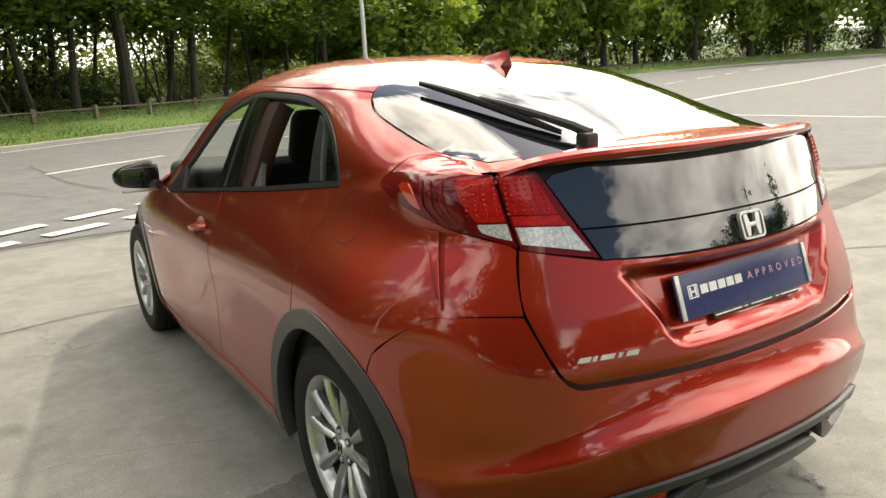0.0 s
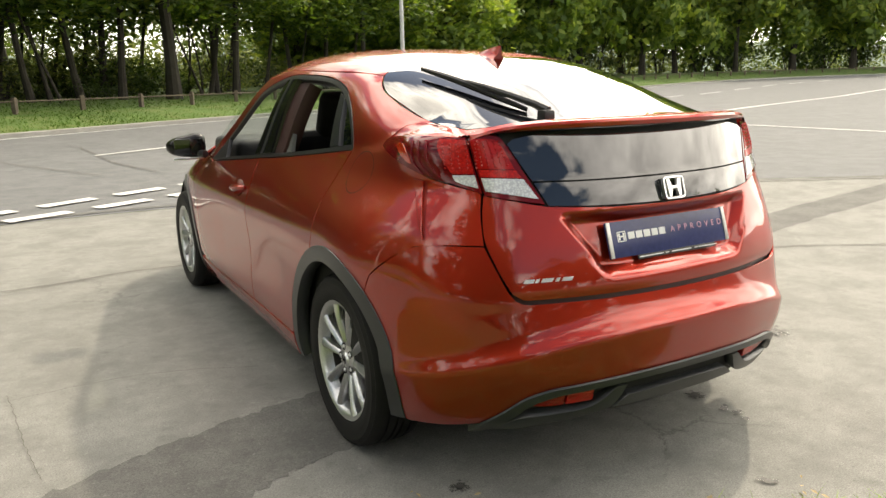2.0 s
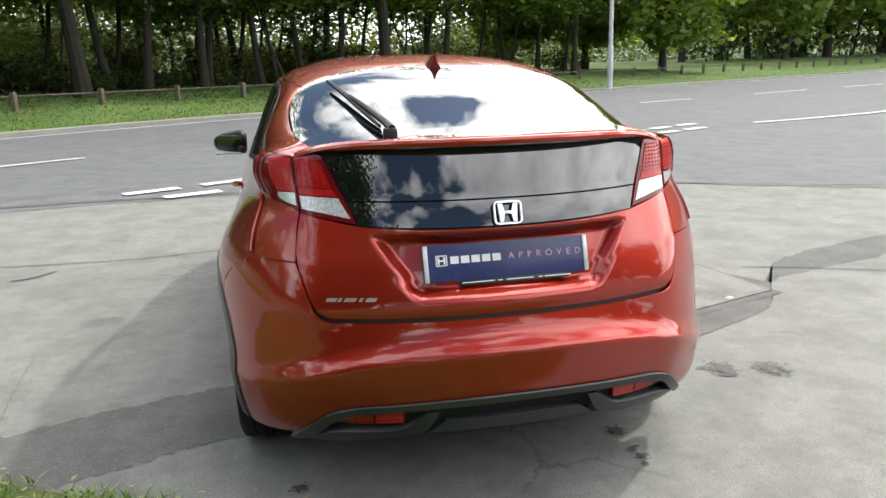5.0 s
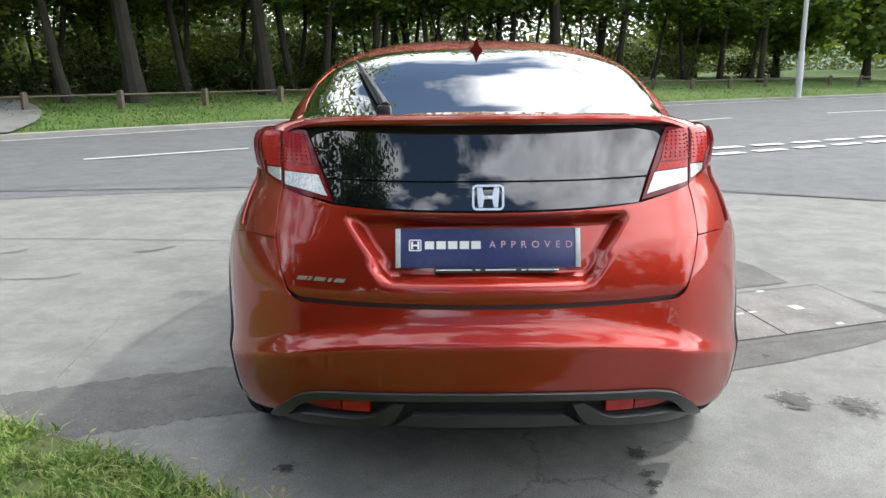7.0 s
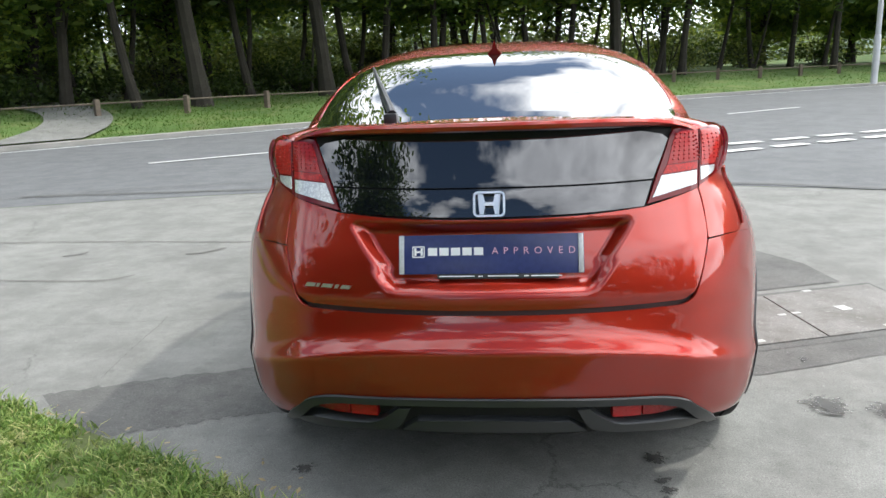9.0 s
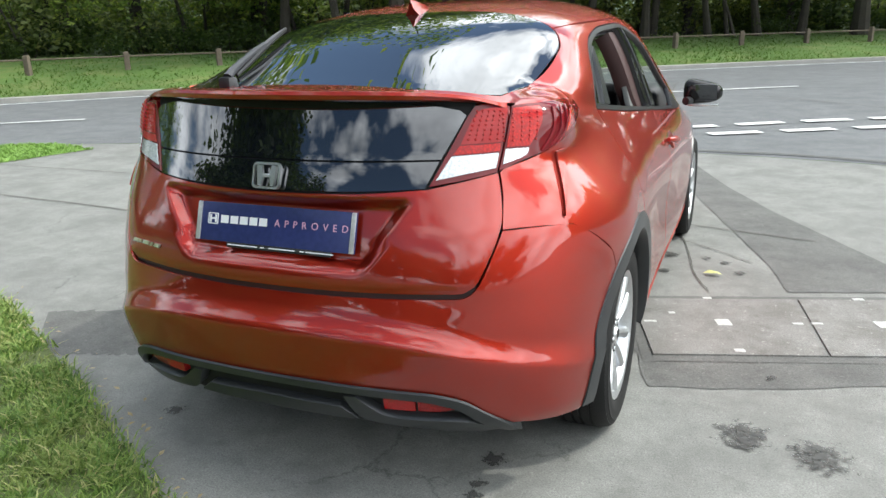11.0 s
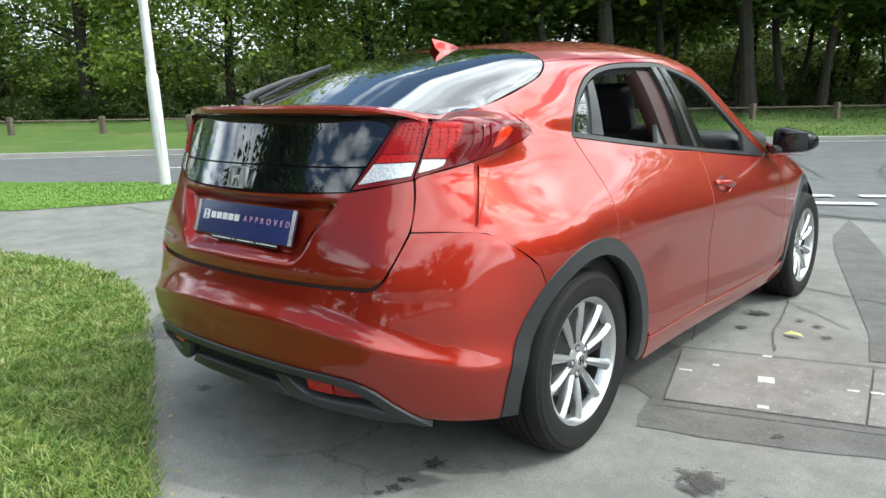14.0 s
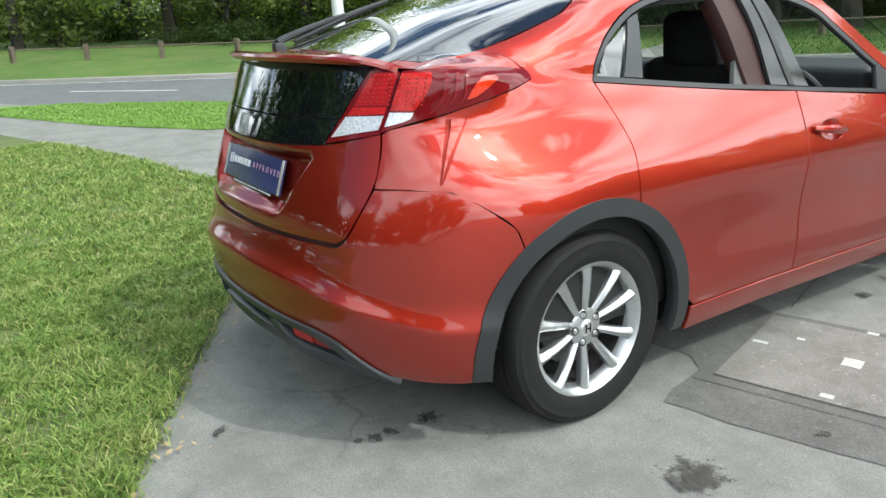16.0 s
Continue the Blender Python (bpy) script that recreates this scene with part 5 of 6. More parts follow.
deck = [(0.465, -0.450), (0.549, -0.394), (0.587, -0.295), (0.603, -0.225), (0.638, -0.168), (0.682, -0.135), (0.696, -0.20), (0.704, -0.30), (0.698, -0.375), (0.66, -0.435), (0.60, -0.495), (0.52, -0.52)]
both("lamp_deck", [[Vector(p) for p in rounded(deck, 0.015, (0, 1, 5))]], paint, car, on="top", grid=0.02, thick=0.02)
inner_rear = [(1.5, 0.97), (0.0, 0.97), (-1.5, 0.97), (-1.5, 0.30), (0.0, 0.30), (1.5, 0.30)]
panel("inner_shell", [rounded(inner_rear, 0.05, range(6))], pit, car, lift=-0.07, thick=0.0, grid=0.06)
card = [at_y(0.02, 1.02), at_y(0.5, 0.985), at_y(0.95, 0.945), at_y(1.9, 0.865), at_y(2.1, 0.80), at_y(2.1, 0.26), at_y(0.46, 0.26)] + arch(0.0, 0.44, 5, 80, 6)
both("door_lining", [rounded(card, 0.05, (0, 3, 4, 5, 6, 7))], cabin, car, lift=-0.06, thick=0.0, grid=0.08)

# window surrounds, pillars and panes
SILL_LINE = [at_y(0.115, 1.050), at_y(0.35, 1.024), at_y(0.62, 0.995), at_y(0.95, 0.965), at_y(1.4, 0.924), at_y(1.86, 0.886)]
SILL_IN = [at_y(0.132, 1.066), at_y(0.35, 1.040), at_y(0.62, 1.010), at_y(0.95, 0.979), at_y(1.4, 0.938), at_y(1.82, 0.899)]
TOP_OUT = [at_y(0.116, 1.059), at_y(0.146, 1.12), at_y(0.231, 1.197), at_y(0.364, 1.266), at_y(0.52, 1.301), at_y(0.75, 1.317), at_y(1.0, 1.316), at_y(1.277, 1.260), at_y(1.446, 1.160), at_y(1.646, 1.025), at_y(1.86, 0.900)]
TOP_IN = [at_y(0.136, 1.076), at_y(0.164, 1.12), at_y(0.243, 1.187), at_y(0.373, 1.252), at_y(0.52, 1.286), at_y(0.75, 1.301), at_y(1.0, 1.300), at_y(1.262, 1.244), at_y(1.430, 1.144), at_y(1.63, 1.011), at_y(1.80, 0.907)]
ring = SILL_LINE + list(reversed(TOP_OUT))
hole = SILL_IN + list(reversed(TOP_IN))
both("window_surround", [rounded(ring, 0.02, (0, 5, 6, 16)), rounded(hole, 0.02, (0, 5, 6, 16))], black_trim, car, lift=0.001, thick=0.018, grid=0.03, label="black window surround")
pillar = [at_y(0.945, 0.982), at_y(1.16, 0.962), at_y(1.11, 1.08), at_y(1.06, 1.19), at_y(1.0, 1.302), at_y(0.875, 1.304), at_y(0.91, 1.20), at_y(0.93, 1.10)]
pillars = both("middle_pillar", [rounded(pillar, 0.02, (0, 1, 4, 5))], piano_black, car, lift=0.003, thick=0.03, grid=0.03, label="glossy black middle pillar")
ridge = [at_y(1.045, 0.974), at_y(1.075, 0.971), at_y(0.955, 1.302), at_y(0.932, 1.303)]
for k in (0, 1):
    panel("pillar_strip", [rounded(ridge, 0.03, range(4))], grey_plastic, pillars[k], lift=0.007, thick=0.006, grid=0.04, mirrored=bool(k), label="satin grey strip between the door frames")
bar = [at_y(0.245, 1.056), at_y(0.325, 1.047), at_y(0.372, 1.245), at_y(0.320, 1.225)]
both("quarter_bar", [rounded(bar, 0.02, range(4))], grey_plastic, car, lift=0.002, thick=0.03, grid=0.03, label="grey quarter window bar")
quarter = [at_y(0.140, 1.066), at_y(0.250, 1.052), at_y(0.322, 1.222), at_y(0.20, 1.15)]
both("quarter_window", [rounded(quarter, 0.02, range(4))], black_gloss, car, lift=-0.008, thick=0.0, grid=0.04, label="dark quarter window")
corner = [at_y(1.60, 0.915), at_y(1.86, 0.892), at_y(1.79, 0.93), at_y(1.64, 1.015)]
both("mirror_corner", [rounded(corner, 0.02, range(4))], black_trim, car, lift=0.004, thick=0.02, grid=0.04)

# wheels and arches
TYRE = [(0.205, -0.085), (0.225, -0.098), (0.262, -0.103), (0.292, -0.098), (0.308, -0.084), (0.3135, -0.062), (0.3145, -0.052), (0.308, -0.050), (0.308, -0.044), (0.315, -0.042), (0.3155, -0.018), (0.308, -0.016), (0.308, -0.009), (0.316, -0.007), (0.316, 0.007), (0.308, 0.009), (0.308, 0.016), (0.3155, 0.018), (0.315, 0.042), (0.308, 0.044), (0.308, 0.050), (0.3145, 0.052), (0.3135, 0.062), (0.308, 0.084), (0.302, 0.0915), (0.300, 0.0945), (0.297, 0.0945), (0.292, 0.098), (0.286, 0.0998), (0.284, 0.1022), (0.281, 0.1020), (0.278, 0.1010), (0.262, 0.103), (0.225, 0.098), (0.205, 0.085)]
RIM = [(0.190, -0.09), (0.200, -0.06), (0.192, 0.0), (0.190, 0.050), (0.196, 0.072), (0.206, 0.088), (0.219, 0.094), (0.224, 0.090), (0.222, 0.078)]


def spoke(bm, turn, twist):
    """One alloy spoke from the hub to the rim."""
    rows = []
    for k in range(8):
        f = k / 7
        r = 0.045 + 0.163 * f
        half = 0.0115 + 0.006 * f + 0.008 * max(0.0, f - 0.85) / 0.15
        a = turn + twist * f * f
        out = 0.066 + 0.020 * math.sin(math.pi * f * 0.55)
        c, s = math.cos(a), math.sin(a)
        rows.append([bm.verts.new(Vector((x, c * r - s * w, s * r + c * w))) for x, w in ((out - 0.035, -half * 0.9), (out - 0.010, -half), (out - 0.004, -half * 0.75), (out + 0.002, 0.0), (out - 0.004, half * 0.75), (out - 0.010, half), (out - 0.035, half * 0.9))])
    for a, b in zip(rows, rows[1:]):
        for k in range(6):
            bm.faces.new((a[k], a[k + 1], b[k + 1], b[k]))


def wheel(at, right):
    """A wheel: tyre, alloy rim with ten spokes, hub cap, nuts and brake disc."""
    hub = new("wheel")
    hub.parent = car
    hub.matrix_basis = Matrix.Translation(at) @ Matrix.Rotation(0.0 if right else math.pi, 4, "Z")
    tagged(hub, "ten-spoke silver alloy wheel with worn black tyre")
    bm = lathe(bmesh.new(), TYRE, 72)
    part("tyre", bm, rubber, hub)
    rim = part("rim", lathe(bmesh.new(), RIM[3:], 72), alloy, hub)
    part("rim_barrel", lathe(bmesh.new(), RIM[:4], 72), material_disc, hub, "dark inner barrel of the rim")
    for k in range(10):
        bm = bmesh.new()
        pair = -1 if k % 2 else 1
        spoke(bm, 2 * math.pi * (k + (0.5 if right else 0.0)) / 10 + pair * 0.02, pair * 0.015)
        part("spoke", bm, alloy, rim)
    bm = lathe(bmesh.new(), [(0.0, 0.072), (0.050, 0.072), (0.062, 0.066), (0.068, 0.03), (0.068, -0.02)], 40)
    part("hub_face", bm, alloy, rim)
    bm = lathe(bmesh.new(), [(0.0, 0.080), (0.022, 0.079), (0.027, 0.074), (0.028, 0.068)], 32)
    cap = part("hub_cap", bm, chrome, hub, "silver hub cap")
    bm = bmesh.new()
    for w in (-0.009, 0.009):
        block(bm, (0.003, 0.005, 0.028), (0.0805, w, 0), 0.001)
    block(bm, (0.003, 0.018, 0.005), (0.0805, 0, 0), 0.001)
    part("emblem", bm, pit, hub)
    for k in range(5):
        a = 2 * math.pi * (k + 0.5) / 5
        m = Matrix.Translation((0.0, 0.048 * math.cos(a), 0.048 * math.sin(a)))
        part("wheel_nut", lathe(bmesh.new(), [(0.0, 0.076), (0.006, 0.076), (0.008, 0.070), (0.0085, 0.06)], 6), chrome, hub, m=m)
        part("nut_well", lathe(bmesh.new(), [(0.0085, 0.0705), (0.0135, 0.0735), (0.0137, 0.071)], 20), pit, hub, m=m)
    part("brake_disc", lathe(bmesh.new(), [(0.05, 0.015), (0.135, 0.015), (0.137, 0.005), (0.137, -0.01)], 48), material_disc, hub)
    part("backplate", lathe(bmesh.new(), [(0.0, -0.03), (0.188, -0.03)], 48), pit, hub)
    return hub


material_disc = mottled("brake_steel", (0.06, 0.055, 0.05), (0.14, 0.135, 0.13), 15.0, 90.0, 0.5, 0.1, 0.0006, 0.7)
for y0 in (0.0, 2.605):
    for sgn in (1, -1):
        wheel((sgn * 0.752, y0, 0.313), sgn > 0)
        bm = bmesh.new()
        arc = [(y0 + 0.398 * math.cos(radians(a)), 0.31 + 0.398 * math.sin(radians(a))) for a in range(-12, 193, 6)]
        ins = [bm.verts.new((sgn * 0.50, y, z)) for y, z in arc]
        outs = [bm.verts.new((sgn * 0.80, y, z)) for y, z in arc]
        for i in range(len(arc) - 1):
            bm.faces.new((ins[i], ins[i + 1], outs[i + 1], outs[i]))
        bm.faces.new(ins)
        part("arch_liner", bm, pit, car)

# handles
for sgn in (1, -1):
    for y0, z0 in ((1.217, 0.804),):
        bm = bmesh.new()
        pts = [(sgn * (0.842 + 0.026 * math.sin(math.pi * k / 10) ** 0.6), y0 - 0.105 + 0.21 * k / 10, z0 + 0.012 - 0.024 * k / 10) for k in range(11)]
        tube(bm, pts, [0.010 + 0.007 * math.sin(math.pi * k / 10) for k in range(11)], 8)
        part("door_handle", bm, paint, car)

# door mirrors
mirror_black = material("mirror_black", (0.004, 0.004, 0.005), 0.25, 0.0, 0.25)
mirror_silver = material("mirror_silver", (0.10, 0.105, 0.115), 0.02, 1.0)
for sgn in (1, -1):
    mirror = new("door_mirror")
    mirror.parent = car
    bm = bmesh.new()
    block(bm, (0.20, 0.12, 0.135), (sgn * 0.915, 1.985, 0.955), 0.056, segments=6)
    for v in bm.verts:
        f = (abs(v.co.x) - 0.83) / 0.17
        v.co.z = 0.962 + (v.co.z - 0.955) * (1.02 - 0.42 * f * f) - 0.010 * f
        v.co.y += 0.045 * f * f
    part("housing", bm, mirror_black, mirror, "glossy black mirror housing")
    bm = bmesh.new()
    block(bm, (0.150, 0.006, 0.088), (sgn * 0.915, 1.938, 0.957), 0.0028, Matrix.Rotation(sgn * 0.10, 3, "Z") @ Matrix.Rotation(0.12, 3, "X"))
    part("mirror_glass", bm, mirror_silver, mirror, "silvered mirror glass")
    bm = bmesh.new()
    tube(bm, [(sgn * 0.835, 1.90, 0.915), (sgn * 0.86, 1.95, 0.918), (sgn * 0.90, 1.985, 0.93)], [0.022, 0.02, 0.018], 10)
    part("stalk", bm, black_trim, mirror)
    bm = bmesh.new()
    block(bm, (0.16, 0.012, 0.012), (sgn * 0.92, 1.93, 0.893), 0.004)
    part("lower_band", bm, chrome, mirror, "silver lower band")

# roof aerial
bm = bmesh.new()
rows = []
for k in range(9):
    f = k / 8
    y, h = 0.235 + 0.150 * f, 0.054 * (1 - f) ** 0.8
    base = top(0, y).z - 0.004
    w = 0.032 * math.sin(math.pi * min(1.0, 0.35 + 0.65 * f)) + 0.002
    rows.append([bm.verts.new(p) for p in ((-w, y, base), (-w * 0.35, y - 0.012 * (1 - f), base + h * 0.45), (0, y - 0.020 * (1 - f), base + h + 0.004), (w * 0.35, y - 0.012 * (1 - f), base + h * 0.45), (w, y, base))])
for a, b in zip(rows, rows[1:]):
    for k in range(4):
        bm.faces.new((a[k], a[k + 1], b[k + 1], b[k]))
bm.faces.new(rows[0])
part("aerial", bm, paint, car)

# rear wiper: pivot by the spoiler, arm and blade lying up the glass
wiper = new("rear_wiper")
wiper.parent = car
tagged(wiper, "black rear wiper resting on the glass")


def on_glass(x, y, up):
    p = top(x, y)
    return p + facing(top, x, y, 0.012, 0.012) * up


arm_line = [(-0.296, -0.475, 0.024), (-0.308, -0.43, 0.032), (-0.332, -0.34, 0.036), (-0.364, -0.22, 0.036), (-0.385, -0.14, 0.032)]
bm = bmesh.new()
tube(bm, [on_glass(*p) for p in arm_line], [0.015, 0.013, 0.011, 0.010, 0.008], 8)
part("arm", bm, black_trim, wiper)
bm = bmesh.new()
base = on_glass(-0.302, -0.475, 0.0)
block(bm, (0.044, 0.045, 0.04), base + Vector((0, 0, 0.008)), 0.012)
part("pivot", bm, black_trim, wiper)
bm = bmesh.new()
tube(bm, [on_glass(-0.322 - 0.120 * f, -0.40 + 0.48 * f, 0.012 + 0.016 * f + 0.006 * math.sin(math.pi * f)) for f in [k / 10 for k in range(11)]], [0.005 + 0.005 * math.sin(math.pi * k / 10) for k in range(11)], 6)
part("blade", bm, black_trim, wiper)
bm = bmesh.new()
tube(bm, [on_glass(-0.322 - 0.120 * f, -0.40 + 0.48 * f, 0.006 + 0.016 * f) for f in [k / 10 for k in range(11)]], 0.004, 5)
part("rubber_edge", bm, rubber, wiper)

# plate, badges
navy = mottled("navy_plate", (0.018, 0.026, 0.10), (0.03, 0.04, 0.14), 6.0, 60.0, 0.25, 0.0, 0.0001)
pink = material("pale_pink_ink", (0.62, 0.34, 0.46), 0.5)
white_ink = material("white_ink", (0.8, 0.8, 0.82), 0.5)
silver_edge = mottled("silver_edge", (0.45, 0.45, 0.44), (0.62, 0.62, 0.6), 20.0, 100.0, 0.35, 0.1, 0.0004, 0.5)
plate = new("number_plate")
plate.parent = car
tilt = math.atan2(0.033, 0.104)
PLATE = Matrix.Translation((0.0, -0.724, 0.802)) @ Matrix.Rotation(math.pi / 2 - tilt, 4, "X")
plate.matrix_basis = PLATE
tagged(plate, "navy blue dealer show plate with silver ends")
bm = bmesh.new()
block(bm, (0.520, 0.111, 0.006), (0, 0, 0), 0.002)
part("plate_board", bm, navy, plate)
bm = bmesh.new()
block(bm, (0.014, 0.109, 0.004), (-0.251, 0, 0.004), 0.001)
part("end_strip", bm, silver_edge, plate)
bm = bmesh.new()
block(bm, (0.014, 0.109, 0.004), (0.251, 0, 0.004), 0.001)
part("end_strip", bm, silver_edge, plate)
bm = bmesh.new()
block(bm, (0.34, 0.014, 0.004), (0.02, -0.0625, 0.002), 0.001)
part("dealer_strip", bm, black_trim, plate, "black dealer strip under the plate")
bm = bmesh.new()
for x, w in ((-0.095, 0.10), (-0.028, 0.013), (0.035, 0.085), (0.10, 0.013), (0.155, 0.085)):
    block(bm, (w, 0.0030, 0.001), (x, -0.062, 0.0045))
part("strip_writing", bm, white_ink, plate)
bm = bmesh.new()
for w in (-0.009, 0.009):
    block(bm, (0.006, 0.022, 0.001), (-0.203 + w, 0.008, 0.0036))
block(bm, (0.018, 0.005, 0.001), (-0.203, 0.008, 0.0036))
for w in (-0.016, 0.016):
    block(bm, (0.003, 0.029, 0.001), (-0.203 + w, 0.008, 0.0036))
for w in (-0.0145, 0.0145):
    block(bm, (0.032, 0.003, 0.001), (-0.203, 0.008 + w, 0.0036))
part("emblem", bm, white_ink, plate)
bm = bmesh.new()
for k in range(5):
    block(bm, (0.026, 0.022, 0.001), (-0.163 + 0.0325 * k, 0.008, 0.0036), 0.0)
part("maker_word", bm, white_ink, plate)
words = bpy.data.curves.new("show_word", "FONT")
words.body = "APPROVED"
words.size = 0.0275
words.space_character = 2.0
words.align_x = "LEFT"
words.align_y = "CENTER"
words.extrude = 0.0004
words.materials.append(pink)
show = new("show_word", words)
show.parent = plate
show.matrix_basis = Matrix.Translation((0.004, 0.008, 0.0036))


def frame_ring(bm, w, h, t, z0, z1, r):
    """A rounded rectangular ring, w by h, t wide."""
    loops = []
    for grow in (0.0, -t):
        pts = []
        for cx, cy, a0 in ((1, 1, 0), (-1, 1, 90), (-1, -1, 180), (1, -1, 270)):
            for k in range(5):
                a = radians(a0 + 22.5 * k)
                rr = max(0.001, r + grow)
                pts.append((cx * (w / 2 - r) + rr * math.cos(a), cy * (h / 2 - r) + rr * math.sin(a)))
        loops.append(pts)
    rings = [[bm.verts.new((x, y, z)) for x, y in loops[i]] for i, z in ((0, z0), (0, z1), (1, z1), (1, z0))]
    n = len(rings[0])
    for a, b in zip(rings, rings[1:]):
        for k in range(n):
            bm.faces.new((a[k], a[(k + 1) % n], b[(k + 1) % n], b[k]))


badge = new("badge")
badge.parent = gate
badge.matrix_basis = Matrix.Translation((0.0, -0.732, 0.945)) @ Matrix.Rotation(math.pi / 2 - 0.30, 4, "X")
tagged(badge, "chrome maker's emblem")
bm = bmesh.new()
frame_ring(bm, 0.088, 0.071, 0.006, -0.004, 0.006, 0.014)
part("emblem_ring", bm, chrome, badge)
bm = bmesh.new()
for sgn in (-1, 1):
    quad = [(sgn * 0.032, 0.028), (sgn * 0.017, 0.028), (sgn * 0.011, 0.004), (sgn * 0.011, -0.004), (sgn * 0.016, -0.028), (sgn * 0.027, -0.028)]
    lo = [bm.verts.new((x, y, -0.003)) for x, y in quad]
    hi = [bm.verts.new((x * 0.97, y * 0.98, 0.006)) for x, y in quad]
    bm.faces.new(hi)
    for k in range(6):
        bm.faces.new((lo[k], lo[(k + 1) % 6], hi[(k + 1) % 6], hi[k]))
block(bm, (0.026, 0.010, 0.008), (0, 0.0, 0.0015), 0.001)
part("emblem_bars", bm, chrome, badge)
script_ = new("name_badge")
script_.parent = gate
a, z = at_x(-0.464, 0.712)
p, n = wrap(a, z), facing(wrap, a, z, 0.012, 0.008)
turn = (n).to_track_quat("Z", "Y").to_matrix().to_4x4()
turn.translation = p + n * 0.003
script_.matrix_basis = turn
tagged(script_, "chrome model name bars")
for k, w in enumerate((0.030, 0.010, 0.034, 0.010, 0.030)):
    bm = bmesh.new()
    x = (-0.068, -0.043, -0.012, 0.020, 0.050)[k]
    block(bm, (w, 0.011, 0.004), (x, 0, 0.0))
    for v in bm.verts:
        v.co.x += v.co.y * 0.6
    part("bar", bm, chrome, script_)

# cabin: floor, seats, wheel, dashboard
bm = bmesh.new()
block(bm, (1.30, 2.2, 0.04), (0, 1.2, 0.30), 0.01)
part("cabin_floor", bm, cabin, car)
bm = bmesh.new()
block(bm, (1.40, 0.56, 0.30), (0, 2.00, 0.845), 0.06, segments=4)
block(bm, (0.40, 0.22, 0.10), (0.36, 1.84, 0.93), 0.04, segments=3)
part("dashboard", bm, cabin, car)
bm = bmesh.new()
tube(bm, [(0.36 + 0.18 * math.cos(2 * math.pi * k / 32), 1.70 - 0.07 * math.sin(2 * math.pi * k / 32), 0.82 + 0.165 * math.sin(2 * math.pi * k / 32)) for k in range(33)], 0.015, 8)
tube(bm, [(0.20, 1.71, 0.80), (0.36, 1.74, 0.81), (0.52, 1.71, 0.80)], 0.022, 6)
part("steering_wheel", bm, cabin, car)


def seat(x, y, wide, label):
    s = new("seat")
    s.parent = car
    tagged(s, label)
    bm = bmesh.new()
    block(bm, (wide, 0.50, 0.16), (x, y + 0.28, 0.46), 0.05, segments=3)
    part("cushion", bm, cloth, s)
    bm = bmesh.new()
    block(bm, (wide, 0.13, 0.58), (x, y - 0.04, 0.78), 0.05, Matrix.Rotation(0.28, 3, "X"), segments=3)
    part("backrest", bm, cloth, s)
    for hx in ((x,) if wide < 0.7 else (x - 0.40, x + 0.40)):
        bm = bmesh.new()
        low_rest = 0.0 if wide < 0.7 else 0.10
        block(bm, (0.25, 0.11, 0.21 - low_rest * 0.6), (hx, y - 0.15, 1.14 - low_rest), 0.05, Matrix.Rotation(0.2, 3, "X"), segments=4)
        for v in bm.verts:
            v.co.x = hx + (v.co.x - hx) * (1.0 + 0.9 * (1.14 - v.co.z))
        part("headrest", bm, cloth, s)
        bm = bmesh.new()
        for dx in (-0.05, 0.05):
            tube(bm, [(hx + dx, y - 0.14, 0.98), (hx + dx, y - 0.15, 1.08)], 0.006, 6)
        part("headrest_post", bm, chrome, s)


seat(0.38, 1.13, 0.50, "dark cloth front seat")
seat(-0.38, 1.13, 0.50, "dark cloth front seat")
seat(0.0, 0.28, 1.22, "dark cloth rear bench")
edge = [(0.0, 0.30), (0.50, 0.30), (0.55, 0.6), (0.56, 0.95), (0.52, 1.33), (0.0, 1.40)]
ring = edge + [(-x, y) for x, y in reversed(edge[1:-1])]
panel("headlining", [rounded(ring, 0.05, range(10))], pale_trim, car, on="top", lift=-0.03, thick=0.0, grid=0.08)
inner_pillar = [at_y(0.775, 0.96), at_y(0.90, 0.95), at_y(1.0, 1.295), at_y(0.905, 1.30), at_y(0.85, 1.16)]
# the door pillar's shade is put into its colour
core = [at_y(0.845, 0.985), at_y(1.01, 0.972), at_y(0.925, 1.295), at_y(0.765, 1.295)]
both("pillar_core", [rounded(core, 0.03, range(4))], shaded_red, car, lift=-0.016, thick=0.06, grid=0.05, label="red door pillar behind the open window, darkened as in shade")
both("pillar_lining", [rounded(inner_pillar, 0.03, (0, 1, 2, 3))], pale_trim, car, lift=-0.03, thick=0.02, grid=0.05, label="pale grey pillar lining")
rail = [at_y(0.30, 1.258), at_y(0.55, 1.287), at_y(0.9, 1.301), at_y(1.1, 1.288), at_y(1.1, 1.32), at_y(0.9, 1.335), at_y(0.55, 1.32), at_y(0.30, 1.29)]
both("rail_lining", [rounded(rail, 0.03, (0, 3, 4, 7))], cabin, car, lift=-0.04, thick=0.0, grid=0.05)

# ---- trees, hedge, fence and posts ----
bark = mottled("bark", (0.014, 0.012, 0.009), (0.042, 0.037, 0.027), 3.0, 25.0, 0.95, 0.8, 0.02)


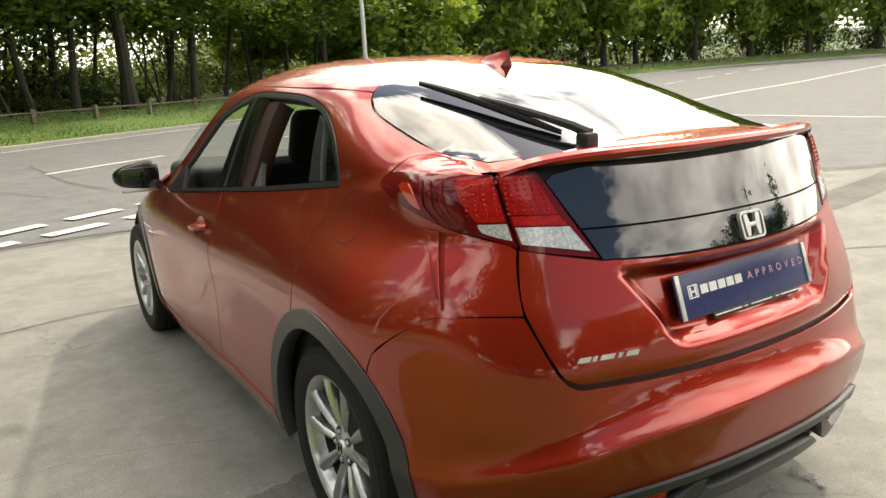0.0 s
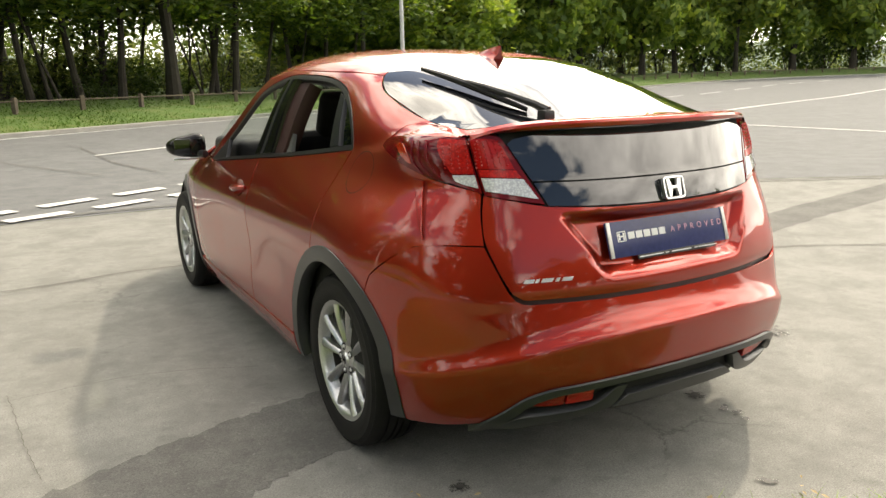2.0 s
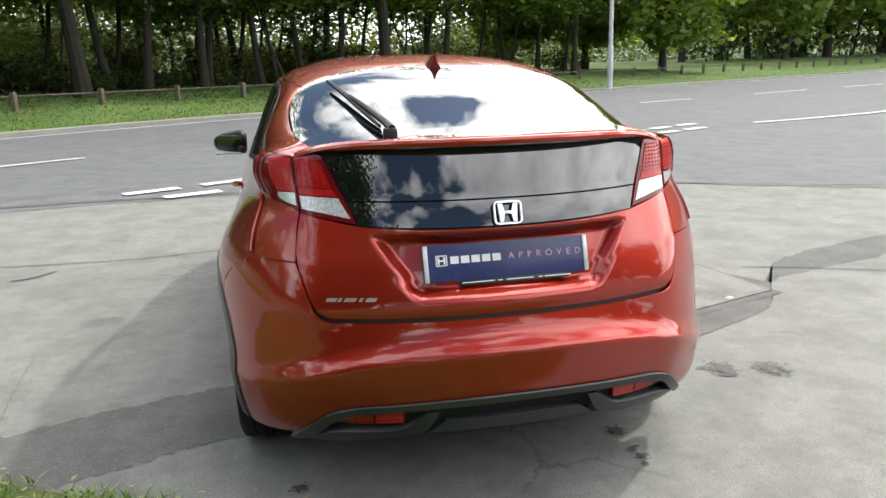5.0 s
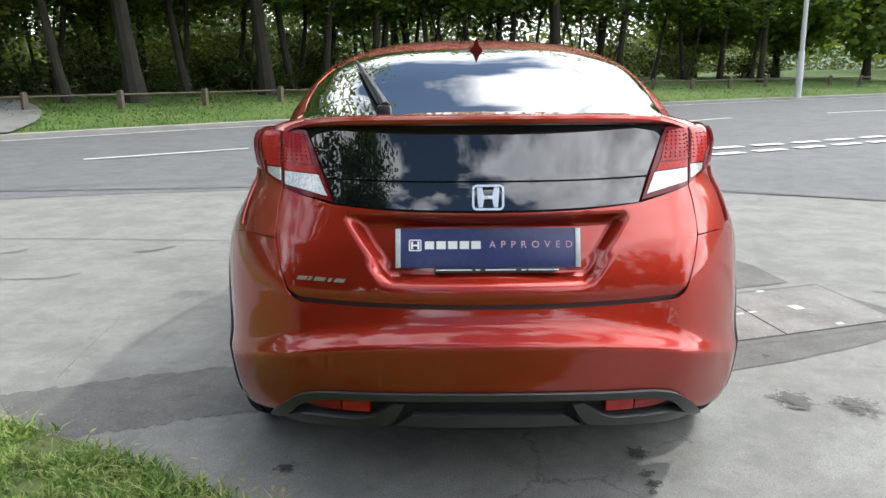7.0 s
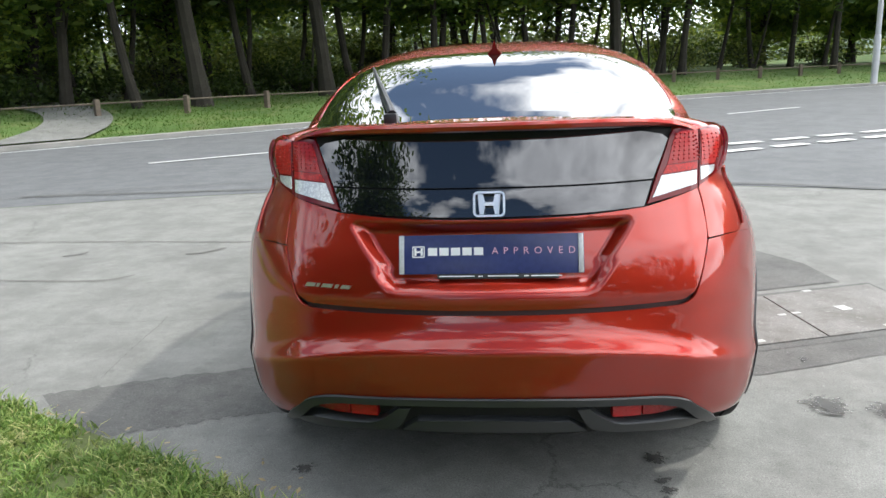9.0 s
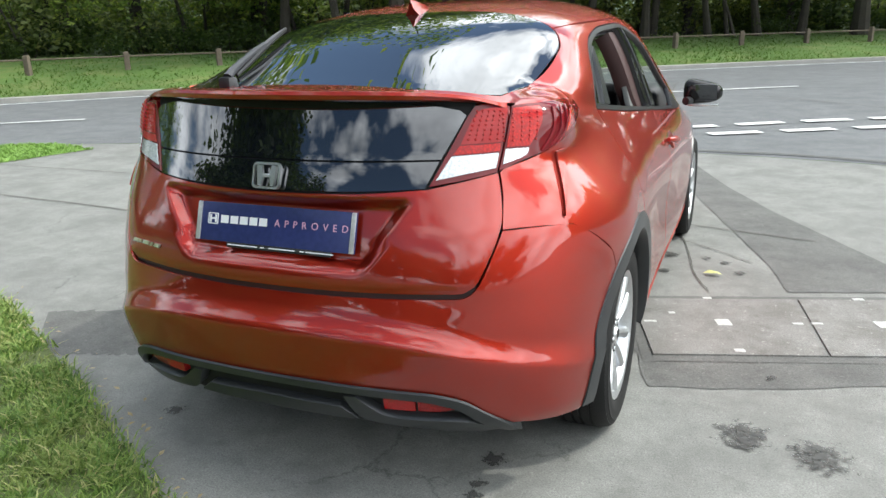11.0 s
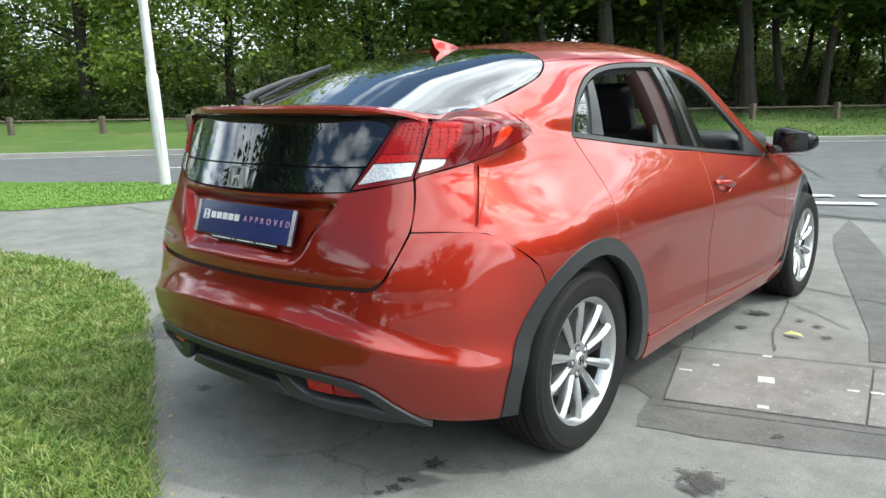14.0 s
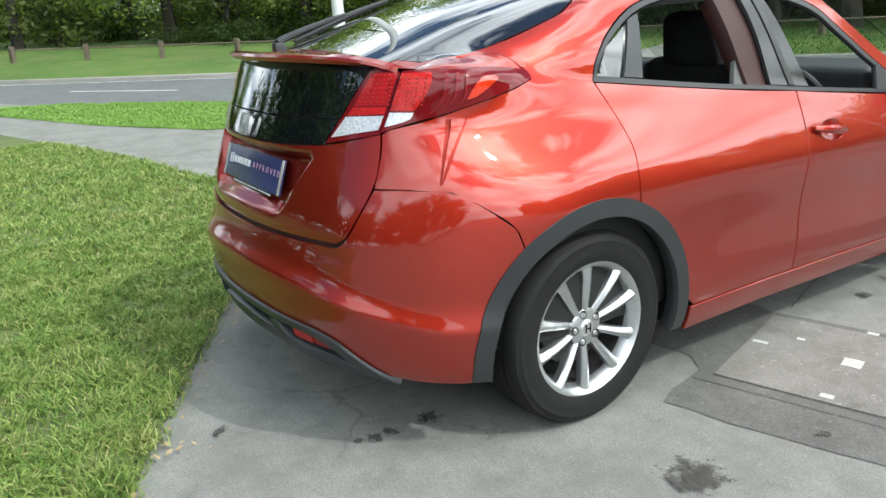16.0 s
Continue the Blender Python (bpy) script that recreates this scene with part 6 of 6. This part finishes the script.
def leaf_material(name, dark, mid, light):
    m = material(name, mid, 0.5)
    nt = m.node_tree
    geo = nt.nodes.new("ShaderNodeNewGeometry")
    col = ramp(m, geo.outputs["Random Per Island"], ((0.0, dark), (0.6, mid), (1.0, light)))
    wire(m, col, shader(m).inputs["Base Color"])
    thin = nt.nodes.new("ShaderNodeBsdfTranslucent")
    wire(m, blend(m, 1.0, col, (1.5, 1.45, 0.6), "MULTIPLY"), thin.inputs[0])
    mix = nt.nodes.new("ShaderNodeMixShader")
    mix.inputs[0].default_value = 0.5
    wire(m, shader(m).outputs[0], mix.inputs[1])
    wire(m, thin.outputs[0], mix.inputs[2])
    wire(m, mix.outputs[0], nt.nodes["Material Output"].inputs[0])
    return m


leaf_wood = leaf_material("wood_leaves", (0.04, 0.075, 0.013), (0.09, 0.155, 0.026), (0.22, 0.28, 0.05))
leaf_lush = leaf_material("lush_leaves", (0.07, 0.125, 0.022), (0.165, 0.25, 0.048), (0.33, 0.40, 0.09))
leaf_bush = leaf_material("bush_leaves", (0.04, 0.062, 0.016), (0.10, 0.135, 0.038), (0.21, 0.24, 0.08))
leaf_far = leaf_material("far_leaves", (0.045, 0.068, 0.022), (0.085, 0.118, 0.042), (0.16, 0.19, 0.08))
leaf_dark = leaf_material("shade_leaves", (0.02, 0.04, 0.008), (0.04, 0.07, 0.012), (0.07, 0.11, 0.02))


def leaves(rnd, centres, each, spread, size):
    """Small bent leaf sprays scattered about the centres."""
    verts, faces = [], []
    for c in centres:
        for _ in range(each):
            p = Vector(c) + Vector((rnd.gauss(0, spread), rnd.gauss(0, spread), rnd.gauss(0, spread * 0.7)))
            a = Vector((rnd.gauss(0, 1), rnd.gauss(0, 1), rnd.gauss(0, 0.6))).normalized()
            b = a.cross(Vector((rnd.gauss(0, 1), rnd.gauss(0, 1), rnd.gauss(0, 1)))).normalized()
            s = size * rnd.uniform(0.6, 1.3)
            o = len(verts)
            verts += [p - a * s, p + b * s * 0.5 - a * s * 0.1, p + a * s, p - b * s * 0.5 + a * s * 0.1]
            faces += [(o, o + 1, o + 2, o + 3)]
    return verts, faces


def tree(name, seed, height, girth, lean, crown_low, crown_wide, clusters, each, size, mat, label):
    """A tapered, slightly crooked trunk with limbs and a crown of leaf sprays round their ends."""
    rnd = random.Random(seed)
    root = new(name)
    tagged(root, label, "tree")
    bm = bmesh.new()
    line, radii = [], []
    for k in range(10):
        f = k / 9
        line.append(Vector((lean * height * f * 0.5 + (0.10 + 0.03 / girth) * math.sin(3.1 * f + seed), (0.08 + 0.03 / girth) * math.sin(4.3 * f + 2 * seed), height * 0.86 * f - 0.15)))
        radii.append(girth * ((1 - f) ** 0.75 * 0.86 + 0.05) * (1.35 if k == 0 else 1.0))
    tube(bm, line, radii, 9)
    tips = []
    for k in range(max(6, clusters // 8)):
        f = crown_low / height + (0.92 - crown_low / height) * (k + rnd.random()) / max(6, clusters // 8)
        i = min(8, int(f * 9))
        start = line[i].lerp(line[i + 1], f * 9 - i) if i < 9 else line[9]
        a = rnd.uniform(0, 6.28)
        reach = crown_wide * rnd.uniform(0.5, 1.0) * math.sqrt(max(0.12, 1 - ((f - 0.62) / 0.62) ** 2))
        end = start + Vector((math.cos(a) * reach, math.sin(a) * reach, reach * rnd.uniform(0.05, 0.6)))
        mid = start.lerp(end, 0.5) + Vector((0, 0, reach * 0.12))
        tube(bm, [start, mid, end], [girth * 0.22, girth * 0.13, girth * 0.04], 5)
        tips += [start.lerp(end, 0.55), end, end + Vector((rnd.gauss(0, 0.6), rnd.gauss(0, 0.6), rnd.gauss(0, 0.4)))]
    part("trunk", bm, bark, root)
    centres = [t + Vector((rnd.gauss(0, 0.55), rnd.gauss(0, 0.55), rnd.gauss(0, 0.5))) for t in (tips * (clusters // len(tips) + 1))[:clusters]]
    v, f = leaves(rnd, centres, each, 0.55, size)
    mesh_object("crown", v, f, mat, parent=root)
    return root


wood_kinds = [
    tree("tree", 11, 14.2, 0.13, -0.18, 3.6, 2.7, 120, 66, 0.15, leaf_wood, "tall slim woodland tree with dark leaning trunk"),
    tree("tree", 12, 15, 0.15, -0.09, 4.4, 3.2, 150, 66, 0.15, leaf_wood, "tall woodland tree with dark ivy-green trunk"),
    tree("tree", 13, 13, 0.10, 0.13, 4.5, 2.2, 92, 66, 0.145, leaf_wood, "slender dark woodland tree"),
    tree("tree", 14, 15.5, 0.25, -0.05, 4.5, 4.2, 185, 66, 0.15, leaf_wood, "large old tree with thick straight trunk"),
]
thin_kinds = [
    tree("tree", 15, 11, 0.065, 0.30, 5.0, 1.7, 48, 40, 0.18, leaf_wood, "thin crooked woodland sapling with dark stem"),
    tree("tree", 16, 12, 0.080, -0.20, 5.6, 1.9, 56, 40, 0.18, leaf_wood, "thin leaning woodland tree with sparse crown"),
    tree("tree", 17, 9, 0.055, 0.10, 3.6, 1.4, 40, 40, 0.17, leaf_wood, "slim young woodland tree"),
]
lush_kinds = [
    tree("tree", 21, 14, 0.30, 0.05, 2.4, 4.8, 240, 34, 0.34, leaf_lush, "broad leafy tree with bright green crown"),
    tree("tree", 22, 12, 0.24, -0.08, 2.2, 4.4, 210, 34, 0.34, leaf_lush, "full leafy tree with low green crown"),
]
near_kinds = [
    tree("tree", 23, 14, 0.30, 0.06, 2.0, 5.0, 200, 66, 0.118, leaf_lush, "broad leafy tree with bright green crown and dark trunk"),
    tree("tree", 24, 13, 0.24, -0.06, 1.8, 4.4, 180, 66, 0.118, leaf_lush, "full leafy tree with airy green crown"),
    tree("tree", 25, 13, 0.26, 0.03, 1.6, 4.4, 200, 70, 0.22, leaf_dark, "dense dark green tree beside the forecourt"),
]


def bush_kind(seed, wide, high, mat, label):
    rnd = random.Random(seed)
    root = new("bush")
    tagged(root, label, "bush")
    bm = bmesh.new()
    for k in range(7):
        a = rnd.uniform(0, 6.28)
        tube(bm, [(0.1 * math.cos(a), 0.1 * math.sin(a), -0.1), (wide * 0.3 * math.cos(a), wide * 0.3 * math.sin(a), high * 0.45), (wide * 0.5 * math.cos(a), wide * 0.5 * math.sin(a), high * 0.8)], [0.03, 0.02, 0.008], 5)
    part("stem", bm, bark, root)
    centres = [(rnd.gauss(0, wide * 0.42), rnd.gauss(0, wide * 0.42), high * rnd.uniform(0.1, 0.95)) for _ in range(34)]
    v, f = leaves(rnd, centres, 30, 0.26, 0.10)
    mesh_object("foliage", v, f, mat, parent=root)
    return root


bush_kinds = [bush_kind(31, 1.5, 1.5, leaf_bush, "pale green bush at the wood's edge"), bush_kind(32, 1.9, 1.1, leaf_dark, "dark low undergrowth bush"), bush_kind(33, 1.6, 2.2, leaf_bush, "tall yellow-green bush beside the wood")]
for k, ob in enumerate(wood_kinds + thin_kinds + lush_kinds + near_kinds + bush_kinds):
    ob.matrix_basis = Matrix.Translation((-60 - 9 * k, 60 + 5 * k, 1.2))


def behind_kerb(x, y):
    """How far a place lies behind the far kerb, and the verge's height there."""
    best, d = 1e9, 0.0
    for p, n in zip(KERB, normals):
        q = (Vector((x, y)) - p)
        if q.length < best:
            best, d, z0 = q.length, q.dot(n), fall(p.x, p.y)
    return d, z0 + bank(d)


def plant(kinds, k, x, y, size, turn, group, tall=1.0):
    d, z = behind_kerb(x, y)
    ob = copy_thing(kinds[k % len(kinds)], Matrix.Translation((x, y, z - 0.05)) @ Matrix.Rotation(turn, 4, "Z") @ Matrix.Diagonal((size, size, size * tall, 1)))
    return tagged(ob, group=group)


rnd = random.Random(4)


def by_bearing(eye, bearing, d):
    a = radians(bearing)
    return eye[0] + d * math.sin(a), eye[1] + d * math.cos(a)


# the wood's front rank, seen from the start and from behind the car
for bearing, k, d in ((-1.5, 1, 31), (0.6, 0, 33), (2.4, 0, 31), (4.6, 2, 36), (5.4, 0, 32), (6.6, 1, 35), (7.8, 1, 33), (8.4, 2, 38), (10.3, 3, 33), (12.6, 2, 37), (13.7, 1, 38), (14.4, 2, 41), (15.4, 1, 37), (16.9, 2, 42), (19.6, 0, 44), (21.7, 1, 46), (23.4, 2, 47), (24.4, 1, 43)):
    x, y = by_bearing((-1.76, -2.38), bearing, d)
    plant(wood_kinds, k, x, y, rnd.uniform(1.1, 1.25), rnd.uniform(-0.8, 0.5), "woodland trees", 0.80)
for bearing, k, d in ((-30.5, 1, 26), (-28.0, 2, 28), (-26.0, 0, 24), (-23.0, 3, 24.5), (-20.2, 2, 29), (-18.6, 0, 27), (-16.2, 2, 31), (-14.0, 3, 27), (-12.0, 2, 32), (-11.0, 0, 29), (-8.6, 1, 29), (-6.8, 2, 34), (-5.2, 1, 30), (-3.6, 2, 33), (-2.2, 0, 36), (-9.8, 2, 37), (-21.5, 1, 33), (-24.6, 2, 35), (-32.5, 0, 30), (-34.0, 2, 28)):
    x, y = by_bearing((-0.1, -2.77), bearing, d)
    plant(wood_kinds, k, x, y, rnd.uniform(1.1, 1.26), rnd.uniform(-0.9, 0.6), "woodland trees", 0.80)
# thin crooked saplings between them
saplings = random.Random(41)
for k in range(46):
    x, y = by_bearing((-0.1, -2.77), saplings.uniform(-40, 27), saplings.uniform(25, 44))
    if behind_kerb(x, y)[0] > 6.0:
        plant(thin_kinds, k, x, y, saplings.uniform(0.8, 1.25), saplings.uniform(0, 6.28), "woodland trees", 1.0)
# deeper ranks
for k in range(9):
    s = rnd.uniform(50, 78)
    p = along(KERB, s + 25, s + 26, 2)[0]
    i = min(range(len(KERB)), key=lambda j: (KERB[j] - p).length)
    q = p + normals[i] * rnd.uniform(17, 34)
    plant(wood_kinds, rnd.randrange(4), q.x, q.y, rnd.uniform(0.9, 1.2), rnd.uniform(0, 6.28), "woodland trees")
# leafy trees to either side
for x, y, size in ((44, 57, 1.0), (52, 61, 1.1), (60, 60, 1.05), (67, 62, 1.15), (75, 60, 1.1), (83, 58, 1.15), (91, 55, 1.1), (100, 51, 1.15), (110, 46, 1.2), (120, 41, 1.2), (132, 36, 1.2), (48, 68, 1.2), (58, 72, 1.25), (70, 74, 1.3), (84, 70, 1.3), (98, 64, 1.3), (112, 58, 1.3), (36, 60, 0.85), (145, 30, 1.2)):
    plant(lush_kinds, rnd.randrange(2), x, y, size * 1.2, rnd.uniform(0, 6.28), "leafy trees", 1.35)
for x, y, size in ((-15.5, 21.5, 0.95), (-19.5, 19, 1.0), (-22.5, 15.0, 1.05), (-25, 10.5, 1.0), (-28, 6, 1.0), (-31, 1, 1.05), (-18.5, 27, 1.0), (-25.5, 21, 1.1), (-31, 14, 1.1), (-35, 6, 1.1), (-12.5, 25, 0.9), (-34, -4, 1.0), (-17.5, 23.5, 0.8), (-21.5, 17.2, 0.75), (-24.3, 12.8, 0.75), (-27.2, 8.2, 0.75)):
    plant(near_kinds, rnd.randrange(2), x, y, size * 0.89, rnd.uniform(0, 6.28), "leafy trees")
# trees behind the forecourt, mirrored in the tailgate's glass
for x, y, size in ((-14, -12.5, 1.05), (-16.5, -17, 1.0), (-9.5, -16.5, 0.95), (-11.5, -14.0, 0.9)):
    ob = copy_thing(near_kinds[2], Matrix.Translation((x, y, -0.1)) @ Matrix.Rotation(x, 4, "Z") @ Matrix.Scale(size, 4))
    tagged(ob, group="leafy trees")
for k in range(15):
    a = radians(118 + 9.3 * k)
    ob = copy_thing(near_kinds[2], Matrix.Translation(((44 + 5 * (k % 3)) * math.sin(a), (44 + 5 * (k % 3)) * math.cos(a), -0.1)) @ Matrix.Rotation(1.7 * k, 4, "Z") @ Matrix.Diagonal((1.3, 1.3, 0.85 + 0.09 * (k * 7 % 4), 1)))
    tagged(ob, "dark tree in the row beyond the forecourt", group="leafy trees")
# leafy trees closing the gap over the far hedge
for bearing, d in ((17.5, 50), (23.0, 52), (28.5, 50)):
    x, y = by_bearing((-0.1, -2.77), bearing, d)
    plant(lush_kinds, int(d), x, y, 0.85, bearing, "leafy trees")
# undergrowth
for k in range(64):
    s = rnd.uniform(28, 104)
    p = along(KERB, s, s + 1, 2)[0]
    i = min(range(len(KERB)), key=lambda j: (KERB[j] - p).length)
    q = p + normals[i] * rnd.uniform(7.5, 17)
    plant(bush_kinds, rnd.choice((0, 1, 1, 2)), q.x, q.y, rnd.uniform(0.7, 1.25), rnd.uniform(0, 6.28), "undergrowth bushes")

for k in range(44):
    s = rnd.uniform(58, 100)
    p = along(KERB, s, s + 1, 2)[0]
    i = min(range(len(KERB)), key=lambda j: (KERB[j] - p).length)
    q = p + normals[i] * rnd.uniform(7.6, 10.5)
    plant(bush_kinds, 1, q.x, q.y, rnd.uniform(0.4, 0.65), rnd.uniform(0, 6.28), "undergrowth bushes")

for k in range(60):
    s = rnd.uniform(30, 118)
    p = along(KERB, s, s + 1, 2)[0]
    i = min(range(len(KERB)), key=lambda j: (KERB[j] - p).length)
    q = p + normals[i] * rnd.uniform(9, 24)
    plant(bush_kinds, 1 if k % 3 == 0 else 2 if k % 3 == 1 else 0, q.x, q.y, rnd.uniform(0.9, 1.5), rnd.uniform(0, 6.28), "undergrowth bushes")

for x, y in ((40, 58), (46, 59), (52, 62), (57, 62), (63, 63), (69, 64), (74, 63), (80, 62), (86, 60), (92, 58), (97, 56), (103, 53), (108, 50), (114, 47), (120, 45), (126, 42), (133, 39), (140, 35)):
    plant(bush_kinds, 1 if x % 3 else 2, x + rnd.uniform(-1, 1), y + rnd.uniform(1, 3), rnd.uniform(1.9, 2.6), rnd.uniform(0, 6.28), "undergrowth bushes", 1.5)

# far hedge, hill
rnd = random.Random(9)
centres = []
for k in range(3300):
    s = rnd.uniform(10, 210)
    i = min(len(KERB) - 2, int(s / 210 * (len(KERB) - 1)))
    q = KERB[i] + normals[i] * rnd.uniform(34, 66)
    centres.append((q.x, q.y, 0.6 + rnd.random() ** 1.2 * (6.0 + 8.5 * max(0.0, noise.noise(Vector((q.x * 0.09, q.y * 0.09, 0.7))) + 0.45) if KERB[i].x > -2 else 3.6)))
v, f = leaves(rnd, centres, 64, 1.4, 0.25)
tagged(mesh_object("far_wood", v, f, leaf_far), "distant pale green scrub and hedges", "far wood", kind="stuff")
# distance haze is put into the hills' pale blue-green colour
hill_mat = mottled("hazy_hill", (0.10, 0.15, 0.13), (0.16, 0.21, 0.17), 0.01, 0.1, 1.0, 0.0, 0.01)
hill_v, hill_f = [], []
for k in range(60):
    a = radians(-80 + 160 * k / 59)
    h = 34 + 14 * math.sin(k * 0.35) + 8 * math.sin(k * 0.9 + 1)
    for d, z in ((420, -1), (520, h * 0.7), (620, h), (760, -1)):
        hill_v.append((d * math.sin(a), d * math.cos(a), z))
for k in range(59):
    hill_f += [(4 * k + j, 4 * k + 4 + j, 4 * k + 5 + j, 4 * k + 1 + j) for j in range(3)]
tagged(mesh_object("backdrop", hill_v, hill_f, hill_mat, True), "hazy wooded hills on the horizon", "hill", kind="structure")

# a narrow path over the verge
near_side = curve_through([(-9.45, 13.15), (-9.7, 14.7), (-10.6, 16.6), (-12.2, 18.6), (-15, 21)], 14)
far_side = curve_through([(-10.9, 11.8), (-11.1, 13.9), (-11.9, 15.6), (-13.3, 17.3), (-16, 19.8)], 14)
path_v = [(p.x, p.y, behind_kerb(p.x, p.y)[1] + 0.05) for p in near_side + far_side]
tagged(mesh_object("footpath", path_v, [(i, i + 1, 15 + i, 14 + i) for i in range(13)], concrete), "narrow grey footpath over the grass verge", "footpath", kind="structure")

# fence posts along the verge, with a rail to the right
wood_post = mottled("weathered_post", (0.06, 0.048, 0.034), (0.15, 0.12, 0.088), 8.0, 40.0, 0.9, 0.5, 0.006)
bm = bmesh.new()
block(bm, (0.14, 0.14, 0.52), (0, 0, 0.20), 0.02)
fence_post = new("fence_post")
tagged(fence_post, "short weathered timber fence post on the verge", "fence post", group="fence posts")
part("post", bm, wood_post, fence_post, smooth=False)
bm = bmesh.new()
block(bm, (0.105, 0.105, 0.03), (0, 0, 0.465), 0.012)
part("post_cap", bm, wood_post, fence_post, smooth=False)
line = [p + n * 3.4 for p, n in zip(KERB, normals)]
best = min(range(len(line)), key=lambda i: abs(math.degrees(math.atan2(line[i].x + 0.1, line[i].y + 2.77)) + 12.3))
s1 = sum((line[i + 1] - line[i]).length for i in range(best))
first, last_top = True, None
for k in range(-12, 46):
    pts = along(line, s1 + 2.35 * k, s1 + 2.35 * k + 0.5, 2)
    if len(pts) < 2:
        continue
    x, y = pts[0]
    d, z = behind_kerb(x, y)
    m = Matrix.Translation((x, y, z)) @ Matrix.Rotation(rnd.uniform(0, 1.5), 4, "Z")
    if first:
        fence_post.matrix_basis, first = m, False
    else:
        copy_thing(fence_post, m)
    now = Vector((x, y, z + 0.36))
    if last_top is not None:
        bm = bmesh.new()
        tube(bm, [last_top, now], 0.024, 6)
        rail_ob = part("fence_rail", bm, wood_post, None)
        tagged(rail_ob, "weathered timber rail between fence posts", "fence rail", group="fence rails")
    last_top = now

# lamp posts
pole_paint = mottled("pale_pole", (0.42, 0.43, 0.43), (0.58, 0.59, 0.59), 4.0, 60.0, 0.5, 0.1, 0.001)


def lamp_post(x, y, z, r, lean, label):
    root = new("lamp_post")
    tagged(root, label, "lamp post", group="lamp posts")
    root.matrix_basis = Matrix.Translation((x, y, z)) @ Matrix.Rotation(lean, 4, "Y")
    part("base_tube", lathe_up([(r, -0.2), (r, 1.55), (r * 0.94, 1.6), (r * 0.78, 1.66)]), pole_paint, root)
    part("shaft", lathe_up([(r * 0.78, 1.6), (r * 0.55, 8.0), (0.0, 8.02)]), pole_paint, root)
    bm = bmesh.new()
    tube(bm, [(0, 0, 7.9), (0.2, 0.3, 8.1), (0.5, 0.7, 8.15)], r * 0.4, 8)
    part("bracket", bm, pole_paint, root)
    bm = bmesh.new()
    block(bm, (0.25, 0.6, 0.14), (0.62, 0.95, 8.15), 0.05, Matrix.Rotation(-0.6, 3, "Z"))
    part("lantern", bm, pole_paint, root)
    bm = bmesh.new()
    block(bm, (0.012, r * 0.9, 0.55), (r * 0.98, 0, 0.75), 0.003)
    part("access_door", bm, pole_paint, root)
    return root


def lathe_up(profile, n=24):
    bm = bmesh.new()
    lathe(bm, [(r, z) for r, z in profile], n)
    bmesh.ops.transform(bm, matrix=Matrix.Rotation(-math.pi / 2, 4, "Y"), verts=bm.verts)
    return bm


lamp_post(-8.35, 3.74, 0.0, 0.090, -0.075, "pale grey steel lamp post on the grass island")
lamp_post(14.05, 28.5, 0.55, 0.125, 0.0, "pale steel lamp post on the far verge")
